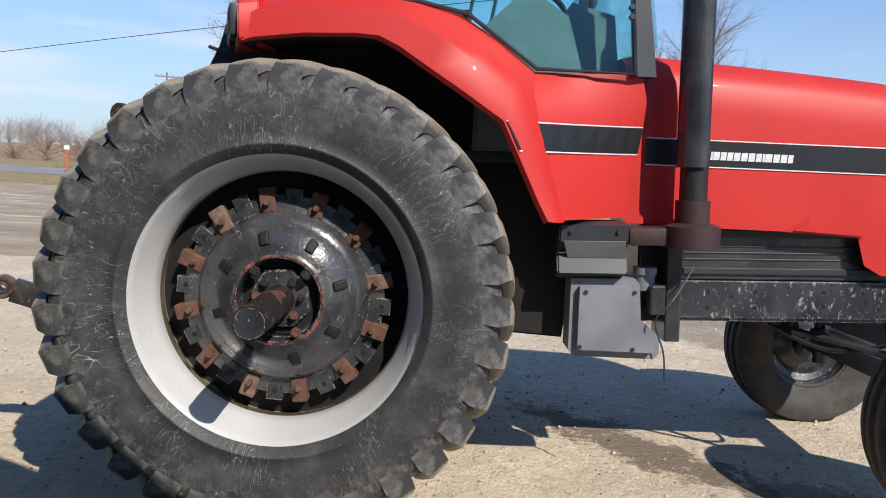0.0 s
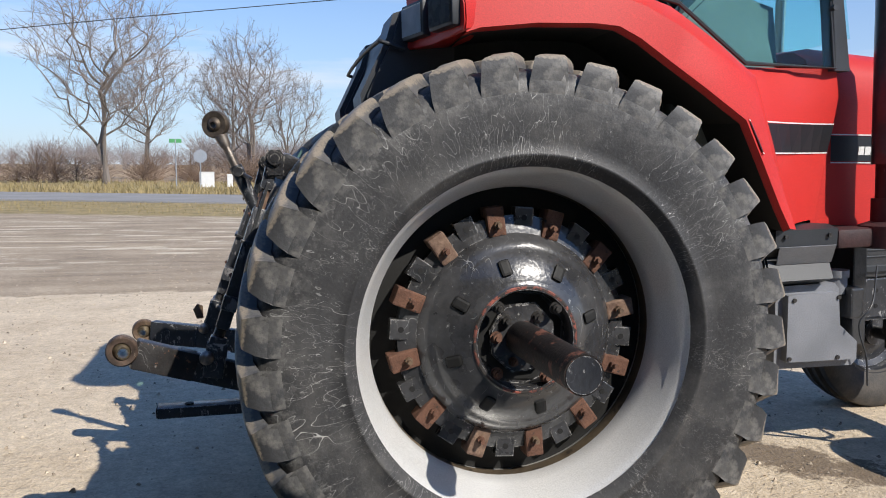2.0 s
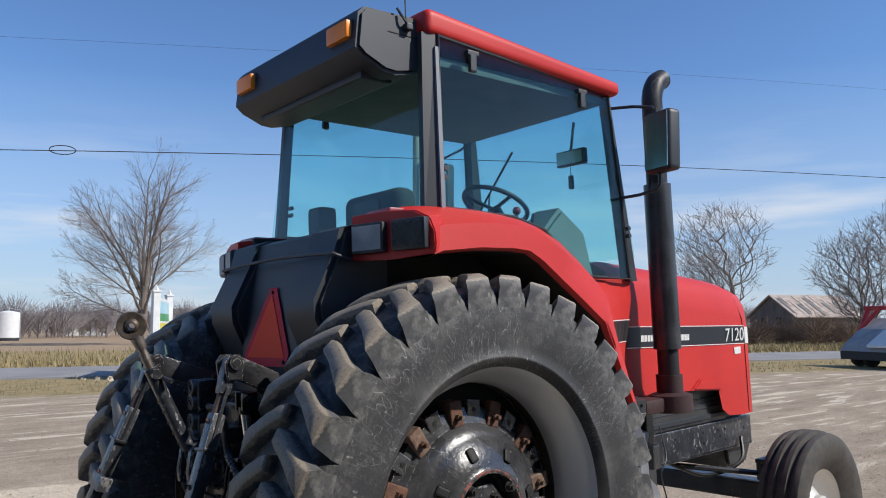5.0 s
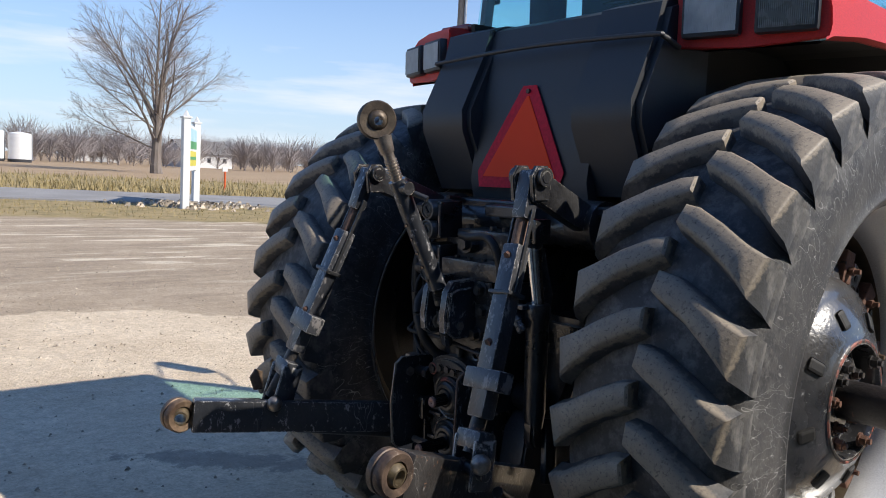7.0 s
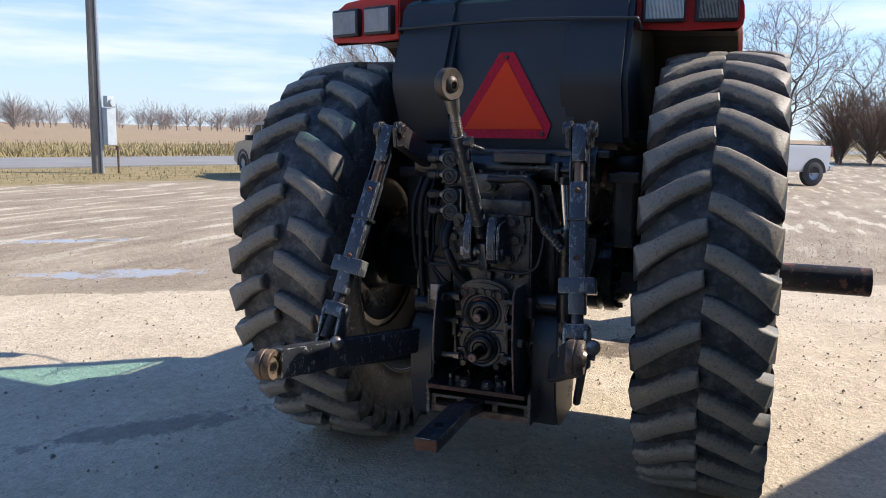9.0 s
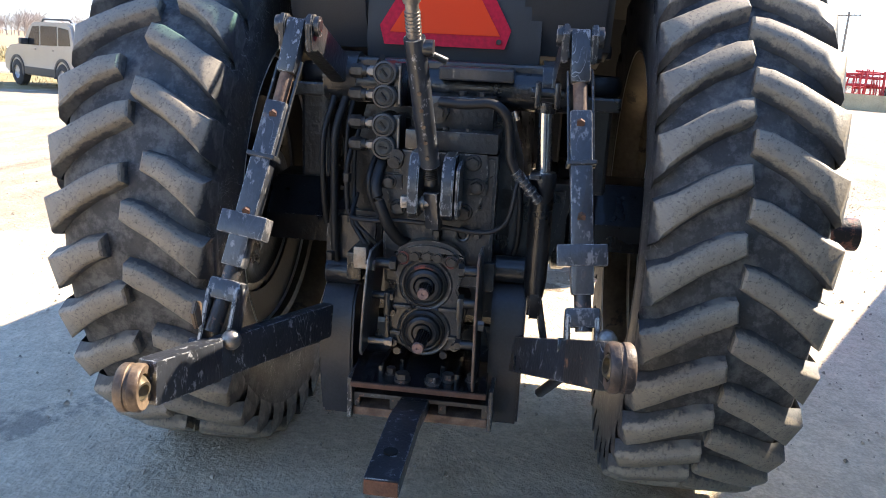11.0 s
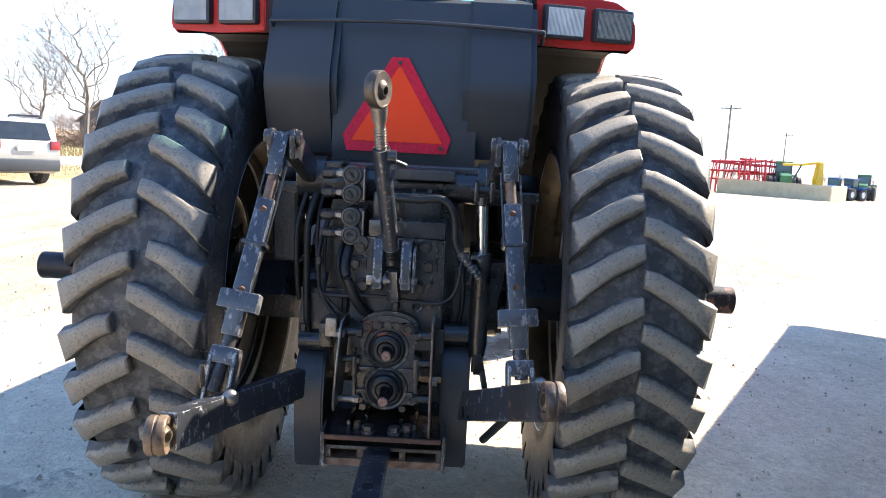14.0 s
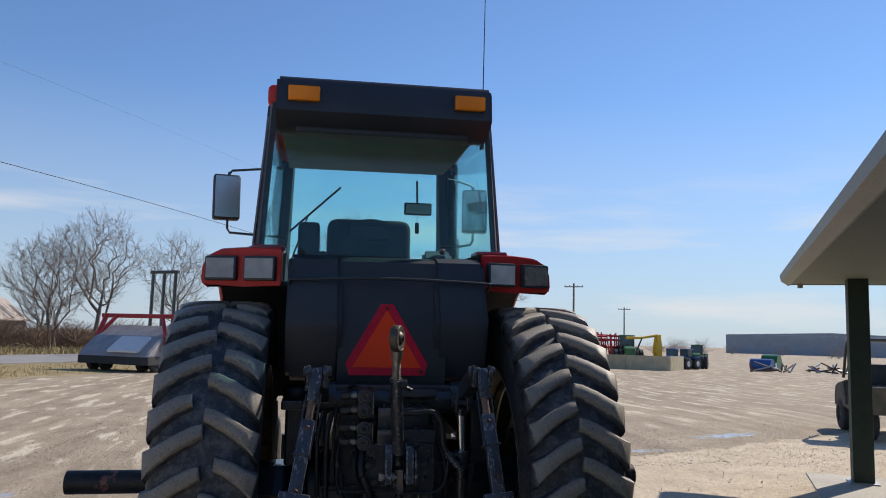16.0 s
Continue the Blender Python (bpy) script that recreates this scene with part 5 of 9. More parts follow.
bm = B()
slab(bm, [on_tank(y, z, 0.0) for y, z in tri(1.0, 0.055)], 0.003, (-1, 0, -0.1))
sign = part("warning_triangle", bm, SMV_RED, tractor, "orange slow-vehicle triangle with a dark red border")
bm = B()
slab(bm, [on_tank(0.198, 1.512, 0.004), on_tank(-0.138, 1.512, 0.004), on_tank(0.026, 1.785, 0.004), on_tank(0.034, 1.785, 0.004)], 0.002, (-1, 0, -0.1))
part("orange_centre", bm, SMV_ORANGE, sign)
for yy, zz in ((0.030, 1.80), (-0.135, 1.495)):
    bm = B()
    p = Vector(on_tank(yy, zz, 0.003))
    rod(bm, p, p + Vector((-0.008, 0, 0)), 0.008, n=10)
    part("rivet", bm, BOLT, sign)

# ---- the tractor's right flank: stack, steps, side tank, frame ----
SX, SY = 1.655, -0.685
bm = B()
rod(bm, (SX, SY, 1.10), (SX, SY, 1.19), 0.118, n=32)
rod(bm, (SX, SY, 1.19), (SX, SY, 1.205), 0.118, 0.075, n=32)
box(bm, (1.38, -0.72, 1.105), (1.64, -0.58, 1.185), 0.02)
stack_base = part("exhaust_base", bm, MUFFLER, tractor, "maroon rusted exhaust elbow", smooth=40)
bm = B()
rod(bm, (SX, SY, 1.20), (SX, SY, 1.30), 0.072, n=28)
part("exhaust_collar", bm, MUFFLER, stack_base, smooth=40)
bm = B()
tube(bm, smooth_line([(SX, SY, 1.28), (SX, SY, 2.3), (SX, SY, 2.75), (SX + 0.005, SY, 2.87), (SX + 0.045, SY, 2.95), (SX + 0.11, SY, 2.99)], 6), 0.058, 24)
stack = part("exhaust_pipe", bm, EXHAUST, tractor, "tall dark exhaust pipe with a curved tip", smooth=50)
bm = B()
lathe_pts = []
for k in range(13):
    a = math.pi * 0.62 + math.pi * 1.0 * k / 12
    lathe_pts.append((SX + 0.069 * math.cos(a), SY + 0.069 * math.sin(a)))
A = [bm.verts.new((x, y, 1.44)) for x, y in lathe_pts]
C = [bm.verts.new((x, y, 2.36)) for x, y in lathe_pts]
D = [bm.verts.new((SX + (x - SX) * 1.1, SY + (y - SY) * 1.1, 1.44)) for x, y in lathe_pts]
E_ = [bm.verts.new((SX + (x - SX) * 1.1, SY + (y - SY) * 1.1, 2.36)) for x, y in lathe_pts]
for k in range(12):
    bm.faces.new((D[k], D[k + 1], E_[k + 1], E_[k]))
    bm.faces.new((A[k], C[k], C[k + 1], A[k + 1]))
for P0, P1 in ((A, D), (C, E_)):
    for k in range(12):
        bm.faces.new((P0[k], P0[k + 1], P1[k + 1], P1[k]))
part("heat_shield", bm, BLACK, stack, smooth=40)
stack.matrix_basis = pose(0.035, 0.06, 0)
stack_base.matrix_basis = pose(0.035, 0.06, 0)
# added near-black panels that stand in for shade behind the rear wheels
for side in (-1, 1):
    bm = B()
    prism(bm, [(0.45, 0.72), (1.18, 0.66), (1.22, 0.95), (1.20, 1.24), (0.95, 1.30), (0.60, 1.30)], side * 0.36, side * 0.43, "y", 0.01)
    part("gap_shade_panel", bm, DEEP, tractor)
# cab step skirt
bm = B()
prism(bm, [(-0.60, 1.205), (-0.66, 1.19), (-0.655, 1.12), (-0.60, 1.08), (-0.62, 1.03), (-0.64, 0.985), (-0.56, 0.955), (-0.40, 0.97), (-0.40, 1.20)], 1.12, 1.42, "x", 0.008)
skirt = part("cab_skirt", bm, PLASTIC, tractor, "scuffed black cab step skirt", smooth=35)
bm = B()
slab(bm, [(1.14, -0.663, 1.125), (1.40, -0.663, 1.125), (1.42, -0.612, 1.05), (1.165, -0.612, 1.05)], 0.004, (0, -1, -0.4))
part("step_tread", bm, GREYPLASTIC, skirt)
for k in range(2):
    bm = B()
    rod(bm, (1.17 + 0.2 * k, -0.662, 1.165), (1.17 + 0.2 * k, -0.670, 1.165), 0.009, n=8)
    part("skirt_bolt", bm, BOLT, skirt)
# side tank
bm = B()
prism(bm, [(1.19, 0.955), (1.185, 0.64), (1.205, 0.612), (1.56, 0.60), (1.585, 0.625), (1.585, 0.70), (1.50, 0.775), (1.49, 0.93), (1.47, 0.955)], -0.615, -0.40, "y", 0.034)
side_tank = part("washer_tank", bm, GREYPLASTIC, tractor, "grey plastic side tank with an offset spout", smooth=80)
for x, z in ((1.25, 0.90), (1.46, 0.90), (1.23, 0.66), (1.46, 0.65)):
    bm = B()
    rod(bm, (x, -0.612, z), (x, -0.622, z), 0.009, n=8)
    part("tank_bolt", bm, BOLT, side_tank)
bm = B()
rod(bm, (1.525, -0.52, 0.90), (1.525, -0.52, 0.985), 0.045, n=18)
rod(bm, (1.525, -0.52, 0.97), (1.525, -0.52, 1.0), 0.052, n=18)
part("filler_cap", bm, GREYPLASTIC, side_tank, smooth=40)
bm = B()
box(bm, (1.535, -0.60, 0.80), (1.60, -0.45, 0.93), 0.01)
part("bracket", bm, BLACK, side_tank)
bm = B()
tube(bm, smooth_line([(1.75, -0.5, 1.0), (1.62, -0.62, 0.86), (1.55, -0.63, 0.78), (1.59, -0.63, 0.64), (1.60, -0.63, 0.52)], 6), 0.004, 6)
part("wire", bm, PLASTIC, side_tank)
bm = B()
box(bm, (1.63, -0.50, 0.66), (1.70, -0.28, 1.12), 0.008)
part("frame_bracket", bm, BLACK, tractor)
for side in (-1, 1):
    bm = B()
    box(bm, (1.66, side * 0.36 - 0.02, 0.735), (3.0, side * 0.36 + 0.02, 0.925), 0.006)
    box(bm, (1.66, side * 0.33 - 0.05, 0.735), (3.0, side * 0.33 + 0.05, 0.755), 0.004)
    rail = part("frame_rail", bm, SCRATCHED, tractor, "scraped black frame rail with bolt holes")
    for hx, hz in ((1.86, .87), (1.86, .80), (1.97, .85), (2.08, .875), (2.08, .80), (2.40, .875), (2.40, .81), (2.58, .87), (2.60, .83), (2.66, .80), (2.66, .87), (2.9, .85)):
        bm = B()
        rod(bm, (hx, side * 0.3795, hz), (hx, side * 0.3820, hz), 0.0095, n=12)
        part("hole", bm, DEEP, rail)
    # side vent panels over the rail
    bm = B()
    box(bm, (1.72, side * 0.36 - 0.012, 0.93), (2.70, side * 0.36 + 0.012, 1.17), 0.006)
    vent = part("side_vent", bm, BLACK, tractor, "black vented engine side panel")
    for z0, z1, out in ((0.955, 0.985, 0.012), (1.02, 1.028, 0.004), (1.05, 1.058, 0.004), (1.08, 1.088, 0.004), (1.125, 1.16, 0.010)):
        bm = B()
        box(bm, (1.74, side * 0.373 - out, z0), (2.68, side * 0.373 + out, z1), 0.003)
        part("vent_slat", bm, PLASTIC, vent)
bm = B()
box(bm, (1.55, -0.33, 0.80), (2.9, 0.33, 1.30), 0.03)
part("engine_block", bm, CAST, tractor)
bm = B()
prism(bm, [(2.55, 0.93), (2.95, 0.95), (3.02, 0.90), (3.06, 0.72), (2.98, 0.60), (2.75, 0.60), (2.72, 0.75)], -0.34, 0.34, "y", 0.02)
part("front_bolster", bm, BLACK, tractor, smooth=35)
bm = B()
box(bm, (2.83, -0.62, 0.39), (2.97, 0.62, 0.52), 0.02)
axle_f = part("front_axle", bm, BLACK, tractor, "black front axle beam")
for side in (-1, 1):
    bm = B()
    rod(bm, (2.90, side * 0.60, 0.31), (2.90, side * 0.60, 0.69), 0.045, n=18)
    rod(bm, (2.90, side * 0.58, 0.385), (2.90, side * 0.80, 0.385), 0.04, n=16)
    part("spindle", bm, BLACK, axle_f, smooth=40)
    bm = B()
    tube(bm, [(2.72, side * 0.58, 0.60), (2.35, side * 0.2, 0.66)], 0.018, 8)
    rod(bm, (2.72, side * 0.58, 0.56), (2.72, side * 0.58, 0.66), 0.03, n=12)
    box(bm, (2.70, side * 0.58 - 0.03, 0.66), (2.95, side * 0.58 + 0.03, 0.69), 0.008)
    part("tie_rod", bm, BLACK, axle_f, smooth=40)
    bm = B()
    tube(bm, smooth_line([(2.2, side * 0.25, 0.70), (2.45, side * 0.35, 0.60), (2.70, side * 0.45, 0.66), (2.82, side * 0.4, 0.8)], 5), 0.012, 6)
    part("hose", bm, HOSE, axle_f, smooth=60)
bm = B()
prism(bm, [(1.0, 0.66), (1.6, 0.70), (2.6, 0.74), (2.6, 0.82), (1.0, 0.9)], -0.24, 0.24, "y", 0.03)
part("oil_pan", bm, CAST, tractor, smooth=35)

# ---- the rear: housings, shafts, linkage ----
bm = B()
prism(bm, [(-0.22, 0.66), (0.24, 0.66), (0.29, 0.74), (0.29, 1.10), (0.24, 1.30), (-0.20, 1.30), (-0.24, 1.16), (-0.24, 0.74)], -0.56, 0.9, "x", 0.03)
housing = part("transmission_housing", bm, CAST_DARK, tractor, "oily black cast rear housing", smooth=40)
for side in (-1, 1):
    zc = 0.0 if side > 0 else 0.045
    bm = B()
    prism(bm, [(-0.05, 0.978 + zc), (-0.155, 0.854 + zc), (-0.155, 0.760 + zc), (-0.06, 0.735 + zc), (0.15, 0.745 + zc), (0.16, 0.95 + zc), (0.10, 0.985 + zc)], side * 0.30, side * 0.70, "y", 0.012)
    trumpet = part("axle_housing", bm, CAST_DARK, tractor, "black square-sided axle casting", smooth=35)
    bm = B()
    lathe(bm, [(0.0, 0.27), (0.196, 0.27), (0.205, 0.28), (0.205, 0.325), (0.188, 0.332), (0.188, 0.346), (0.205, 0.352), (0.205, 0.390), (0.196, 0.402), (0.168, 0.408), (0.15, 0.44), (0.0, 0.44)], 0, 56, centre=(0.0, 0.85 + zc), side=side)
    flange = part("axle_flange", bm, CAST_DARK, trumpet, "round black bolted flange", smooth=35)
    for k in range(14):
        a = 0.22 + 2 * math.pi * k / 14
        x, z = 0.182 * math.cos(a), 0.85 + zc + 0.182 * math.sin(a)
        bm = B()
        rod(bm, (x, side * 0.398, z), (x, side * 0.418, z), 0.0125, n=6)
        part("flange_bolt", bm, BOLT, flange)
    # cab support post and its foot, ahead of the lift arm
    bm = B()
    y0, y1 = (0.41, 0.51) if side > 0 else (-0.50, -0.41)
    box(bm, (-0.32, y0, 1.03), (-0.16, y1, 1.34), 0.012)
    box(bm, (-0.36, y0 - 0.02, 1.30), (-0.12, y1 + 0.02, 1.345), 0.008)
    part("cab_mount", bm, CAST_DARK, tractor)
    bm = B()
    lathe(bm, [(0.0, 0.0), (0.062, 0.0), (0.070, 0.012), (0.070, 0.045), (0.058, 0.060), (0.0, 0.060)], 0, 24)
    bm.transform(Matrix.Translation((-0.24, (y0 + y1) / 2, 1.345)) @ Matrix.Rotation(math.pi / 2, 4, "X"))
    part("rubber_mount", bm, HOSE, tractor, smooth=40)
bm = B()
box(bm, (-0.50, -0.42, 1.405), (-0.38, 0.42, 1.435), 0.008)
part("cross_beam", bm, BLACK, tractor)
bm = B()
box(bm, (-0.58, -0.196, 1.385), (-0.505, 0.02, 1.423), 0.006)
part("valve_bar", bm, BLACK, tractor)
# rockshaft
bm = B()
rod(bm, (-0.47, -0.36, 1.36), (-0.47, 0.36, 1.36), 0.06, n=20)
part("rockshaft", bm, CAST_DARK, tractor, smooth=40)
# lift valve body with its cap screws, then the slab it stands on
bm = B()
box(bm, (-0.64, -0.150, 1.25), (-0.50, 0.085, 1.345), 0.010)
valve = part("lift_valve", bm, CAST, tractor, "grey-black lift valve body", smooth=40)
bm = B()
rod(bm, (-0.64, 0.005, 1.300), (-0.672, 0.005, 1.300), 0.030, n=8)
rod(bm, (-0.672, 0.005, 1.300), (-0.69, 0.005, 1.300), 0.019, n=6)
part("valve_plug", bm, BOLT, valve, smooth=30)
for y in (-0.11, -0.055, 0.055):
    bm = B()
    rod(bm, (-0.61, y, 1.34), (-0.61, y, 1.358), 0.012, n=6)
    part("cap_screw", bm, BOLT, valve)
bm = B()
box(bm, (-0.70, -0.171, 1.197), (-0.50, 0.090, 1.254), 0.007)
slab_ob = part("lift_cover", bm, CAST, tractor, "flat grey-black cover slab", smooth=40)
for y in (-0.085, -0.02, 0.04):
    bm = B()
    rod(bm, (-0.675, y, 1.252), (-0.675, y, 1.262), 0.009, n=8)
    part("cap_screw", bm, BOLT, slab_ob)
bm = B()
prism(bm, [(0.122, 1.19), (-0.172, 1.19), (-0.170, 0.86), (-0.150, 0.80), (0.14, 0.80), (0.150, 0.93)], -0.686, -0.50, "x", 0.008)
cover = part("rear_cover", bm, CAST, tractor, "black bolted rear cover", smooth=40)
for y, z, big in ((0.115, 1.162, 1), (0.130, 1.103, 0.95), (0.102, 1.030, 1), (-0.105, 1.171, 1), (-0.118, 1.105, 1), (-0.086, 1.030, 1.05), (-0.128, 0.968, 0.55), (-0.131, 1.045, 0.25)):
    bm = B()
    lathe(bm, [(0.0, 0.0), (0.0235 * big, 0.0), (0.0235 * big, 0.004), (0.021 * big, 0.0065), (0.0, 0.0065)], 0, 22)
    bm.transform(Matrix.Translation((-0.699, y, z)) @ Matrix.Rotation(math.pi / 2, 4, "Z"))
    rod(bm, (-0.704, y, z), (-0.724, y, z), 0.0175 * big, 0.0165 * big, n=6)
    rod(bm, (-0.724, y, z), (-0.726, y, z), 0.0125 * big, n=14)
    part("cover_bolt", bm, BOLT, cover, smooth=30)
# square-drive drain plug
bm = B()
lathe(bm, [(0.013, 0.010), (0.013, 0.0), (0.0195, 0.0), (0.0215, 0.003), (0.0215, 0.012), (0.018, 0.014), (0.013, 0.012)], 0, 24)
bm.transform(Matrix.Translation((-0.688, -0.085, 0.963)) @ Matrix.Rotation(math.pi / 2, 4, "Z"))
plug = part("drain_plug", bm, CAST_DARK, cover, smooth=40)
bm = B()
box(bm, (-0.694, -0.0925, 0.9555), (-0.686, -0.0775, 0.9705), 0.001)
part("plug_socket", bm, DEEP, plug)
# top link bracket: a six-cornered plate with stepped ears
bm = B()
prism(bm, [(0.152, 1.128), (0.105, 1.128), (0.098, 1.195), (-0.142, 1.195), (-0.150, 1.115), (-0.118, 1.02), (-0.02, 1.006), (0.10, 1.010), (0.128, 1.035)], -0.699, -0.684, "x", 0.003)
part("mast_plate", bm, CAST, cover, smooth=40)
for y in (0.128, -0.112):
    bm = B()
    box(bm, (-0.704, y - 0.036, 1.082), (-0.69, y + 0.036, 1.124), 0.004)
    part("bolt_pad", bm, CAST, cover, smooth=40)
for y, w, top in ((0.045, 0.0145, 1.20), (-0.048, 0.0165, 1.195), (-0.0745, 0.0045, 1.175)):
    bm = B()
    prism(bm, [(-0.69, 1.020), (-0.785, 1.022), (-0.808, 1.04), (-0.812, 1.09), (-0.800, 1.165), (-0.775, top), (-0.69, top + 0.004)], y - w, y + w, "y", 0.004)
    part("mast_ear", bm, SCRATCHED, cover, "chipped black upright ear", smooth=40)
bm = B()
rod(bm, (-0.765, -0.085, 1.062), (-0.765, 0.078, 1.062), 0.013, n=14)
rod(bm, (-0.765, 0.026, 1.062), (-0.765, 0.017, 1.062), 0.021, n=16)
part("mast_pin", bm, STEEL, cover, smooth=40)
bm = B()
box(bm, (-0.775, 0.064, 1.045), (-0.745, 0.084, 1.078), 0.004)
part("pin_head", bm, STEEL, cover, "bare steel pin head", smooth=40)

# top link, tilted up
P0, P1, P2, P3 = Vector((-0.765, -0.004, 1.062)), Vector((-0.785, 0.004, 1.172)), Vector((-0.925, 0.034, 1.50)), Vector((-0.995, 0.042, 1.672))
bm = B()
rod(bm, P1, P2, 0.027, n=20)
toplink = part("top_link", bm, SCRATCHED, tractor, "worn black top link with a ball eye", smooth=40)
bm = B()
for k in range(8):
    c = P1.lerp(P0, 0.01 + 0.045 * k)
    rod(bm, c, c + (P0 - P1).normalized() * 0.0032, 0.0215, 0.0185, n=16)
rod(bm, P1, P0 + (P1 - P0) * 0.5, 0.0185, n=16)
part("thread", bm, BOLT, toplink, smooth=30)
bm = B()
box(bm, (-0.022, -0.0145, -0.075), (0.024, 0.0145, 0.036), 0.010)
bm.transform(Matrix.Translation(P0) @ (P0 - P1).to_track_quat("-Z", "Y").to_matrix().to_4x4())
part("lower_clevis", bm, SCRATCHED, toplink, smooth=40)
bm = B()
d = (P3 - P2).normalized()
rod(bm, P2, P3 - d * 0.05, 0.0165, n=14)
for k in range(7):
    c = P2 + d * (0.006 + 0.009 * k)
    rod(bm, c, c + d * 0.004, 0.0195, n=14)
rod(bm, P3 - d * 0.10, P3 - d * 0.045, 0.021, 0.028, n=14)
part("upper_thread", bm, STEEL, toplink, smooth=30)
bm = B()
lathe(bm, [(0.030, -0.016), (0.052, -0.018), (0.056, -0.012), (0.056, 0.012), (0.052, 0.018), (0.030, 0.016), (0.030, -0.016)], 0, 32)
bm.transform(Matrix.Translation(P3) @ pose(0, 0, 0, 0, 0, -24))
part("eye_ring", bm, TAN_DARK, toplink, "worn steel ball eye", smooth=40)
bm = B()
lathe(bm, [(0.013, -0.026), (0.018, -0.026), (0.031, -0.012), (0.0325, 0.0), (0.031, 0.012), (0.018, 0.026), (0.013, 0.026), (0.013, -0.026)], 0, 28)
bm.transform(Matrix.Translation(P3) @ pose(0, 0, 0, 8, 0, -24))
part("eye_ball", bm, TAN_DARK, toplink, smooth=50)
bm = B()
side_pt = P1.lerp(P2, 0.93)
rod(bm, side_pt, side_pt + Vector((0.05, -0.07, -0.03)), 0.009, n=10)
rod(bm, side_pt + Vector((0.0, 0.02, 0.0)), side_pt + Vector((0.0, -0.045, 0)), 0.02, n=12)
part("stay_pin", bm, CAST, toplink, smooth=40)
for k in range(5):
    bm = B()
    c = P1.lerp(P2, 0.1 + 0.13 * k)
    rod(bm, c + Vector((-0.0265, -0.002, -0.010)), c + Vector((-0.0295, -0.002, -0.011)), 0.0055, n=8)
    part("pin_hole", bm, TAN_STEEL, toplink)

# lift arms, lift links, lower links
BALLS = {1: Vector((-1.394, 0.541, 0.745)), -1: Vector((-1.323, -0.485, 0.870))}
TOPS = {1: Vector((-0.795, 0.363, 1.50)), -1: Vector((-0.775, -0.364, 1.505))}
FEET = {1: Vector((-1.10, 0.49, 0.735)), -1: Vector((-1.03, -0.427, 0.80))}


def bar(bm, a, b, wide, deep, bevel=0.006):
    """A flat bar between two points; wide lies across (y), deep along the line of travel."""
    a, b = Vector(a), Vector(b)
    d = b - a
    zax = d.normalized()
    yax = Vector((0, 1, 0))
    xax = yax.cross(zax).normalized()
    yax = zax.cross(xax)
    M = Matrix((xax, yax, zax)).transposed().to_4x4()
    M.translation = (a + b) / 2
    t = bmesh.new()
    box(t, (-deep / 2, -wide / 2, -d.length / 2), (deep / 2, wide / 2, d.length / 2), bevel)
    t.transform(M)
    me = bpy.data.meshes.new("t")
    t.to_mesh(me)
    t.free()
    bm.from_mesh(me)
    bpy.data.meshes.remove(me)


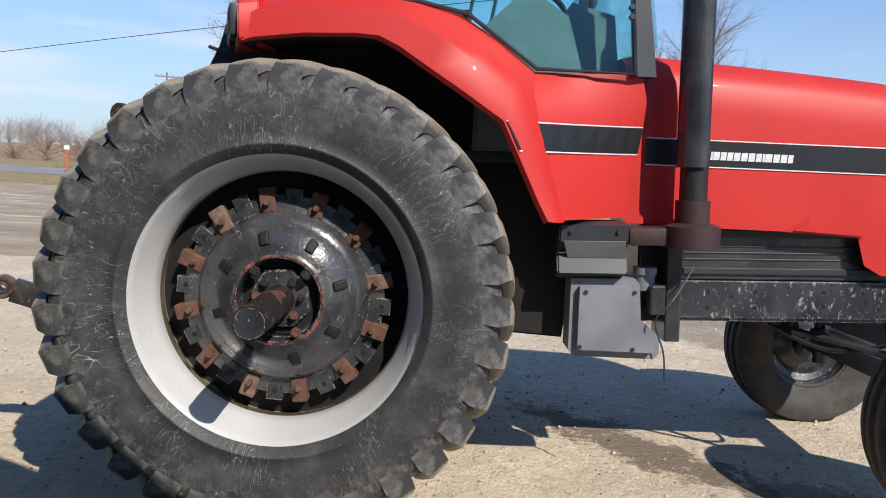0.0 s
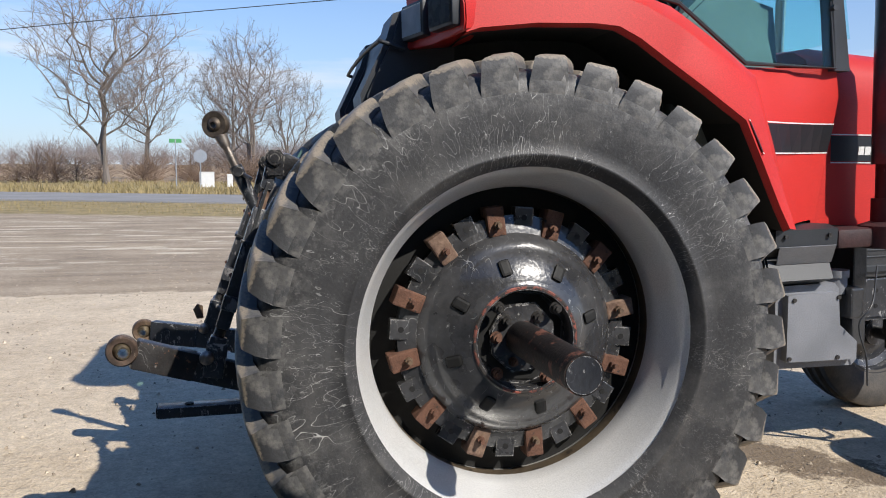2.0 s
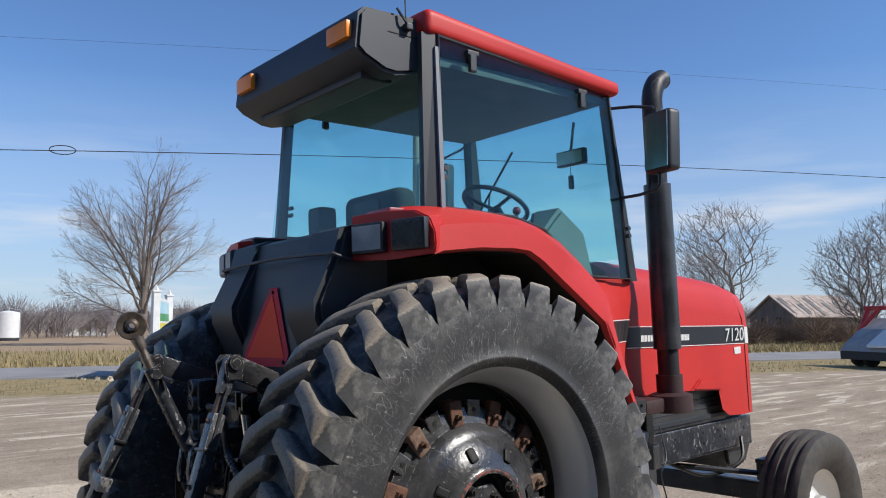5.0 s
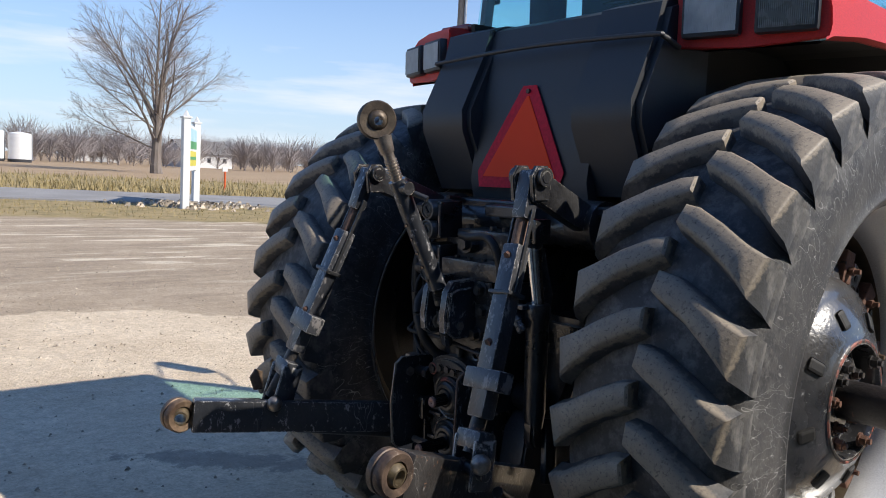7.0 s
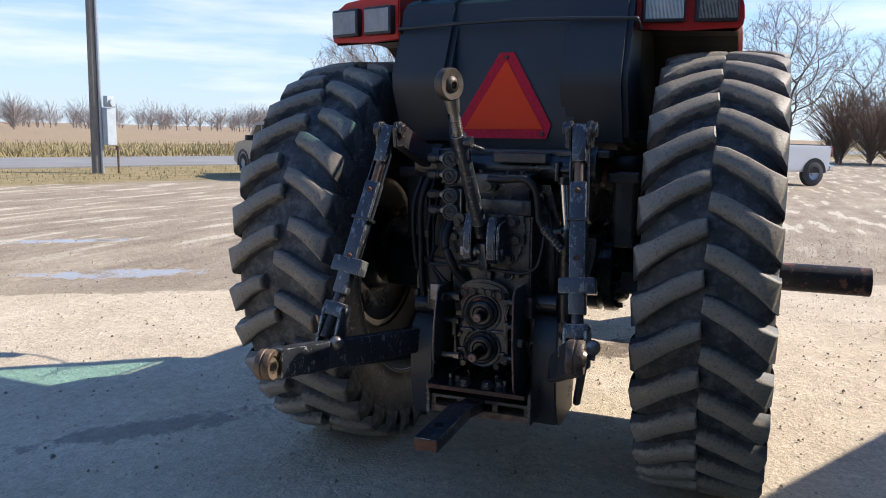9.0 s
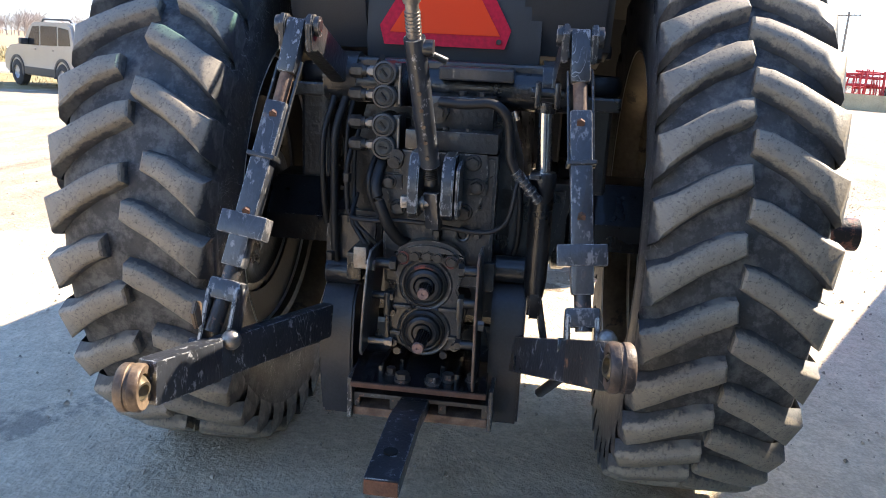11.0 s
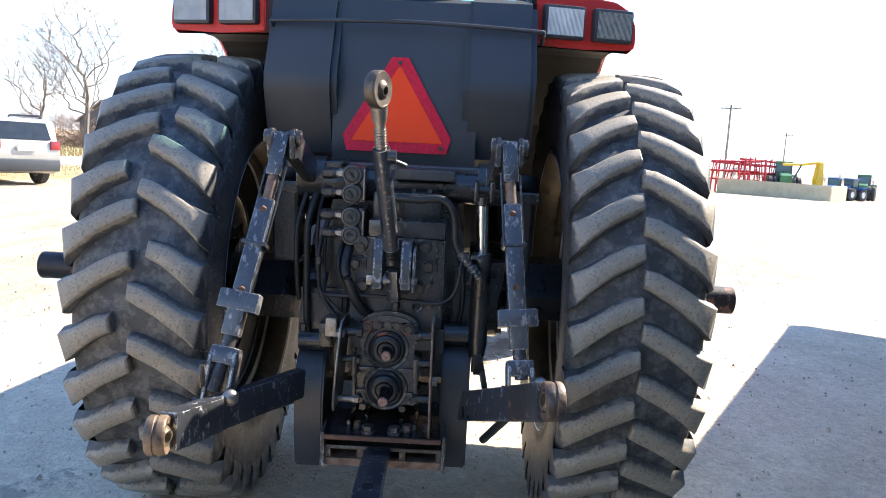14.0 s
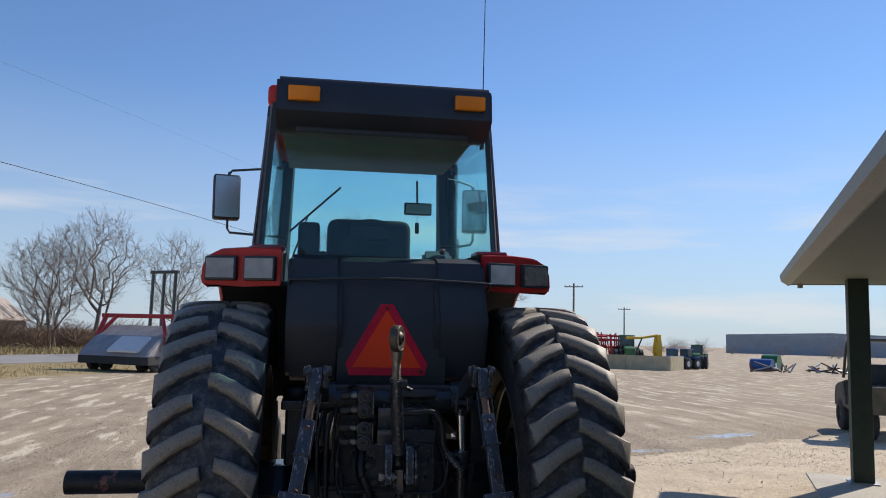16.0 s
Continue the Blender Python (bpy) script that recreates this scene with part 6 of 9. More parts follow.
for side in (-1, 1):
    top, foot, ball = TOPS[side], FEET[side], BALLS[side]
    hub = Vector((-0.46, side * 0.325, 1.375))
    bm = B()
    bar(bm, hub, top + Vector((0.02, -side * 0.02, 0)), 0.05, 0.085, 0.012)
    rod(bm, hub + Vector((0, -0.05, 0)), hub + Vector((0, 0.05, 0)), 0.075, n=20)
    arm = part("lift_arm", bm, CAST, tractor, "black cast lift arm", smooth=40)
    bm = B()
    for q in (-0.036, 0.036):
        t = bmesh.new()
        prism(t, [(-0.03, -0.05), (0.03, -0.05), (0.038, 0.02), (0.02, 0.045), (-0.02, 0.045), (-0.038, 0.02)], q - 0.009, q + 0.009, "y", 0.004)
        me = bpy.data.meshes.new("t")
        t.to_mesh(me)
        t.free()
        me.transform(Matrix.Translation(top))
        bm.from_mesh(me)
    rod(bm, top + Vector((0, -0.06, 0.015)), top + Vector((0, 0.06, 0.015)), 0.016, n=12)
    rod(bm, top + Vector((0, -0.058, 0.015)), top + Vector((0, -0.046, 0.015)), 0.026, n=14)
    rod(bm, top + Vector((0, 0.046, 0.015)), top + Vector((0, 0.058, 0.015)), 0.026, n=14)
    part("clevis", bm, CAST, arm, smooth=40)
    # lift link in sections
    d = foot - top
    tab = 0.632 if side > 0 else 0.715
    bm = B()
    bar(bm, top + Vector((0, 0, 0.03)), top + d * 0.14, 0.05, 0.045, 0.01)
    link = part("lift_link", bm, SCRATCHED, tractor, "worn black lift link with a cross tab", smooth=40)
    bm = B()
    rod(bm, top + d * 0.12, top + d * 0.26, 0.018, n=14)
    part("screw", bm, RUST_PALE, link, smooth=40)
    bm = B()
    bar(bm, top + d * 0.235, top + d * (tab + 0.13), 0.056, 0.05, 0.008)
    part("link_body", bm, LINK_BLACK, link, smooth=40)
    for u in (0.26, 0.57):
        bm = B()
        c = top + d * u + Vector((-0.024, 0, -0.004))
        rod(bm, c, c + Vector((-0.010, 0, -0.004)), 0.011, n=6)
        part("link_bolt", bm, RUST, link)
    bm = B()
    for q in (-0.031, 0.031):
        bar(bm, top + d * 0.10 + Vector((0, q, 0)), top + d * 0.42 + Vector((0, q, 0)), 0.006, 0.012, 0.002)
    bar(bm, top + d * 0.405, top + d * 0.42, 0.075, 0.064, 0.003)
    part("lock_strap", bm, BLACK, link)
    bm = B()
    bar(bm, top + d * (tab - 0.036), top + d * (tab + 0.036), 0.124, 0.055, 0.006)
    part("cross_tab", bm, LINK_BLACK, link, smooth=40)
    bm = B()
    rod(bm, top + d * (tab + 0.10), foot + Vector((0, 0, 0.03)), 0.021, n=16)
    part("lower_rod", bm, RUSTY_BLACK, link, smooth=40)
    bm = B()
    bar(bm, top + d * (tab + 0.17), top + d * (tab + 0.235), 0.085, 0.062, 0.010)
    for q in (-0.036, 0.036):
        bar(bm, top + d * (tab + 0.19) + Vector((0, q, 0)), foot + Vector((0, q, -0.06)), 0.015, 0.075, 0.01)
    rod(bm, foot + Vector((0, -0.06, -0.01)), foot + Vector((0, 0.06, -0.01)), 0.018, n=14)
    part("fork", bm, LINK_BLACK, link, smooth=40)
    bm = B()
    bmesh.ops.create_uvsphere(bm, u_segments=14, v_segments=10, radius=0.026, matrix=Matrix.Translation(foot + Vector((-0.015, -0.055, 0.02))))
    part("pin_knob", bm, STEEL, link, smooth=60)
    # lower link
    root = Vector((-0.15, 0.162, 0.592)) if side > 0 else Vector((-0.60, -0.243, 0.575))
    ahead = (ball - root).normalized()
    near = ball - ahead * 0.24
    bm = B()
    bar(bm, root, near, 0.045, 0.105, 0.012)
    lower = part("lower_link", bm, SCRATCHED, tractor, "heavy black lower hitch arm", smooth=40)
    bm = B()
    bar(bm, near - ahead * 0.02, ball - ahead * 0.040, 0.056, 0.104, 0.008)
    part("hook_block", bm, RUSTY_BLACK if side < 0 else SCRATCHED, lower, "worn rusty link end", smooth=40)
    bm = B()
    lathe(bm, [(0.031, -0.024), (0.048, -0.026), (0.053, -0.020), (0.053, -0.005), (0.050, -0.003), (0.050, 0.003), (0.053, 0.005), (0.053, 0.020), (0.048, 0.026), (0.031, 0.024), (0.031, -0.024)], 0, 36)
    bm.transform(Matrix.Translation(ball) @ pose(0, 0, 0, 0, 0, 8 if side > 0 else 6))
    part("ball_eye", bm, TAN_STEEL if side > 0 else EYE_RUST, lower, "worn tan steel ball eye", smooth=40)
    bm = B()
    lathe(bm, [(0.0175, -0.029), (0.023, -0.029), (0.031, -0.013), (0.033, 0.0), (0.031, 0.013), (0.023, 0.029), (0.0175, 0.029), (0.0175, -0.029)], 0, 28)
    bm.transform(Matrix.Translation(ball) @ pose(0, 0, 0, 10, 0, side * -14))
    part("ball", bm, BRASS, lower, smooth=50)
    bm = B()
    tube(bm, [root + Vector((0.0, side * 0.10, -0.12)), foot + Vector((0.10, side * 0.0, -0.10))], 0.016, 8)
    part("sway_link", bm, BLACK, lower, smooth=50)
bm = B()
prism(bm, [(-1.12, 0.79), (-1.15, 0.79), (-1.165, 0.835), (-1.145, 0.862), (-1.12, 0.85)], 0.505, 0.517, "y", 0.003)
part("latch", bm, TAN_STEEL, lower, "tan latch lever")

# lift cylinder beside the right link
bm = B()
lathe(bm, [(0.0, 0.0), (0.026, 0.0), (0.033, 0.05), (0.034, 0.32), (0.037, 0.325), (0.037, 0.36), (0.033, 0.368), (0.016, 0.369), (0.0, 0.369)], 0, 28)
bm.transform(Matrix.Translation((-0.66, -0.300, 0.785)) @ Matrix.Rotation(math.pi / 2, 4, "X"))
cyl = part("lift_cylinder", bm, CAST_DARK, tractor, "black hydraulic lift cylinder", smooth=40)
bm = B()
rod(bm, (-0.66, -0.300, 1.15), (-0.68, -0.291, 1.325), 0.0205, n=24)
part("piston_rod", bm, CHROME, cyl, "bright chromed rod", smooth=40)
bm = B()
for q in (-0.026, 0.026):
    box(bm, (-0.71, -0.294 + q - 0.008, 1.33), (-0.645, -0.294 + q + 0.008, 1.40), 0.006)
rod(bm, (-0.68, -0.291, 1.318), (-0.68, -0.293, 1.345), 0.028, n=16)
rod(bm, (-0.678, -0.338, 1.37), (-0.678, -0.250, 1.37), 0.014, n=12)
part("rod_end", bm, CAST_DARK, cyl, smooth=40)
bm = B()
prism(bm, [(-0.645, 0.80), (-0.69, 0.80), (-0.692, 0.75), (-0.675, 0.722), (-0.655, 0.722), (-0.64, 0.75)], -0.322, -0.282, "y", 0.008)
part("cylinder_foot", bm, CAST_DARK, cyl, smooth=40)
bm = B()
bar(bm, (-0.60, -0.305, 0.80), (-0.64, -0.345, 0.62), 0.022, 0.05, 0.005)
part("stay_bar", bm, CAST_DARK, tractor)

# hydraulic outlets, two to a block, with their nuts and pipes
OUTLETS = ((0.149, 1.402), (0.150, 1.339), (0.150, 1.261), (0.148, 1.199))
for (ya, za), (yb, zb) in (OUTLETS[:2], OUTLETS[2:]):
    bm = B()
    box(bm, (-0.68, 0.122, zb - 0.022), (-0.58, 0.178, za + 0.022), 0.012)
    box(bm, (-0.692, 0.106, zb - 0.028), (-0.60, 0.126, za + 0.028), 0.003)
    block = part("coupler_block", bm, CAST_DARK, tractor, "black casting with two hydraulic outlets", smooth=40)
    bm = B()
    box(bm, (-0.697, 0.108, zb - 0.020), (-0.690, 0.1135, za + 0.020), 0.001)
    part("block_edge", bm, STEEL, block, "bright worn edge")
    for y, z in ((ya, za), (yb, zb)):
        bm = B()
        lathe(bm, [(0.0, -0.10), (0.033, -0.10), (0.034, -0.006), (0.0315, 0.0), (0.0265, 0.001), (0.025, -0.006), (0.0, -0.006)], 0, 32)
        bm.transform(Matrix.Translation((-0.715, y, z)) @ Matrix.Rotation(math.pi / 2, 4, "Z"))
        outlet = part("hydraulic_outlet", bm, OUTLET_GREY, block, "grey-black capped hydraulic outlet", smooth=40)
        bm = B()
        lathe(bm, [(0.0, 0.002), (0.012, 0.0025), (0.015, 0.005), (0.019, 0.0045), (0.021, 0.002), (0.0245, 0.001), (0.0245, -0.006)], 0, 28)
        bm.transform(Matrix.Translation((-0.711, y, z)) @ Matrix.Rotation(math.pi / 2, 4, "Z"))
        cap = part("dust_cap", bm, DUSTCAP, outlet, "grey rubber dust cap", smooth=50)
        bm = B()
        lean = 0.9 if z > 1.23 else 0.1
        box(bm, (-0.002, -0.012, -0.003), (0.004, 0.012, 0.003), 0.0015)
        bm.transform(Matrix.Translation((-0.7155, y + 0.001, z)) @ Matrix.Rotation(lean, 4, "X"))
        part("cap_slot", bm, DEEP, cap)
        # side fitting: stub, collar and hexagon nut
        bm = B()
        rod(bm, (-0.665, y + 0.025, z), (-0.665, y + 0.062, z), 0.0115, n=14)
        rod(bm, (-0.665, y + 0.038, z), (-0.665, y + 0.052, z), 0.0165, n=6)
        part("stub", bm, STEEL, outlet, "bare steel stub", smooth=30)
        bm = B()
        rod(bm, (-0.665, y + 0.060, z), (-0.665, y + 0.072, z), 0.0165, n=16)
        rod(bm, (-0.665, y + 0.072, z), (-0.665, y + 0.102, z), 0.0205, 0.0195, n=6)
        rod(bm, (-0.665, y + 0.102, z), (-0.665, y + 0.108, z), 0.015, n=16)
        part("hex_nut", bm, BOLT, outlet, smooth=30)
bm = B()
rod(bm, (-0.70, 0.109, 1.178), (-0.718, 0.109, 1.178), 0.020, n=18)
part("round_plug", bm, CAST, tractor, smooth=40)
for pts, r, mat in (
        # hose from the valve to the cylinder
        ([(-0.70, -0.005, 1.332), (-0.725, -0.078, 1.331), (-0.73, -0.151, 1.337), (-0.73, -0.190, 1.305), (-0.72, -0.203, 1.245), (-0.72, -0.206, 1.195), (-0.72, -0.225, 1.155)], 0.0135, HOSE),
        # two hoses down from the lower outlet
        ([(-0.66, 0.147, 1.185), (-0.72, 0.160, 1.12), (-0.74, 0.157, 1.075), (-0.745, 0.132, 1.01), (-0.73, 0.112, 0.965), (-0.71, 0.092, 0.936), (-0.69, 0.075, 0.925)], 0.0165, HOSE),
        ([(-0.64, 0.175, 1.185), (-0.70, 0.187, 1.12), (-0.71, 0.184, 1.07), (-0.70, 0.165, 1.02), (-0.69, 0.14, 0.995)], 0.0085, HOSE),
        # thin pipe across the cover
        ([(-0.64, 0.236, 1.05), (-0.70, 0.236, 1.005), (-0.72, 0.225, 0.993), (-0.73, 0.134, 0.994), (-0.73, 0.10, 0.998), (-0.73, 0.017, 0.996), (-0.73, -0.10, 0.983), (-0.73, -0.165, 0.985), (-0.73, -0.207, 1.015), (-0.73, -0.224, 1.075), (-0.72, -0.232, 1.127), (-0.70, -0.271, 1.145)], 0.0065, HOSE),
        # steel pipes down the housing's side
        ([(-0.62, 0.250, 1.20), (-0.66, 0.262, 1.14), (-0.66, 0.262, 1.03), (-0.67, 0.245, 0.975), (-0.70, 0.20, 0.92), (-0.70, 0.175, 0.89)], 0.008, HOSE),
        ([(-0.60, 0.238, 1.255), (-0.64, 0.246, 1.18), (-0.65, 0.244, 1.06), (-0.69, 0.232, 0.985), (-0.71, 0.19, 0.945), (-0.70, 0.155, 0.91)], 0.006, HOSE),
        ([(-0.58, 0.29, 1.32), (-0.62, 0.310, 1.22), (-0.62, 0.312, 1.05), (-0.62, 0.308, 0.88), (-0.60, 0.300, 0.80)], 0.0125, HOSE),
        ([(-0.56, 0.33, 1.32), (-0.60, 0.352, 1.20), (-0.60, 0.350, 1.03), (-0.58, 0.345, 0.94)], 0.0095, HOSE),
        ([(-0.55, 0.27, 1.34), (-0.60, 0.278, 1.24), (-0.61, 0.280, 1.12), (-0.61, 0.276, 1.02)], 0.007, HOSE),
        ([(-0.42, 0.26, 1.39), (-0.52, 0.20, 1.43), (-0.60, 0.18, 1.44)], 0.008, HOSE),
        ([(-0.55, -0.20, 1.20), (-0.60, -0.235, 1.08), (-0.60, -0.24, 0.95), (-0.58, -0.225, 0.86)], 0.009, HOSE),
        # loose wire by the right guard
        ([(-0.68, -0.158, 0.70), (-0.70, -0.172, 0.66), (-0.70, -0.180, 0.63), (-0.70, -0.168, 0.615), (-0.68, -0.165, 0.60)], 0.0025, HOSE)):
    bm = B()
    tube(bm, smooth_line(pts, 6), r, 10)
    part("hose", bm, mat, tractor, smooth=60)
# crimped fitting at the cylinder's hose
bm = B()
f0, f1 = Vector((-0.72, -0.223, 1.158)), Vector((-0.712, -0.292, 1.078))
prof = []
for k, r in enumerate((0.0155, 0.017, 0.0155, 0.0135, 0.0175, 0.0135, 0.0155)):
    prof += [(r, 0.0155 * k), (r, 0.0155 * k + 0.012), (0.0115, 0.0155 * k + 0.0125), (0.0115, 0.0155 * k + 0.015)]
lathe(bm, [(0.0, 0.0)] + prof + [(0.0, 0.106)], 0, 14)
bm.transform(Matrix.Translation(f0) @ (f1 - f0).to_track_quat("Y", "Z").to_matrix().to_4x4())
part("hose_fitting", bm, SCRATCHED, tractor, "chipped crimped hose fitting", smooth=40)
bm = B()
box(bm, (-0.715, -0.292, 1.138), (-0.69, -0.262, 1.152), 0.003)
part("pipe_clip", bm, SCRATCHED, tractor)
for y, z in ((0.262, 1.10), (0.246, 0.98), (0.310, 0.86)):
    bm = B()
    rod(bm, (-0.665, y, z - 0.012), (-0.665, y, z + 0.012), 0.0135, n=6)
    part("pipe_nut", bm, BOLT, tractor)
# black casting under the pipes, with a bare steel bolt block at its foot
bm = B()
prism(bm, [(0.17, 0.985), (0.335, 0.985), (0.345, 0.90), (0.345, 0.80), (0.18, 0.80)], -0.60, -0.42, "x", 0.015)
part("side_casting", bm, CAST, tractor, smooth=40)
bm = B()
prism(bm, [(-0.16, 0.77), (-0.27, 0.78), (-0.325, 0.84), (-0.365, 0.94), (-0.385, 1.03), (-0.39, 1.10), (-0.16, 1.10)], -0.56, -0.42, "x", 0.02)
part("side_casting", bm, CAST_DARK, tractor, smooth=40)

# power take-off case with its two stubs and side guards
bm = B()
prism(bm, [(0.095, 0.915), (-0.086, 0.915), (-0.100, 0.87), (-0.082, 0.80), (-0.108, 0.74), (-0.095, 0.66), (-0.075, 0.615), (-0.02, 0.598), (0.045, 0.598), (0.098, 0.625), (0.118, 0.70), (0.122, 0.74), (0.098, 0.80), (0.112, 0.87)], -0.715, -0.50, "x", 0.006)
pto = part("shaft_case", bm, CAST, tractor, "oily black power take-off case", smooth=40)
bm = B()
arc = [(0.104, 0.90)] + [(0.004 + 0.098 * math.cos(a), 0.895 + 0.05 * math.sin(a)) for a in [math.pi * k / 12 for k in range(1, 12)]] + [(-0.096, 0.90)]
prism(bm, arc, -0.735, -0.60, "x", 0.012)
part("case_dome", bm, CAST, pto, smooth=40)
bm = B()
rod(bm, (-0.70, -0.012, 0.94), (-0.70, -0.012, 0.962), 0.011, n=10)
rod(bm, (-0.70, -0.012, 0.955), (-0.70, -0.012, 0.972), 0.0145, n=6)
part("breather", bm, BOLT, pto, smooth=30)
# cast webs round the two seals
for z in (0.812, 0.670):
    bm = B()
    lathe(bm, [(0.067, -0.03), (0.070, 0.002), (0.075, 0.004), (0.080, 0.0), (0.083, -0.03)], 0, 40)
    bm.transform(Matrix.Translation((-0.715, 0.012, z)) @ Matrix.Rotation(math.pi / 2, 4, "Z"))
    part("seal_collar", bm, CAST, pto, smooth=40)
for y0, y1, z in ((-0.085, -0.03, 0.734), (0.05, 0.105, 0.734), (-0.100, -0.060, 0.648), (0.080, 0.118, 0.652)):
    bm = B()
    box(bm, (-0.728, y0, z), (-0.70, y1, z + 0.013), 0.004)
    part("case_web", bm, CAST, pto, smooth=40)
for z, y, x_tip in ((0.812, 0.012, -0.800), (0.670, 0.013, -0.850)):
    bm = B()
    lathe(bm, [(0.016, 0.024), (0.026, 0.024), (0.029, 0.016), (0.032, 0.021), (0.041, 0.021), (0.049, 0.016), (0.053, 0.007), (0.057, 0.009), (0.064, 0.003), (0.066, -0.03)], 0, 44)
    bm.transform(Matrix.Translation((-0.722, y, z)) @ Matrix.Rotation(math.pi / 2, 4, "Z"))
    seal = part("shaft_seal", bm, SEAL_BLACK, pto, "domed black shaft seal", smooth=32)
    bm = B()
    teeth = [(0.0185 if k % 4 < 2 else 0.0150, 2 * math.pi * k / 60) for k in range(60)]
    prism(bm, [(y - 0.006 + r * math.cos(a), z - 0.003 + r * math.sin(a)) for r, a in teeth], x_tip + 0.004, -0.70, "x")
    part("splined_shaft", bm, SHAFT_DARK, seal, "dark splined stub shaft", smooth=30)
    bm = B()
    lathe(bm, [(0.0, -0.001), (0.0035, -0.001), (0.005, 0.0025), (0.0145, 0.0035), (0.0165, 0.0), (0.0175, -0.004)], 0, 24)
    bm.transform(Matrix.Translation((x_tip + 0.002, y - 0.006, z - 0.003)) @ Matrix.Rotation(math.pi / 2, 4, "Z"))
    part("shaft_face", bm, PINK_RUST, seal, "bare reddish shaft end", smooth=30)
bm = B()
lathe(bm, [(0.0525, 0.010), (0.057, 0.0115), (0.0625, 0.0065)], 0, 16, start=0.95, end=2.15)
bm.transform(Matrix.Translation((-0.7225, 0.012, 0.812)) @ Matrix.Rotation(math.pi / 2, 4, "Z"))
part("paint_scuff", bm, ORANGE_SCUFF, pto, "orange paint rubbed on the seal's rim", smooth=40)
for y, z in ((0.079, 0.892), (0.044, 0.900), (0.008, 0.902), (-0.022, 0.899), (-0.062, 0.890)):
    bm = B()
    rod(bm, (-0.733, y, z), (-0.742, y, z), 0.0125, n=6)
    rod(bm, (-0.733, y, z), (-0.736, y, z), 0.0155, n=14)
    part("case_bolt", bm, BOLT, pto, smooth=30)
for y, z in ((0.100, 0.627), (-0.082, 0.627), (0.108, 0.72), (-0.094, 0.72), (0.088, 0.602), (-0.05, 0.601)):
    bm = B()
    rod(bm, (-0.713, y, z), (-0.728, y, z), 0.012, n=6)
    part("case_bolt", bm, CAST_DARK, pto)
for y, z in ((0.079, 0.892), (-0.062, 0.890)):
    bm = B()
    lathe(bm, [(0.0145, 0.0), (0.0175, 0.002), (0.0205, 0.0)], 0, 20)
    bm.transform(Matrix.Translation((-0.7365, y, z)) @ Matrix.Rotation(math.pi / 2, 4, "Z"))
    part("painted_ring", bm, ORANGE_SCUFF, pto, "orange scuffed ring")
# spacers from the case to the guards, and the forked brackets that hold them
for s, z, y0, y1, r in ((1, 0.872, 0.095, 0.165, 0.016), (1, 0.775, 0.10, 0.168, 0.012), (1, 0.632, 0.10, 0.190, 0.011), (-1, 0.868, -0.085, -0.150, 0.015), (-1, 0.772, -0.09, -0.148, 0.014), (-1, 0.645, -0.085, -0.146, 0.014)):
    bm = B()
    rod(bm, (-0.735, y0, z), (-0.735, y1, z), r, n=14)
    rod(bm, (-0.735, y0, z), (-0.735, y0 + (y1 - y0) * 0.25, z), r * 1.35, n=6)
    part("guard_stud", bm, CAST_DARK if z > 0.64 else STEEL, pto, smooth=40)
for y in (0.118, -0.094):
    bm = B()
    box(bm, (-0.752, y - 0.010, 0.715), (-0.70, y + 0.010, 0.790), 0.008)
    box(bm, (-0.738, y - 0.006, 0.630), (-0.715, y + 0.006, 0.720), 0.003)
    part("guard_bracket", bm, CAST_DARK, pto, smooth=40)
for y0, y1, low, high in ((0.156, 0.176, 0.615, 0.925), (-0.147, -0.149, 0.533, 0.937)):
    bm = B()
    ring = [(-0.60, high - 0.01, 0), (-0.80, high, 0), (-0.826, high - 0.02, 0), (-0.836, (low + high) / 2, 0.5), (-0.82, low + 0.02, 1), (-0.80, low, 1), (-0.62, low, 1)]
    slab(bm, [(x, y0 + (y1 - y0) * u - 0.003, z) for x, z, u in ring], 0.007, (0, 1, 0))
    bmesh.ops.recalc_face_normals(bm, faces=bm.faces)
    guard = part("shaft_guard", bm, SCRATCHED, tractor, "thin black side guard plate with a worn edge")
    bm = B()
    edge = [Vector((x - 0.0025, y0 + (y1 - y0) * u + 0.0005, z)) for x, z, u in ring[1:6]]
    tube(bm, edge, 0.0042, 6)
    part("worn_edge", bm, RUST_PALE if y0 < 0 else STEEL, guard, "bare rust-tinted plate edge", smooth=60)
    bm = B()
    zz = 0.872 if y0 > 0 else 0.720
    q = 0.02 if y0 > 0 else -0.02
    rod(bm, (-0.77, y0 - q * 0.3, zz), (-0.77, y0 + q, zz), 0.016, n=6)
    part("guard_bolt", bm, STEEL, guard, "bare steel bolt")
bm = B()
box(bm, (-0.74, 0.183, 0.850), (-0.66, 0.222, 0.915), 0.005)
part("bolt_block", bm, STEEL, tractor, "pale bare steel bolt block", smooth=40)
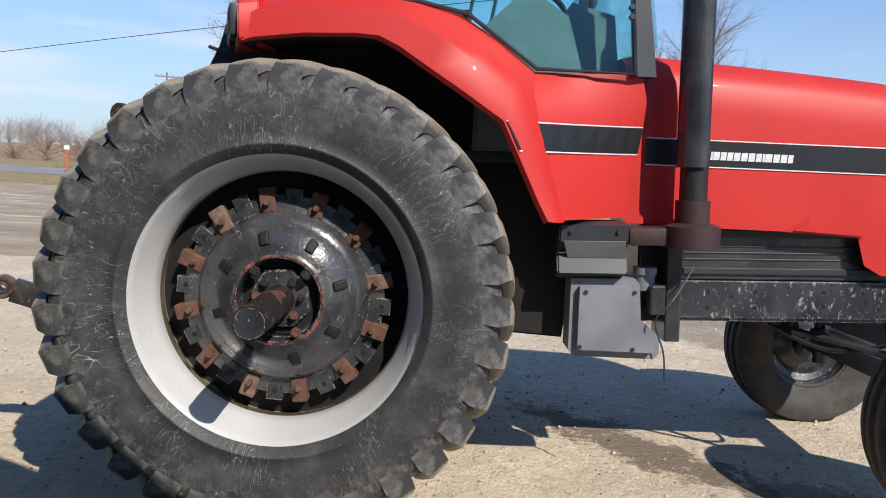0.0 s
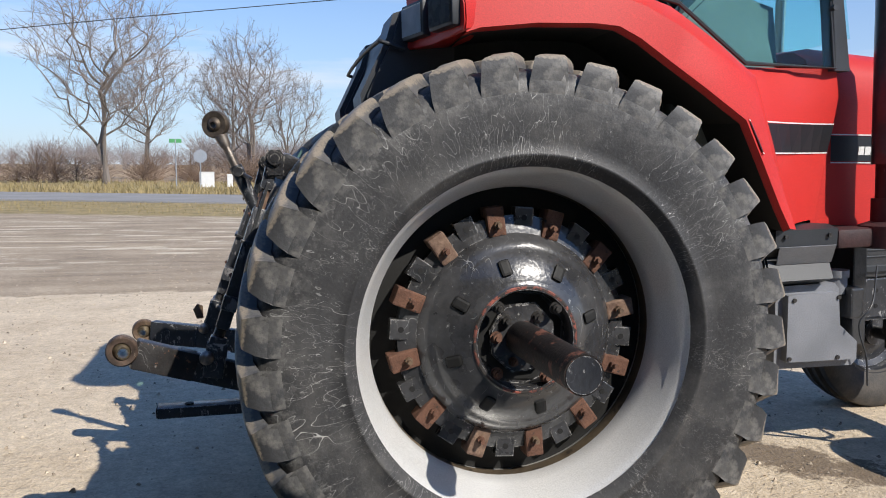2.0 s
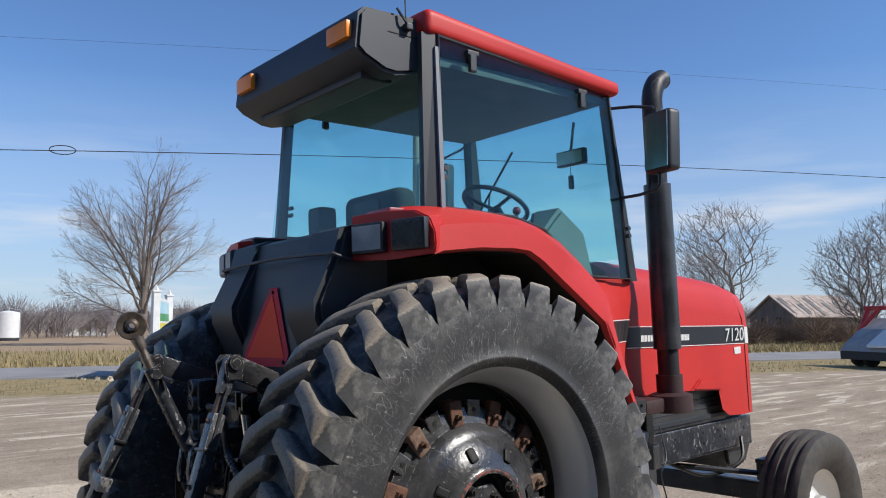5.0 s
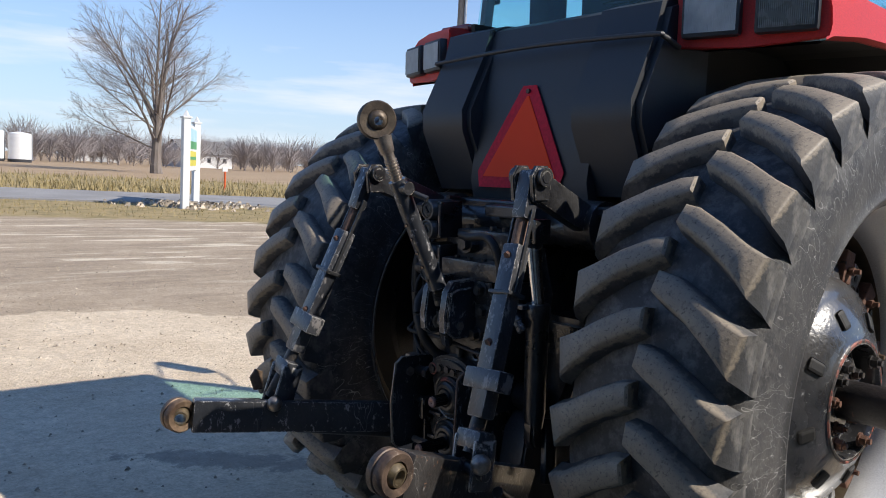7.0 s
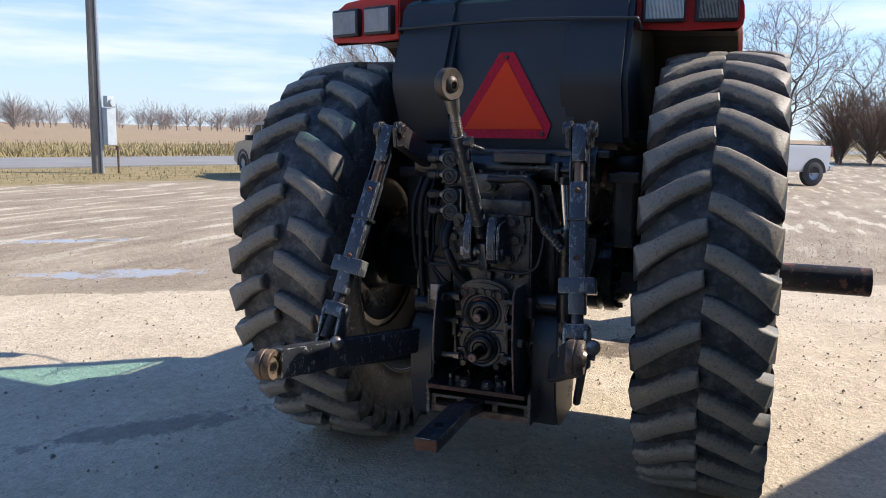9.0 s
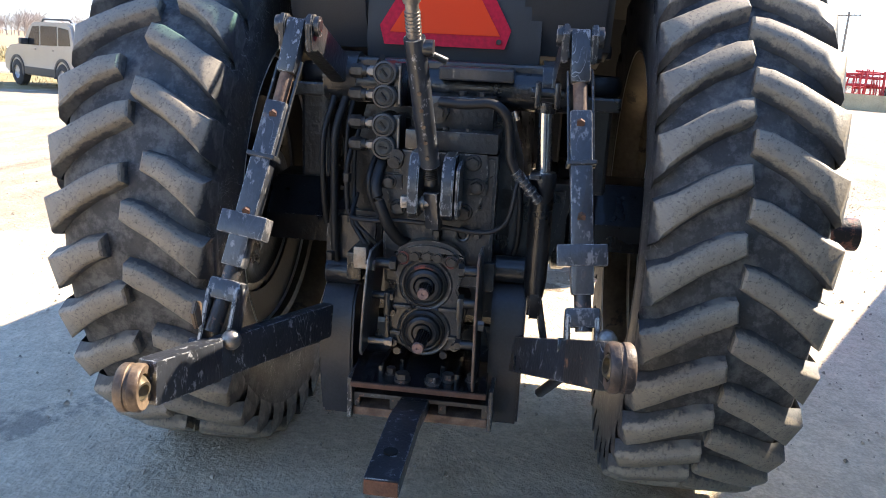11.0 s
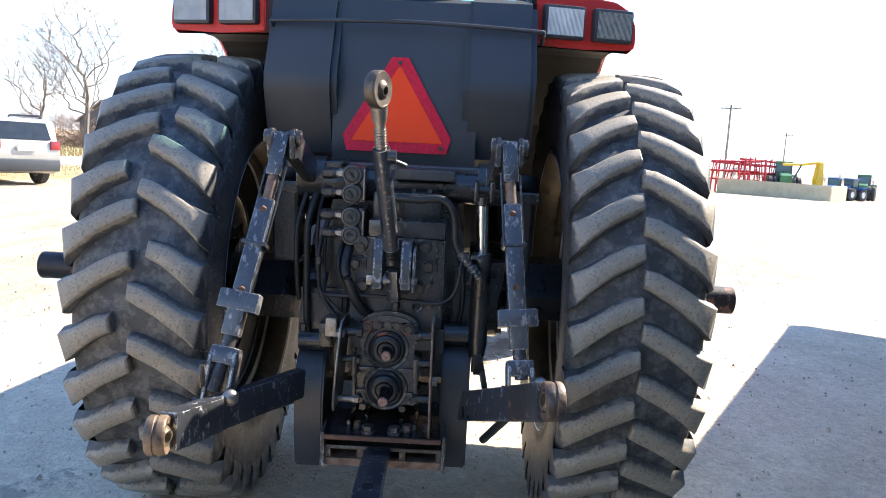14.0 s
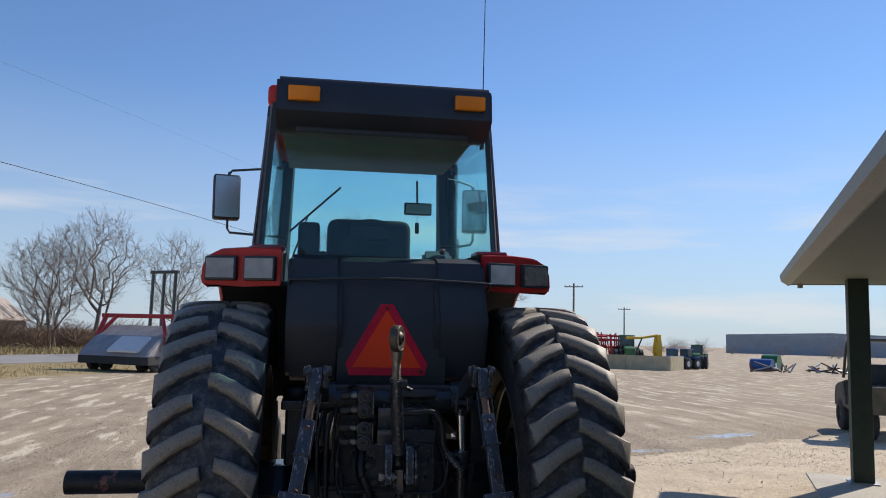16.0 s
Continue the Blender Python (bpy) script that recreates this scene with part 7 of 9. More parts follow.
for y0, y1, low, high, boss in ((0.233, 0.335, 0.315, 0.77, (0.279, 0.797)), (-0.280, -0.180, 0.337, 0.81, (-0.211, 0.844))):
    bm = B()
    out = [(-0.38, high), (-0.56, high + 0.005), (-0.63, high - 0.012), (-0.665, high - 0.05), (-0.685, high - 0.15), (-0.69, 0.55), (-0.682, 0.45), (-0.655, low + 0.03), (-0.58, low), (-0.38, low + 0.01)]
    prism(bm, out, y0, y1, "y", 0.007)
    part("sway_block", bm, BLACK_SMOOTH, tractor, "broad curved black sway guard", smooth=40)
    bm = B()
    rod(bm, (-0.60, boss[0] - 0.055, boss[1]), (-0.60, boss[0] + 0.055, boss[1]), 0.040, n=20)
    rod(bm, (-0.60, boss[0] - 0.066, boss[1]), (-0.60, boss[0] - 0.055, boss[1]), 0.030, n=6)
    part("pivot_pin", bm, CAST_DARK, tractor, smooth=40)
    bm = B()
    s = 1 if boss[0] > 0 else -1
    box(bm, (-0.70, boss[0] - s * 0.05 - 0.022, 0.80), (-0.60, boss[0] - s * 0.05 + 0.022, 0.885), 0.006)
    part("pivot_lug", bm, CAST_DARK, tractor, smooth=40)
# oily shelf between the guards, its welded rails, lumps and rusty lip
bm = B()
slab(bm, [(-0.50, 0.232, 0.552), (-0.50, -0.178, 0.552), (-0.808, -0.189, 0.531), (-0.808, 0.205, 0.531)], 0.016, (0, 0, -1))
bmesh.ops.recalc_face_normals(bm, faces=bm.faces)
shelf = part("hitch_shelf", bm, OILY, tractor, "oily black hitch plate with a rusty lip")
for y, x1 in ((0.128, -0.76), (0.075, -0.70), (-0.05, -0.72), (-0.098, -0.77)):
    bm = B()
    box(bm, (x1, y - 0.007, 0.535), (-0.52, y + 0.007, 0.563), 0.004)
    part("weld_rail", bm, OILY, shelf, smooth=40)
for x, y, r in ((-0.775, 0.060, 0.021), (-0.775, -0.030, 0.020), (-0.75, -0.072, 0.018), (-0.745, 0.10, 0.014), (-0.74, -0.14, 0.015)):
    bm = B()
    rod(bm, (x, y, 0.53), (x, y, 0.540), r * 1.2, n=14)
    rod(bm, (x, y, 0.538), (x, y, 0.556), r, n=6)
    part("shelf_bolt", bm, RUSTY_BLACK, shelf, smooth=30)
bm = B()
box(bm, (-0.816, -0.190, 0.514), (-0.806, 0.206, 0.530), 0.003)
part("rusty_lip", bm, RUST, shelf, "rusty orange edge")
for y0, y1 in ((-0.208, -0.195), (0.207, 0.221)):
    bm = B()
    box(bm, (-0.79, y0, 0.40), (-0.50, y1, 0.53), 0.004)
    part("hanger_plate", bm, SCRATCHED, tractor)
# drawbar frame: bars above and below two dark slots
bm = B()
box(bm, (-0.775, -0.194, 0.405), (-0.56, 0.206, 0.432), 0.004)
beam = part("hitch_beam", bm, RUST_PALE, tractor, "rust-edged drawbar beam")
bm = B()
box(bm, (-0.770, -0.194, 0.462), (-0.56, 0.206, 0.476), 0.003)
part("upper_bar", bm, RUSTY_BLACK, beam)
for y in (0.20, 0.085, -0.060, -0.188):
    bm = B()
    box(bm, (-0.768, y - 0.012, 0.430), (-0.56, y + 0.012, 0.464), 0.003)
    part("spacer", bm, RUSTY_BLACK, beam)
# near-black strip: the shade inside the slots is put into its colour
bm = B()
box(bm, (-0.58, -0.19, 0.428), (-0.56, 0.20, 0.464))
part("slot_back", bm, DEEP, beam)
bm = B()
bar(bm, (0.1, 0.03, 0.448), (-0.80, 0.022, 0.455), 0.085, 0.040, 0.006)
bar(bm, (-0.79, 0.022, 0.455), (-0.95, 0.020, 0.490), 0.085, 0.042, 0.006)
bar(bm, (-0.94, 0.020, 0.490), (-1.285, 0.012, 0.50), 0.085, 0.045, 0.006)
drawbar = part("drawbar", bm, SCRATCHED, tractor, "flat black drawbar with a bent tip", smooth=40)
bm = B()
rod(bm, (-1.16, 0.015, 0.521), (-1.16, 0.015, 0.5245), 0.018, n=16)
part("pin_hole", bm, DEEP, drawbar)
bm = B()
slab(bm, [(-1.287, 0.052, 0.481), (-1.287, -0.028, 0.481), (-1.287, -0.028, 0.519), (-1.287, 0.052, 0.519)], 0.001, (-1, 0, 0))
part("rusted_end", bm, RUST, drawbar)
bm = B()
box(bm, (-0.5, -0.28, 0.40), (-0.35, 0.28, 0.62), 0.02)
part("drawbar_support", bm, CAST_DARK, tractor)

# ---- trees ----
BARK = material("grey_bark", (0.23, 0.195, 0.17), (0.15, 0.125, 0.105), 0.9, 0.95, scale=3, fine=25, bump=0.5, stretch=(1, 1, 0.25))
TWIG = material("bare_twigs", (0.30, 0.255, 0.225), (0.23, 0.19, 0.165), 0.95, 1.0, scale=1, fine=10, bump=0)
BRUSH = material("russet_brush", (0.27, 0.18, 0.125), (0.18, 0.125, 0.09), 0.95, 1.0, scale=0.4, fine=6, bump=0)


def mesh_object(name, verts, faces, mat, parent=None):
    me = bpy.data.meshes.new(name)
    me.from_pydata(verts, [], faces)
    me.materials.append(mat)
    ob = new(name, me)
    ob.parent = parent
    return ob


def stick(V, F, a, b, ra, rb, n):
    d = (b - a).normalized()
    u = d.cross(Vector((0.3, 0.9, 0.2))).normalized()
    v = d.cross(u)
    s = len(V)
    for p, r in ((a, ra), (b, rb)):
        for k in range(n):
            q = 2 * math.pi * k / n
            V.append(tuple(p + r * (math.cos(q) * u + math.sin(q) * v)))
    for k in range(n):
        j = (k + 1) % n
        F.append((s + k, s + j, s + n + j, s + n + k))


def bare_tree(label, height, spread, seed, at, stems=1, low=0.22, depth=6, fine=1.0):
    """A leafless tree: branch tips are strewn through a rounded crown, and each is joined to the nearest wood already grown."""
    rng = random.Random(seed)
    crown_r = height * 0.40 * spread
    crown_h = height * (1 - low) / 2
    mid = Vector((rng.gauss(0, 0.02) * height, rng.gauss(0, 0.02) * height, height * low + crown_h))
    pos, parent, gone = [], [], []

    def grow(p, k):
        pos.append(p)
        parent.append(k)
        gone.append(0.0 if k < 0 else gone[k] + (p - pos[k]).length)
        return len(pos) - 1

    for s in range(stems):
        k = grow(Vector((0.22 * s, -0.15 * s, -0.1)), -1)
        lean = Vector((rng.gauss(0, 0.10), rng.gauss(0, 0.10), 1)) if stems > 1 else Vector((rng.gauss(0, 0.03), rng.gauss(0, 0.03), 1))
        for i in range(9):
            k = grow(pos[k] + (lean + Vector((rng.gauss(0, 0.06), rng.gauss(0, 0.06), 0))) * (height * (low + 0.22) / 9), k)
    tips = []
    for i in range(int(520 * fine)):
        d = Vector((rng.gauss(0, 1), rng.gauss(0, 1), rng.gauss(0, 1))).normalized()
        f = rng.random() ** 0.30 * (1 + 0.16 * noise.noise(d * 1.7 + Vector((seed, 0, 0))))
        squeeze = 1.0 if d.z > -0.2 else 0.72
        tips.append(mid + Vector((d.x * crown_r * f * squeeze, d.y * crown_r * f * squeeze, d.z * crown_h * f)))
    fork = Vector((0, 0, height * low))
    tips.sort(key=lambda p: (p - fork).length + rng.uniform(0, 0.5))
    ends = []
    for p in tips:
        P = np.array([tuple(q) for q in pos])
        d = np.sqrt(((P - np.array(tuple(p))) ** 2).sum(1)) + 0.30 * np.array(gone) + 3.0 * (P[:, 2] < height * low * 0.75) + 1.2 * np.maximum(0, P[:, 2] - p.z)
        k = int(d.argmin())
        a, span = pos[k], (p - pos[k]).length
        n = max(2, int(span / (height * 0.05)))
        out = Vector((p.x - mid.x, p.y - mid.y, 0))
        for i in range(1, n + 1):
            u = i / n
            bow = math.sin(math.pi * u) * span * 0.035
            q = a.lerp(p, u) + Vector((rng.gauss(0, 0.007), rng.gauss(0, 0.007), rng.gauss(0, 0.007))) * span + out.normalized() * bow - Vector((0, 0, bow * 0.4))
            k = grow(q if i < n else p, k)
        ends.append(k)
    kids = [[] for p in pos]
    for k in range(len(pos)):
        if parent[k] >= 0:
            kids[parent[k]].append(k)
    for rounds in range(6):          # ease the bends
        eased = list(pos)
        for k in range(len(pos)):
            if parent[k] >= 0 and kids[k]:
                far = max(kids[k], key=lambda c: gone[c])
                eased[k] = pos[k] * 0.4 + (pos[parent[k]] + pos[far]) * 0.3
        pos[:] = eased
    width = [0.0] * len(pos)
    tip_r = height * 0.0012
    for k in range(len(pos) - 1, -1, -1):
        if width[k] == 0:
            width[k] = tip_r ** 2.05
        if parent[k] >= 0:
            width[parent[k]] += width[k]
    width = [w ** (1 / 2.05) for w in width]
    TV, TF, CV, CF = [], [], [], []
    for k in range(len(pos)):
        if parent[k] >= 0:
            thick = width[k] > tip_r * 2.2
            stick(TV if thick else CV, TF if thick else CF, pos[parent[k]], pos[k], width[parent[k]] if width[parent[k]] < 1.5 * width[k] else width[k] * 1.15, width[k], 6 if thick else 3)

    def spray(p, d, length, r, level):
        q = p
        for i in range(2):
            d = (d + Vector((rng.gauss(0, 0.2), rng.gauss(0, 0.2), rng.gauss(0.06, 0.15)))).normalized()
            q2 = q + d * length / 2
            stick(CV, CF, q, q2, r, r * 0.7, 3)
            if level:
                for s in range(2):
                    e = (d + Vector((rng.gauss(0, 0.6), rng.gauss(0, 0.6), rng.gauss(0.1, 0.5)))).normalized()
                    spray(q.lerp(q2, rng.uniform(0.2, 1)), e, length * rng.uniform(0.5, 0.8), r * 0.7, level - 1)
            q = q2

    for k in range(len(pos)):
        if width[k] < tip_r * 3.2 and gone[k] > height * 0.3 and (k in ends or rng.random() < 0.6):
            d = (pos[k] - pos[parent[k]]).normalized()
            out = Vector((rng.gauss(0, 0.7), rng.gauss(0, 0.7), rng.gauss(0.2, 0.5)))
            spray(pos[k], (d + out * (0.3 if k in ends else 1.0)).normalized(), height * rng.uniform(0.05, 0.085), tip_r * 0.75, 1)
    tree = thing("bare_tree", label, "tree", at, group="bare trees")
    for nm, V, F, mat in (("trunk", TV, TF, BARK), ("crown", CV, CF, TWIG)):
        mesh_object(nm, V, F, mat, tree)
    return tree


def bare_maple(label, height, seed, at):
    """A big leafless tree: a short trunk, long limbs that fan upwards and outwards, and three orders of finer branches."""
    rng = random.Random(seed)
    TV, TF, CV, CF = [], [], [], []
    size = height / 19.3

    def limb(p, d, length, r, level):
        steps = (2, 3, 4, 8)[level]
        count = (0, 8, 10, 13)[level]
        pts = [(p, d)]
        for i in range(steps):
            out = Vector((d.x, d.y, 0))
            d = (d + Vector((rng.gauss(0, 0.06), rng.gauss(0, 0.06), rng.gauss(0, 0.05))) + Vector((0, 0, 0.035 if level == 3 else 0.01)) + out * (0.03 if level == 3 else 0.0)).normalized()
            q = p + d * (length / steps)
            r1 = r * (1 - 0.75 * (i + 1) / steps)
            r0 = r * (1 - 0.75 * i / steps)
            thick = level >= 2
            stick(TV if thick else CV, TF if thick else CF, p, q, r0, r1, 6 if level == 3 else 4 if level == 2 else 3)
            p = q
            pts.append((p, d))
        if not level:
            return
        for k in range(count):
            u = (k + rng.uniform(0.2, 0.9)) / count
            u = 0.18 + 0.82 * u if level == 3 else 0.1 + 0.9 * u
            i = min(steps - 1, int(u * steps))
            a, b = pts[i][0], pts[i + 1][0]
            c = a.lerp(b, u * steps - i)
            e = pts[i + 1][1]
            side = e.orthogonal().normalized()
            side = Matrix.Rotation(2.4 * k + rng.uniform(-0.5, 0.5), 3, e) @ side
            away = Vector((c.x, c.y, 0))
            away = away.normalized() * 0.35 if away.length > 0.5 else Vector((0, 0, 0))
            angle = rng.uniform(0.5, 0.95)
            nd = (e * math.cos(angle) + side * math.sin(angle) + away * 0.6 + Vector((0, 0, 0.10))).normalized()
            limb(c, nd, length * rng.uniform(0.36, 0.54) * (1.15 - 0.55 * u), max(r * 0.36 * (1.1 - 0.6 * u), 0.008), level - 1)

    trunk_top = height * 0.23
    p = Vector((0, 0, -0.1))
    for z, r0, r1 in ((0.9, 0.62, 0.50), (2.4, 0.50, 0.45), (trunk_top, 0.45, 0.42)):
        q = Vector((rng.gauss(0, 0.05), rng.gauss(0, 0.05), z))
        stick(TV, TF, p, q, r0 * size, r1 * size, 10)
        p = q
    for k in range(13):
        a = 2.4 * k + rng.uniform(-0.25, 0.25)
        tilt = (0.12, 0.38, 0.62, 0.88, 1.12)[k % 5] + rng.uniform(-0.06, 0.06)
        d = Vector((math.sin(tilt) * math.cos(a), math.sin(tilt) * math.sin(a), math.cos(tilt)))
        low = p + Vector((0, 0, rng.uniform(-0.14, 0.08) * height * (0.5 + tilt * 0.5)))
        limb(low, d, height * (0.66 - 0.20 * tilt) * rng.uniform(0.9, 1.05), 0.19 * size * (1.05 - 0.5 * tilt), 3)
    tree = thing("bare_tree", label, "tree", at, group="bare trees")
    for nm, V, F, mat in (("trunk", TV, TF, BARK), ("crown", CV, CF, TWIG)):
        mesh_object(nm, V, F, mat, tree)
    return tree


bare_maple("tall bare maple with a broad rounded crown beyond the road", 19.3, 12, (25.57, 73.9, 0))
for args in (("bare tree with several upright limbs beyond the road", 14.0, 0.85, 8, (-1.5, 73, 0), 3, 0.22, 7),
             ("bare winter tree with wide-reaching limbs", 15.5, 0.9, 15, (-11.5, 58, 0), 2, 0.2, 7),
             ("leaning bare tree at the field's edge", 13, 0.9, 22, (-10.8, 74, 0), 1, 0.25, 6),
             ("slim bare tree at the field's edge", 10.5, 0.75, 27, (-2.75, 67, 0), 1, 0.25, 6),
             ("bare tree beside the far field", 12.5, 0.9, 31, (3.4, 92, 0), 2, 0.2, 6),
             ("bare tree behind the hood, beyond the road", 10.5, 0.8, 36, (50.8, 25.9, 0), 1, 0.22, 6),
             ("spreading bare tree near the old barn", 9.5, 1.0, 41, (63.3, 21.4, 0), 3, 0.15, 6),
             ("low spreading bare tree by the road", 9.0, 1.05, 45, (67.3, 23.3, 0), 2, 0.18, 6),
             ("upright bare tree by the road", 12.0, 0.8, 52, (68.3, 19.5, 0), 2, 0.25, 6),
             ("bare tree behind the mower", 11.0, 0.85, 57, (74.6, 13.7, 0), 3, 0.2, 6),
             ("bare tree beyond the parked pickup", 11.5, 0.9, 63, (60.2, -3.0, 0), 3, 0.18, 6),
             ("small bare tree beyond the parked pickup", 8.5, 0.95, 66, (58.4, -8.5, 0), 2, 0.2, 6),
             ("bare tree far beyond the rear wheel", 11.0, 0.85, 71, (75.5, 42.8, 0), 2, 0.2, 6),
             ("distant bare tree behind the green tractor", 12, 0.9, 77, (91, -21, 0), 2, 0.2, 6)):
    bare_tree(*args)


def wood_band(name, label, rng, spots, mat, hi, width=2.0, sticks=42):
    """A far wood: very many thin fanning branches under rounded crowns, too many to count."""
    V, F = [], []
    for p in spots:
        h = hi * rng.uniform(0.6, 1.1)
        wide = width * rng.uniform(0.75, 1.25)
        c = Vector((p[0], p[1], -0.1))
        low = 0.25 if hi > 4 else 0.0
        top = c + Vector((rng.gauss(0, 0.05) * h, rng.gauss(0, 0.05) * h, h * 0.7))
        stick(V, F, c, top, 0.012 * h + 0.03, 0.004 * h, 4)
        for k in range(sticks):
            d = Vector((rng.gauss(0, 1), rng.gauss(0, 1), rng.gauss(0, 1))).normalized()
            f = rng.random() ** 0.35
            b = c + Vector((d.x * wide * f, d.y * wide * f, h * (low + (1 - low) * (0.5 + 0.5 * d.z * f))))
            a = c.lerp(top, min(0.95, max(0.05, (b.z - c.z) / h - rng.uniform(0.12, 0.4))))
            if k % 2:
                a = a.lerp(b, rng.uniform(0.35, 0.75))
                b = b + Vector((rng.gauss(0, 0.12), rng.gauss(0, 0.12), rng.uniform(0, 0.14))) * wide
            r = (0.0022 * h + 0.010) * rng.uniform(0.6, 1.4)
            stick(V, F, a, b, r, r * 0.4, 3)
    ob = mesh_object(name, V, F, mat)
    tagged(ob, label, "woods", kind="stuff")


# paler twig colour with the haze of distance put into it
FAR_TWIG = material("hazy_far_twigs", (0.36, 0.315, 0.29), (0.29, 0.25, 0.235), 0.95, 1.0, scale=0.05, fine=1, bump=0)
rng = random.Random(5)
spots = []
for k in range(520):
    az = radians(rng.uniform(26, 128))
    d = rng.uniform(215, 300) if math.degrees(az) < 84 else rng.uniform(190, 260)
    spots.append((d * math.cos(az), d * math.sin(az)))
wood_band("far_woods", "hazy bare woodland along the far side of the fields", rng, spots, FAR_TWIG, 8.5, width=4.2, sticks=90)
spots = [(rng.uniform(40, 105), rng.uniform(125, 170)) for k in range(80)] + [(rng.uniform(-10, 45), rng.uniform(130, 165)) for k in range(60)]
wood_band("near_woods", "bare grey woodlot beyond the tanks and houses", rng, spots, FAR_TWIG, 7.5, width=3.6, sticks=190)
spots = [(-35 + 1.1 * k + rng.uniform(-2, 2), 66 + rng.uniform(-4, 6) - 0.12 * k) for k in range(34)]
wood_band("hedge_brush", "russet brush along the field's edge", rng, spots, BRUSH, 3.0, width=2.4, sticks=170)
spots = [(58 + rng.uniform(0, 22), 18 + rng.uniform(-8, 16)) for k in range(80)]
wood_band("roadside_brush", "low brown brush along the road", rng, spots, BRUSH, 2.6, width=2.2, sticks=190)
spots = [(54 + rng.uniform(-3, 3), -9 + rng.uniform(-3, 3)) for k in range(14)]
wood_band("brush_clump", "dense brown bare brush beyond the pickup", rng, spots, BRUSH, 5.5, width=2.6, sticks=260)
spots = [(130 + rng.uniform(0, 120), -70 - rng.uniform(-30, 40)) for k in range(40)]
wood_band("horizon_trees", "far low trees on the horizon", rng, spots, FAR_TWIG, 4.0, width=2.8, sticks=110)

# dry grass on the verge, and gravel on the yard
GRASS = material("dry_grass", (0.42, 0.33, 0.17), (0.25, 0.20, 0.09), 0.9, 1.0, scale=0.6, fine=3, bump=0)
V, F = [], []
rng = random.Random(9)
for k in range(26000):
    s = rng.uniform(-38, 55)
    nn = rng.choice((rng.uniform(18.0, 24.3), rng.uniform(32.3, 55), rng.uniform(32.3, 39)))
    p = ROAD_DIR * s + ROAD_N * nn
    h = rng.uniform(0.05, 0.14) if nn < 28 else rng.uniform(0.12, 0.5)
    d = Vector((rng.gauss(0, 0.4), rng.gauss(0, 0.4), 1)).normalized() * h
    w = Vector((rng.gauss(0, 1), rng.gauss(0, 1), 0)).normalized() * (0.012 if nn < 28 else 0.03)
    i = len(V)
    V += [tuple(p - w), tuple(p + w), tuple(p + d)]
    F.append((i, i + 1, i + 2))
tagged(mesh_object("dry_grass", V, F, GRASS), "short dry winter grass along the road", "grass", kind="stuff")

STONE = material("pale_gravel", (0.56, 0.48, 0.38), (0.40, 0.33, 0.25), 0.9, 0.95, scale=20, fine=90, bump=0.2)
n, l = STONE.node_tree.nodes, STONE.node_tree.links
isle, tone, tint = n.new("ShaderNodeNewGeometry"), n.new("ShaderNodeMapRange"), n.new("ShaderNodeMix")
tint.data_type, tint.blend_type = "RGBA", "MULTIPLY"
tint.inputs["Factor"].default_value = 1
tone.inputs["To Min"].default_value, tone.inputs["To Max"].default_value = 0.45, 1.35
l.new(isle.outputs["Random Per Island"], tone.inputs["Value"])
l.new(n["Principled BSDF"].inputs["Base Color"].links[0].from_socket, tint.inputs["A"])
l.new(tone.outputs["Result"], tint.inputs["B"])
l.new(tint.outputs["Result"], n["Principled BSDF"].inputs["Base Color"])
V, F = [], []
rng = random.Random(12)
for k in range(30000):
    r = 10 * rng.random() ** 0.6
    a = rng.uniform(0, 2 * math.pi)
    c = Vector((r * math.cos(a) + 1.0, r * math.sin(a) + 0.5, 0.002))
    if k % 3 == 0:
        c = Vector((6 + abs(rng.gauss(0, 3)), rng.uniform(-11, 4), 0.002))
    s = rng.choice((0.003, 0.004, 0.005, 0.006, 0.008, 0.012)) * rng.uniform(0.7, 1.3) * (1.5 if k % 40 == 0 else 1)
    i = len(V)
    V += [tuple(c + Vector((s * math.cos(t + k), s * math.sin(t + k) * 0.8, 0))) for t in (0, 2.1, 4.2)] + [tuple(c + Vector((s * 0.35 * math.cos(t + k + 0.7), s * 0.3 * math.sin(t + k + 0.7), s * 0.8))) for t in (0, 2.1, 4.2)]
    F += [(i, i + 1, i + 4, i + 3), (i + 1, i + 2, i + 5, i + 4), (i + 2, i, i + 3, i + 5), (i + 3, i + 4, i + 5)]
tagged(mesh_object("loose_gravel", V, F, STONE), "loose pale gravel scattered over the yard", "gravel", kind="stuff")


# ---- poles, wires, sign ----
WOOD = material("weathered_pole_wood", (0.30, 0.27, 0.235), (0.20, 0.175, 0.15), 0.85, 0.95, scale=4, fine=40, bump=0.4, stretch=(1, 1, 0.15))
GALV = material("galvanised_steel", (0.42, 0.45, 0.48), (0.35, 0.37, 0.40), 0.4, 0.55, metal=0.5, scale=10, bump=0.1)
METER = material("pale_meter_box", (0.48, 0.53, 0.56), (0.42, 0.46, 0.49), 0.5, 0.6, scale=6, bump=0.05)
SIGN_WHITE = material("white_post_paint", (0.78, 0.78, 0.76), (0.70, 0.70, 0.68), 0.5, 0.6, scale=4, fine=60, bump=0.05)
SIGN_GREEN = material("green_sign_print", (0.10, 0.36, 0.13), (0.06, 0.27, 0.10), 0.5, 0.6, scale=1.2, bump=0)
SIGN_YELLOW = material("yellow_sign_print", (0.72, 0.62, 0.08), (0.6, 0.52, 0.06), 0.5, 0.6, scale=2, bump=0)
SIGN_BLUE = material("pale_blue_sign_print", (0.45, 0.66, 0.72), (0.35, 0.58, 0.66), 0.5, 0.6, scale=2, bump=0)


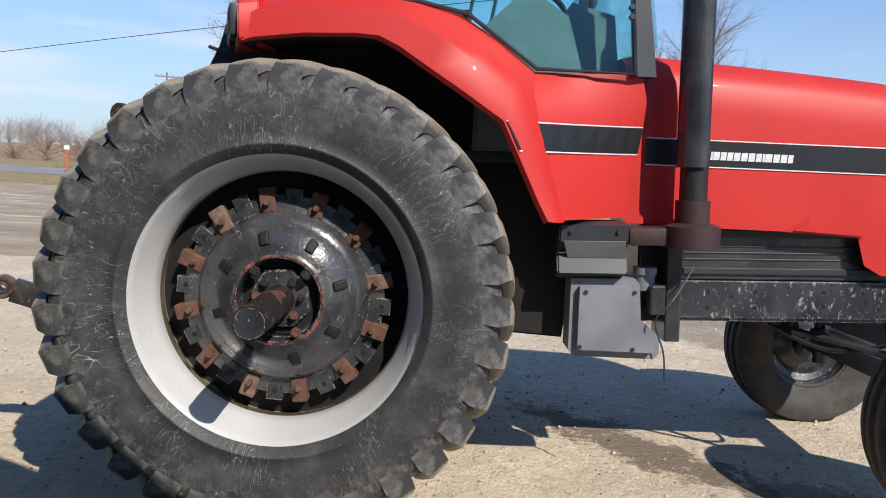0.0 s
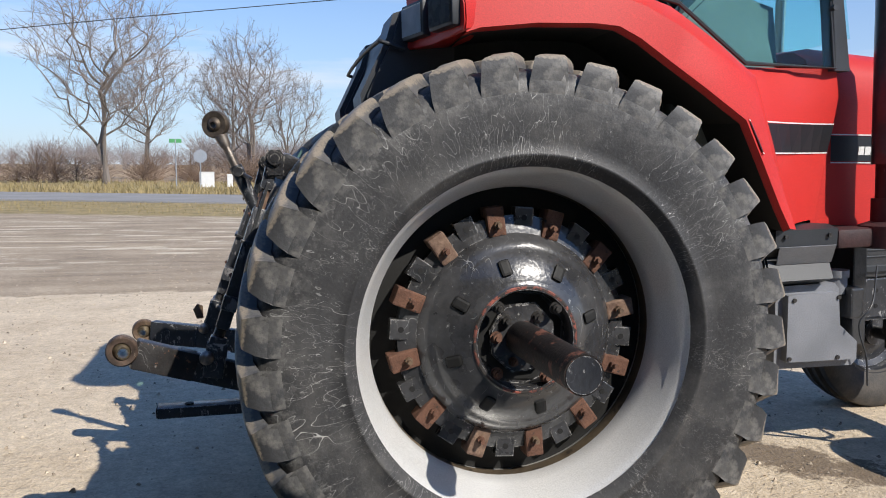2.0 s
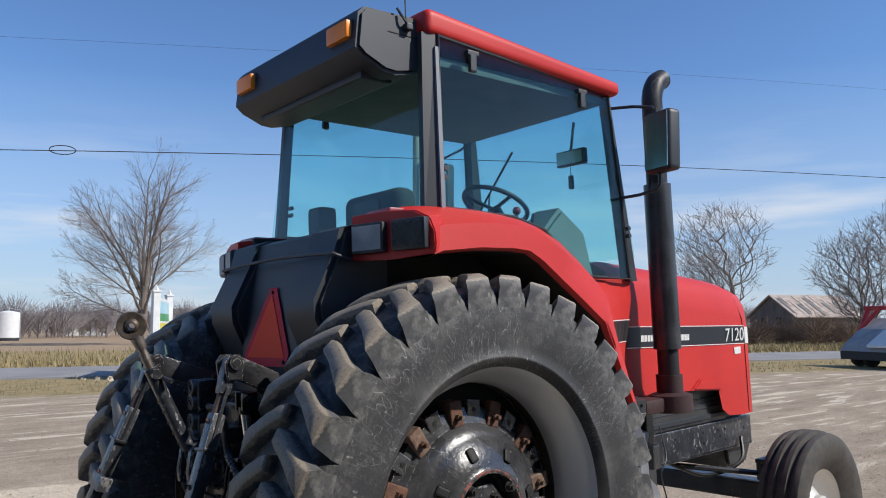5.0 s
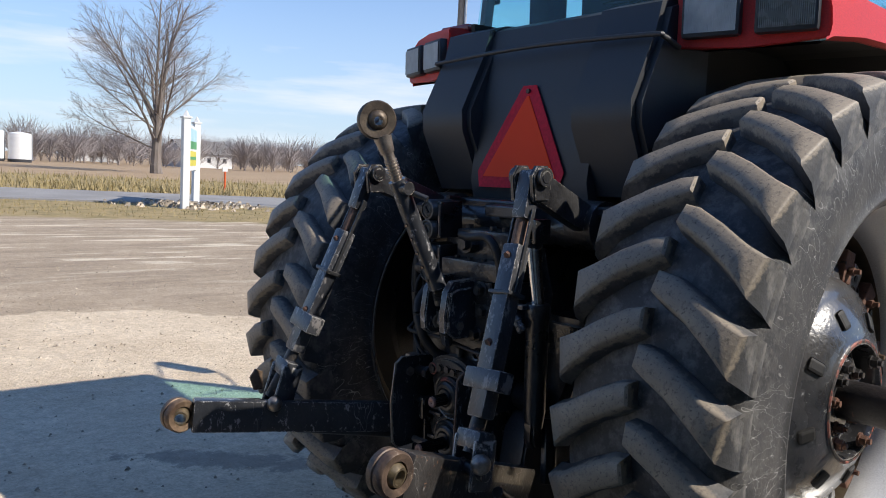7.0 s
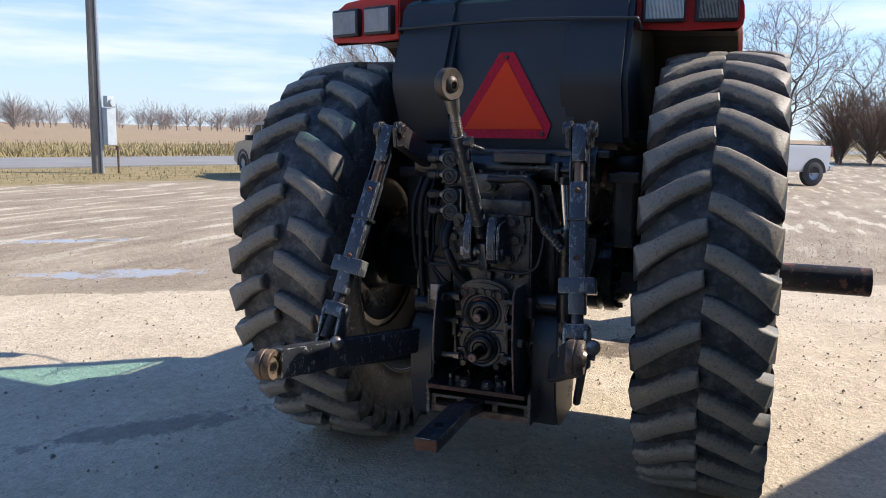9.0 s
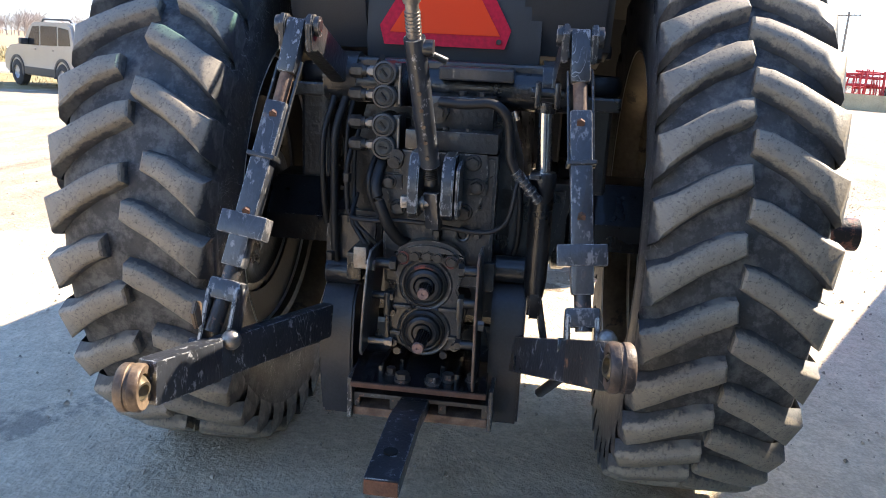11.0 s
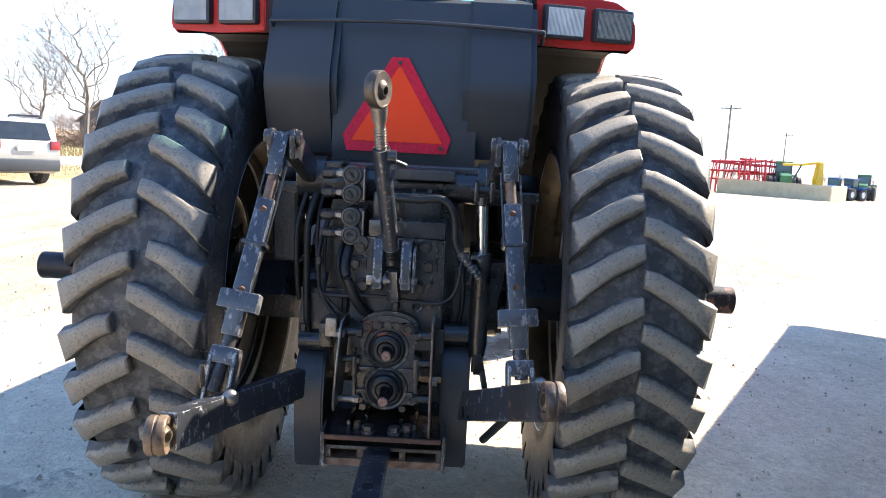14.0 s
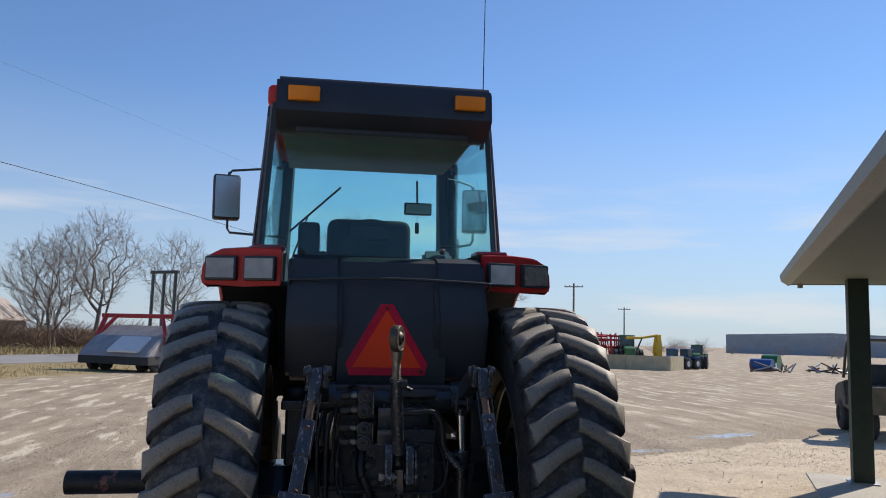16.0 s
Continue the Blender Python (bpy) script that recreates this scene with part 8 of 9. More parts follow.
def utility_pole(label, at, height, arms=1, turn=0.0, r=0.15):
    pole = thing("utility_pole", label, "utility pole", at, turn, group="utility poles")
    bm = B()
    rod(bm, (0, 0, -0.1), (0, 0, height), r, r * 0.7, n=14)
    part("pole", bm, WOOD, pole, smooth=50)
    for k in range(arms):
        bm = B()
        z = height - 0.4 - 0.9 * k
        box(bm, (-1.15, -0.05, z - 0.06), (1.15, 0.05, z + 0.06), 0.01)
        arm = part("crossarm", bm, WOOD, pole)
        for x in (-1.05, -0.5, 0.5, 1.05):
            bm = B()
            rod(bm, (x, 0, z + 0.06), (x, 0, z + 0.22), 0.04, n=8)
            part("insulator", bm, GALV, arm)
    return pole


near_pole = utility_pole("weathered wooden utility pole with conduit and meter box", (14.44, 17.38, 0), 10.6, 0, 0, 0.15)
bm = B()
rod(bm, (0.02, -0.2, 0), (0.02, -0.17, 7.2), 0.045, n=10)
part("conduit", bm, GALV, near_pole, smooth=50)
bm = B()
box(bm, (0.05, -0.42, 0.85), (0.40, -0.2, 1.95), 0.015)
box_ = part("meter_box", bm, METER, near_pole, "pale grey meter box")
bm = B()
rod(bm, (0.2, -0.42, 2.10), (0.2, -0.52, 2.10), 0.10, n=18)
box(bm, (0.08, -0.42, 1.98), (0.34, -0.25, 2.3), 0.02)
part("meter", bm, METER, box_, smooth=40)
bm = B()
rod(bm, (0.45, -0.4, 0), (0.45, -0.4, 0.75), 0.035, n=10)
rod(bm, (0.45, -0.4, 0.7), (0.45, -0.4, 0.82), 0.07, n=10)
part("hydrant_pipe", bm, TAN_STEEL, near_pole)
utility_pole("distant wooden utility pole with crossarms", (-26.5, 75, 0), 9.0, 2, 20)
utility_pole("distant wooden utility pole with a crossarm", (85.7, -30.4, 0), 8.8, 1, 60)
utility_pole("far utility pole on the horizon", (134.4, -57.0, 0), 8.6, 1, 60)
utility_pole("wooden utility pole behind the green tractor", (65.2, -14.8, 0), 8.6, 1, 60)
utility_pole("far wooden utility pole beside the tanks", (12.6, 121, 0), 7.5, 0, 0)

for name, z0, slope, bow, r in (("service_wire", 6.94, 0.0475, 0.0006, 0.013), ("power_line", 10.3, 0.06, 0.0004, 0.0035)):
    bm = B()
    pts = []
    for k in range(41):
        u = -45 + 105 * k / 40
        p = ROAD_DIR * u + ROAD_N * 20.79
        pts.append((p.x, p.y, z0 + slope * u - bow * u * u))
    tube(bm, pts, r, 6)
    wire = tagged(part(name, bm, PLASTIC), "thin black overhead wire strung along the road", "wire")
    if r > 0.01:
        bm = B()
        c = Vector((4.03, 20.75, 6.76))
        tube(bm, [c + ROAD_DIR * (0.35 * math.cos(a)) + Vector((0, 0, 0.13 * math.sin(a))) for a in [2 * math.pi * k / 24 for k in range(25)]], 0.014, 6)
        part("wire_loop", bm, PLASTIC, wire)

sign_board = thing("yard_sign", "white-posted sign board with a green and yellow panel", "sign")
P, Q = Vector((7.12, 21.42, 0)), Vector((8.75, 24.5, 0))
d = (Q - P).normalized()
for p in (P, Q):
    bm = B()
    box(bm, (p.x - 0.11, p.y - 0.11, -0.05), (p.x + 0.11, p.y + 0.11, 2.75), 0.02)
    box(bm, (p.x - 0.14, p.y - 0.14, 2.75), (p.x + 0.14, p.y + 0.14, 2.80), 0.01)
    rod(bm, (p.x, p.y, 2.80), (p.x, p.y, 3.0), 0.12, 0.01, n=4)
    part("sign_post", bm, SIGN_WHITE, sign_board)
side_n = Vector((d.y, -d.x, 0))


def panel(name, u0, u1, z0, z1, mat, thick, off, parent):
    bm = B()
    a, b = P + d * u0, P + d * u1
    slab(bm, [a + side_n * off + Vector((0, 0, z0)), b + side_n * off + Vector((0, 0, z0)), b + side_n * off + Vector((0, 0, z1)), a + side_n * off + Vector((0, 0, z1))], thick, -side_n)
    return part(name, bm, mat, parent)


L = (Q - P).length
board = panel("sign_panel", 0.12, L - 0.12, 1.15, 2.6, SIGN_WHITE, 0.06, 0.03, sign_board)
for sgn in (1, -1):
    o = 0.032 if sgn > 0 else -0.034
    panel("picture", 0.25, L - 0.25, 1.85, 2.5, SIGN_BLUE, 0.004 * 1, o, board)
    panel("picture_hill", 0.25, L - 0.25, 1.85, 2.1, SIGN_GREEN, 0.004, o + 0.004 * sgn, board)
    panel("lower_print", 0.25, L - 0.25, 1.3, 1.78, SIGN_YELLOW, 0.004, o, board)
    panel("print_bar", 0.4, L - 0.4, 1.5, 1.6, SIGN_GREEN, 0.004, o + 0.004 * sgn, board)
bm = B()
rng = random.Random(4)
V, F = [], []
for k in range(260):
    c = Vector((7.9 + rng.gauss(0, 0.9), 22.9 + rng.gauss(0, 0.9), 0))
    s = rng.uniform(0.05, 0.13)
    i = len(V)
    V += [tuple(c + Vector((s * math.cos(t + k), s * math.sin(t + k), 0))) for t in (0, 2.1, 4.2)] + [tuple(c + Vector((s * 0.5 * math.cos(t + k + 0.7), s * 0.5 * math.sin(t + k + 0.7), s))) for t in (0, 2.1, 4.2)]
    F += [(i, i + 1, i + 4, i + 3), (i + 1, i + 2, i + 5, i + 4), (i + 2, i, i + 3, i + 5), (i + 3, i + 4, i + 5)]
bm.free()
tagged(mesh_object("sign_stones", V, F, STONE), "ring of pale stones round the sign", "stones", kind="stuff")

ORANGE = material("orange_marker", (0.75, 0.14, 0.03), (0.6, 0.1, 0.03), 0.5, 0.6, bump=0)
for label, at, h, mat in (("orange roadside marker post", (14.5, 34.6, 0), 1.0, ORANGE), ("orange and white roadside marker post", (-18.4, 36.5, 0), 1.2, ORANGE), ("short orange marker by the road", (0.4, 41, 0), 0.9, ORANGE)):
    m_ = thing("marker_post", label, "marker post", at, group="marker posts")
    bm = B()
    rod(bm, (0, 0, 0), (0, 0, h), 0.05, n=10)
    part("post", bm, mat, m_)
    bm = B()
    box(bm, (-0.14, -0.02, h), (0.14, 0.02, h + 0.22), 0.01)
    part("plate", bm, SIGN_WHITE, m_)
stop = thing("street_sign", "green street name plate over a small sign seen edge on", "street sign", (-5.4, 46, 0))
bm = B()
rod(bm, (0, 0, 0), (0, 0, 3.0), 0.035, n=10)
part("post", bm, GALV, stop)
bm = B()
box(bm, (-0.35, -0.01, 2.75), (0.35, 0.01, 2.98), 0.004)
part("name_plate", bm, SIGN_GREEN, stop)
stop2 = thing("traffic_sign", "grey back of an octagonal traffic sign on a post", "traffic sign", (-3.9, 44.5, 0))
bm = B()
rod(bm, (0, 0.03, 0), (0, 0.03, 2.4), 0.035, n=10)
part("post", bm, GALV, stop2)
bm = B()
prism(bm, [(0.4 * math.cos(math.pi / 8 + k * math.pi / 4), 1.95 + 0.4 * math.sin(math.pi / 8 + k * math.pi / 4)) for k in range(8)], -0.01, 0.0, "y")
part("plate", bm, GALV, stop2)
for x, y, w, h in ((-3.8, 49.0, 0.9, 0.95), (-2.4, 50, 0.35, 0.8)):
    m_ = thing("cabinet", "small white roadside utility cabinet", "utility box", (x, y, 0), group="roadside cabinets")
    bm = B()
    box(bm, (-w / 2, -0.2, 0), (w / 2, 0.2, h), 0.03)
    part("housing", bm, SIGN_WHITE, m_)
    bm = B()
    box(bm, (-w / 2 - 0.02, -0.22, h), (w / 2 + 0.02, 0.22, h + 0.05), 0.01)
    part("lid", bm, SIGN_WHITE, m_)

# ---- storage tanks, houses, barn, shed ----
TANK_WHITE = material("white_tank_paint", (0.80, 0.80, 0.79), (0.72, 0.72, 0.71), 0.45, 0.55, scale=1.5, fine=20, bump=0.05)
TANK_BASE = material("dark_tank_base", (0.035, 0.035, 0.04), (0.025, 0.025, 0.028), 0.6, 0.7, bump=0.1)
for x, y, r, h in ((14.2, 114.8, 1.4, 3.9), (18.85, 114.0, 1.4, 4.0), (22.0, 113.4, 1.4, 3.75), (16.9, 114.4, 0.82, 5.7)):
    t_ = thing("storage_tank", "white upright storage tank on a dark base" if h < 5 else "slender tall white storage tank", "tank", (x, y, 0), group="white tanks")
    bm = B()
    rod(bm, (0, 0, 0), (0, 0, 0.4), r * 1.01, n=28)
    part("base", bm, TANK_BASE, t_, smooth=40)
    bm = B()
    rod(bm, (0, 0, 0.4), (0, 0, h), r, n=28)
    rod(bm, (0, 0, h), (0, 0, h + 0.25), r, r * 0.2, n=28)
    part("shell", bm, TANK_WHITE, t_, smooth=40)
    bm = B()
    rod(bm, (0, 0, h + 0.2), (0, 0, h + 0.75), 0.12, n=10)
    tube(bm, [(r + 0.1, 0, 0.2), (r + 0.1, 0, h + 0.3), (0, 0, h + 0.6)], 0.05, 6)
    part("pipe", bm, GALV, t_, smooth=40)
shelter = thing("tank_shelter", "low blue-roofed pump shelter beside the tanks", "shelter", (11.7, 115.1, 0))
bm = B()
box(bm, (-0.8, -0.8, 0), (0.8, 0.8, 1.0), 0.02)
part("wall", bm, TANK_BASE, shelter)
bm = B()
box(bm, (-0.9, -0.9, 1.0), (0.9, 0.9, 1.5), 0.05)
part("roof", bm, SIGN_BLUE, shelter)

HOUSE_WHITE = material("white_siding", (0.68, 0.68, 0.67), (0.6, 0.6, 0.59), 0.6, 0.7, scale=1, fine=12, bump=0.05)
SHINGLE = material("grey_shingles", (0.20, 0.195, 0.19), (0.14, 0.135, 0.13), 0.9, 0.95, scale=2, fine=15, bump=0.3)
BARN_WOOD = material("grey_barn_boards", (0.17, 0.155, 0.145), (0.10, 0.09, 0.083), 0.9, 0.95, scale=2, fine=20, bump=0.3, stretch=(1, 1, 0.2))
TIN = material("rusty_tin_roof", (0.52, 0.46, 0.41), (0.34, 0.26, 0.21), 0.6, 0.75, metal=0.3, scale=2, bump=0.1)
PANE = material("dark_window_pane", (0.03, 0.035, 0.04), (0.02, 0.024, 0.028), 0.08, 0.15, bump=0)


def house(name, label, at, turn, wx, wy, eave, ridge, wall_mat, roof_mat, windows=True):
    h_ = thing(name, label, name.replace("_", " "), at, turn)
    bm = B()
    prism(bm, [(-wy / 2, 0), (wy / 2, 0), (wy / 2, eave), (0, ridge), (-wy / 2, eave)], -wx / 2, wx / 2, "x")
    part("wall", bm, wall_mat, h_)
    bm = B()
    for s in (-1, 1):
        slab(bm, [(-wx / 2 - 0.4, s * (wy / 2 + 0.4), eave - 0.2), (wx / 2 + 0.4, s * (wy / 2 + 0.4), eave - 0.2), (wx / 2 + 0.4, 0, ridge + 0.12), (-wx / 2 - 0.4, 0, ridge + 0.12)], 0.15, (0, s * 0.3, 1))
    part("roof", bm, roof_mat, h_)
    if windows:
        for k in range(3):
            x = -wx / 3 + k * wx / 3
            bm = B()
            box(bm, (x - 0.5, -wy / 2 - 0.05, 1.0), (x + 0.5, -wy / 2 + 0.02, 2.1), 0.01)
            w_ = part("window", bm, SIGN_WHITE, h_)
            bm = B()
            box(bm, (x - 0.42, -wy / 2 - 0.07, 1.08), (x + 0.42, -wy / 2 - 0.04, 2.02))
            part("pane", bm, PANE, w_)
    return h_


house("farm_house", "small white farmhouse with a grey roof", (51.5, 180, 0), -15, 9, 7, 2.6, 4.9, HOUSE_WHITE, SHINGLE)
house("farm_house", "white house among the bare trees", (62.6, 151.7, 0), 10, 11, 8, 2.8, 5.2, HOUSE_WHITE, SHINGLE)
barn = house("barn", "old grey board barn with a pale rusty tin roof", (105.2, 44.9, 0), -20, 12.0, 8.2, 2.6, 5.3, BARN_WOOD, TIN, False)
for y in (-1.2, 1.4):
    bm = B()
    box(bm, (-6.06, y - 0.45, 1.3), (-5.98, y + 0.45, 2.5), 0.01)
    part("window", bm, PANE, barn)
rng = random.Random(71)
for k in range(16):
    bm = B()
    x = -5.9 + 0.75 * k
    lo, hi = rng.uniform(0.0, 0.5), rng.uniform(0.55, 1.0)
    at_slope = lambda u: (-4.5 + 4.5 * u, 2.4 + 3.02 * u + 0.22)
    (y0, z0), (y1, z1) = at_slope(lo), at_slope(hi)
    slab(bm, [(x, y0, z0), (x + rng.uniform(0.3, 0.62), y0, z0), (x + 0.62, y1, z1), (x, y1, z1)], 0.03, (0, -0.5, 0.8))
    part("tin_sheet", bm, TIN if k % 3 else SHINGLE, barn)
shed = thing("warehouse", "long low grey metal warehouse on the horizon", "warehouse")
METAL_GREY = material("blue_grey_cladding", (0.34, 0.37, 0.41), (0.30, 0.33, 0.37), 0.6, 0.7, scale=0.5, fine=4, bump=0.05)
bm = B()
a, b_ = Vector((214.8, -122.8, 0)), Vector((181.5, -169, 0))
back = Vector((40, -30, 0))
A = [a, b_, b_ + back, a + back]
lo = [bm.verts.new(p) for p in A]
hi = [bm.verts.new(p + Vector((0, 0, 5.6))) for p in A]
bm.faces.new(hi)
for k in range(4):
    bm.faces.new((lo[k], lo[(k + 1) % 4], hi[(k + 1) % 4], hi[k]))
part("wall", bm, METAL_GREY, shed)
bm = B()
m0 = (a + b_) / 2
tri_ = [a + Vector((0, 0, 5.62)), b_ + Vector((0, 0, 5.62)), m0 + Vector((0, 0, 6.6))]
slab(bm, [p for p in tri_], 0.3, back)
part("gable", bm, METAL_GREY, shed)

# ---- feed bunk, machinery and vehicles ----
BUNK = material("cream_bunk_boards", (0.55, 0.49, 0.33), (0.44, 0.38, 0.25), 0.7, 0.8, scale=2, fine=20, bump=0.1)
bunk = thing("feed_bunk", "low cream-painted board wall round parked machinery", "bunk wall")
p0, p1 = Vector((48.2, -17.3, 0)), Vector((44.1, -22.8, 0))
for k in range(7):
    bm = B()
    a, b_ = p0.lerp(p1, k / 7), p0.lerp(p1, (k + 0.985) / 7)
    slab(bm, [a, b_, b_ + Vector((0, 0, 0.95)), a + Vector((0, 0, 0.95))], 0.12, (0.46, -0.88, 0))
    part("panel", bm, BUNK, bunk)
bm = B()
slab(bm, [p1, p1 + Vector((2.5, -2.2, 0)), p1 + Vector((2.5, -2.2, 0.95)), p1 + Vector((0, 0, 0.95))], 0.12, (0.6, 0.7, 0))
part("end_panel", bm, BUNK, bunk)

FARM_GREEN = material("green_machine_paint", (0.025, 0.17, 0.045), (0.018, 0.12, 0.035), 0.35, 0.5, scale=3, bump=0.03, coat=0.2)
FARM_YELLOW = material("yellow_machine_paint", (0.72, 0.47, 0.03), (0.6, 0.38, 0.03), 0.4, 0.5, scale=5, bump=0.03)
FARM_BLUE = material("blue_machine_paint", (0.03, 0.12, 0.38), (0.025, 0.09, 0.28), 0.4, 0.5, scale=3, bump=0.03)
FARM_RED = material("red_machine_paint", (0.50, 0.025, 0.03), (0.38, 0.02, 0.025), 0.45, 0.55, scale=3, bump=0.05)
FAR_RUBBER = material("far_tyre_rubber", (0.05, 0.05, 0.052), (0.035, 0.035, 0.036), 0.75, 0.85, scale=5, bump=0.2)


def plain_wheel(parent, x, y, r, w, rim_mat, side):
    bm = B()
    lathe(bm, [(r * 0.5, -w / 2), (r * 0.85, -w / 2), (r, -w * 0.35), (r, w * 0.35), (r * 0.85, w / 2), (r * 0.5, w / 2)], 0, 28, side=1)
    tyre = part("wheel", bm, FAR_RUBBER, parent, smooth=40)
    tyre.matrix_basis = pose(x, y, r)
    bm = B()
    lathe(bm, [(r * 0.52, w * 0.42), (r * 0.46, w * 0.3), (r * 0.2, w * 0.2), (r * 0.15, w * 0.35), (0, w * 0.35)], 0, 28, side=side)
    lathe(bm, [(r * 0.52, -w * 0.42), (r * 0.4, -w * 0.2), (0, -w * 0.2)], 0, 28, side=side)
    part("rim", bm, rim_mat, tyre, smooth=40)


def field_tractor(label, at, turn, scale, paint, rim):
    t_ = thing("field_tractor", label, "tractor", at, turn, group="machinery in the yard")
    s = scale
    for x, r in ((-1.3, 0.92), (1.3, 0.92)):
        for y in (-1.25, 1.25, -0.75, 0.75):
            plain_wheel(t_, x * s, y * s, r * s, 0.42 * s, rim, 1 if y > 0 else -1)
    bm = B()
    prism(bm, [(0.4 * s, 1.3 * s), (0.4 * s, 2.2 * s), (2.3 * s, 2.05 * s), (2.55 * s, 1.9 * s), (2.6 * s, 1.3 * s)], -0.5 * s, 0.5 * s, "y", 0.06 * s)
    part("hood", bm, paint, t_, smooth=40)
    bm = B()
    box(bm, (-2.4 * s, -0.55 * s, 0.8 * s), (2.4 * s, 0.55 * s, 1.35 * s), 0.05 * s)
    part("chassis", bm, paint, t_)
    bm = B()
    prism(bm, [(-0.95 * s, 1.35 * s), (-1.0 * s, 2.2 * s), (-0.9 * s, 3.05 * s), (0.3 * s, 3.05 * s), (0.45 * s, 1.35 * s)], -0.7 * s, 0.7 * s, "y", 0.05 * s)
    part("cab_glass", bm, FAR_GLASS, t_, "tinted cab")
    bm = B()
    box(bm, (-1.1 * s, -0.78 * s, 3.05 * s), (0.45 * s, 0.78 * s, 3.25 * s), 0.06 * s)
    part("roof", bm, paint, t_, smooth=40)
    for x, y in ((-0.95, 0.7), (-0.95, -0.7), (0.38, 0.7), (0.38, -0.7)):
        bm = B()
        tube(bm, [(x * s, y * s, 1.4 * s), (x * s * 0.97, y * s, 3.08 * s)], 0.05 * s, 6)
        part("post", bm, PLASTIC, t_)
    for y in (-1, 1):
        bm = B()
        prism(bm, [(-2.5 * s, 1.75 * s), (-2.2 * s, 2.02 * s), (-1.0 * s, 2.02 * s), (-0.7 * s, 1.7 * s), (-1.0 * s, 1.9 * s), (-2.15 * s, 1.92 * s)], y * 0.6 * s, y * 1.45 * s, "y", 0.02 * s)
        part("fender", bm, paint, t_)


FAR_GLASS = material("far_cab_glass", (0.06, 0.12, 0.12), (0.04, 0.085, 0.09), 0.08, 0.15, scale=1.5, bump=0)
field_tractor("green articulated tractor with yellow wheels and dual tyres", (45.1, -12.5, 0), 52, 1.0, FARM_GREEN, FARM_YELLOW)
field_tractor("small green tractor parked behind the board wall", (50.4, -22.4, 0), 165, 0.72, FARM_GREEN, FARM_YELLOW)
field_tractor("blue tractor parked in the machinery row", (47.6, -24.6, 0), 140, 0.45, FARM_BLUE, SIGN_WHITE)
field_tractor("green tractor at the end of the machinery row", (51.45, -28.5, 0), 150, 0.55, FARM_GREEN, FARM_YELLOW)
field_tractor("second blue tractor in the machinery row", (48.7, -26.2, 0), 120, 0.45, FARM_BLUE, SIGN_WHITE)
rng = random.Random(33)
for label, c, mat, size in (("folded red tillage implement", (49.6, -18.9, 0), FARM_RED, 3.6), ("folded red cultivator frame", (50.2, -20.9, 0), FARM_RED, 3.4)):
    imp = thing("implement", label, "implement", c, 104, group="machinery in the yard")
    for k in range(16):
        x = -size / 2 + size * k / 15
        bm = B()
        y1 = rng.uniform(-0.7, 0.7)
        tube(bm, [(x + rng.uniform(-0.1, 0.1), y1 * 1.3, 0.0), (x, y1, 1.1), (x + rng.uniform(-0.15, 0.15), y1 * 0.7, rng.uniform(1.9, 2.5))], 0.045, 5)
        part("tine", bm, mat, imp)
    for z in (0.9, 1.5, 1.9, 2.2):
        bm = B()
        tube(bm, [(-size / 2, 0.1, z), (size / 2, -0.1, z + rng.uniform(-0.2, 0.2))], 0.08, 6)
        part("beam", bm, mat, imp)
loader = thing("loader_boom", "yellow loader boom raised over the board wall", "loader", (47.6, -22.6, 0), 104, group="machinery in the yard")
bm = B()
tube(bm, [(1.6, 0, 2.1), (0.2, 0, 2.15), (-1.1, 0, 2.35)], 0.09, 6)
part("boom", bm, FARM_YELLOW, loader)
bm = B()
prism(bm, [(-1.0, 0.0), (-0.8, 1.2), (-0.95, 2.3), (-1.25, 2.4), (-1.35, 1.6), (-1.4, 0.0)], -0.2, 0.2, "y", 0.03)
part("upright", bm, FARM_YELLOW, loader)
bm = B()
tube(bm, [(0.9, 0.1, 1.0), (0.3, 0.05, 2.1)], 0.06, 6)
part("ram", bm, BLACK, loader)
bm = B()
box(bm, (-1.5, -0.5, 0.0), (1.2, 0.5, 0.9), 0.08)
part("base", bm, FARM_YELLOW, loader)
for label, c, mat, l, h in (("blue tank lying among scrap", (48.4, -32.0, 0), FARM_BLUE, 1.5, 0.9), ("green tank lying among scrap", (51, -34.4, 0), FARM_GREEN, 1.2, 1.2)):
    t_ = thing("scrap_tank", label, "tank", c, 40, group="scrap in the yard")
    bm = B()
    rod(bm, (-l / 2, 0, h / 2), (l / 2, 0, h / 2), h / 2, n=20)
    part("shell", bm, mat, t_, smooth=40)
    bm = B()
    box(bm, (-l / 3, -h / 2, 0), (l / 3, h / 2, h * 0.2), 0.02)
    part("cradle", bm, RUST, t_)
for k in range(9):
    s_ = thing("harrow", "low rusty harrow lying in the yard", "harrow", (44 + rng.uniform(0, 9), -32 - rng.uniform(-2, 5), 0), rng.uniform(0, 180), group="scrap in the yard")
    for j in range(4):
        bm = B()
        tube(bm, [(rng.uniform(-1.4, 1.4), rng.uniform(-0.5, 0.5), 0.06), (rng.uniform(-1.4, 1.4), rng.uniform(-0.5, 0.5), rng.uniform(0.1, 0.8))], 0.06, 5)
        part("bar", bm, rng.choice((RUST, BLACK, GALV, RUST)), s_)

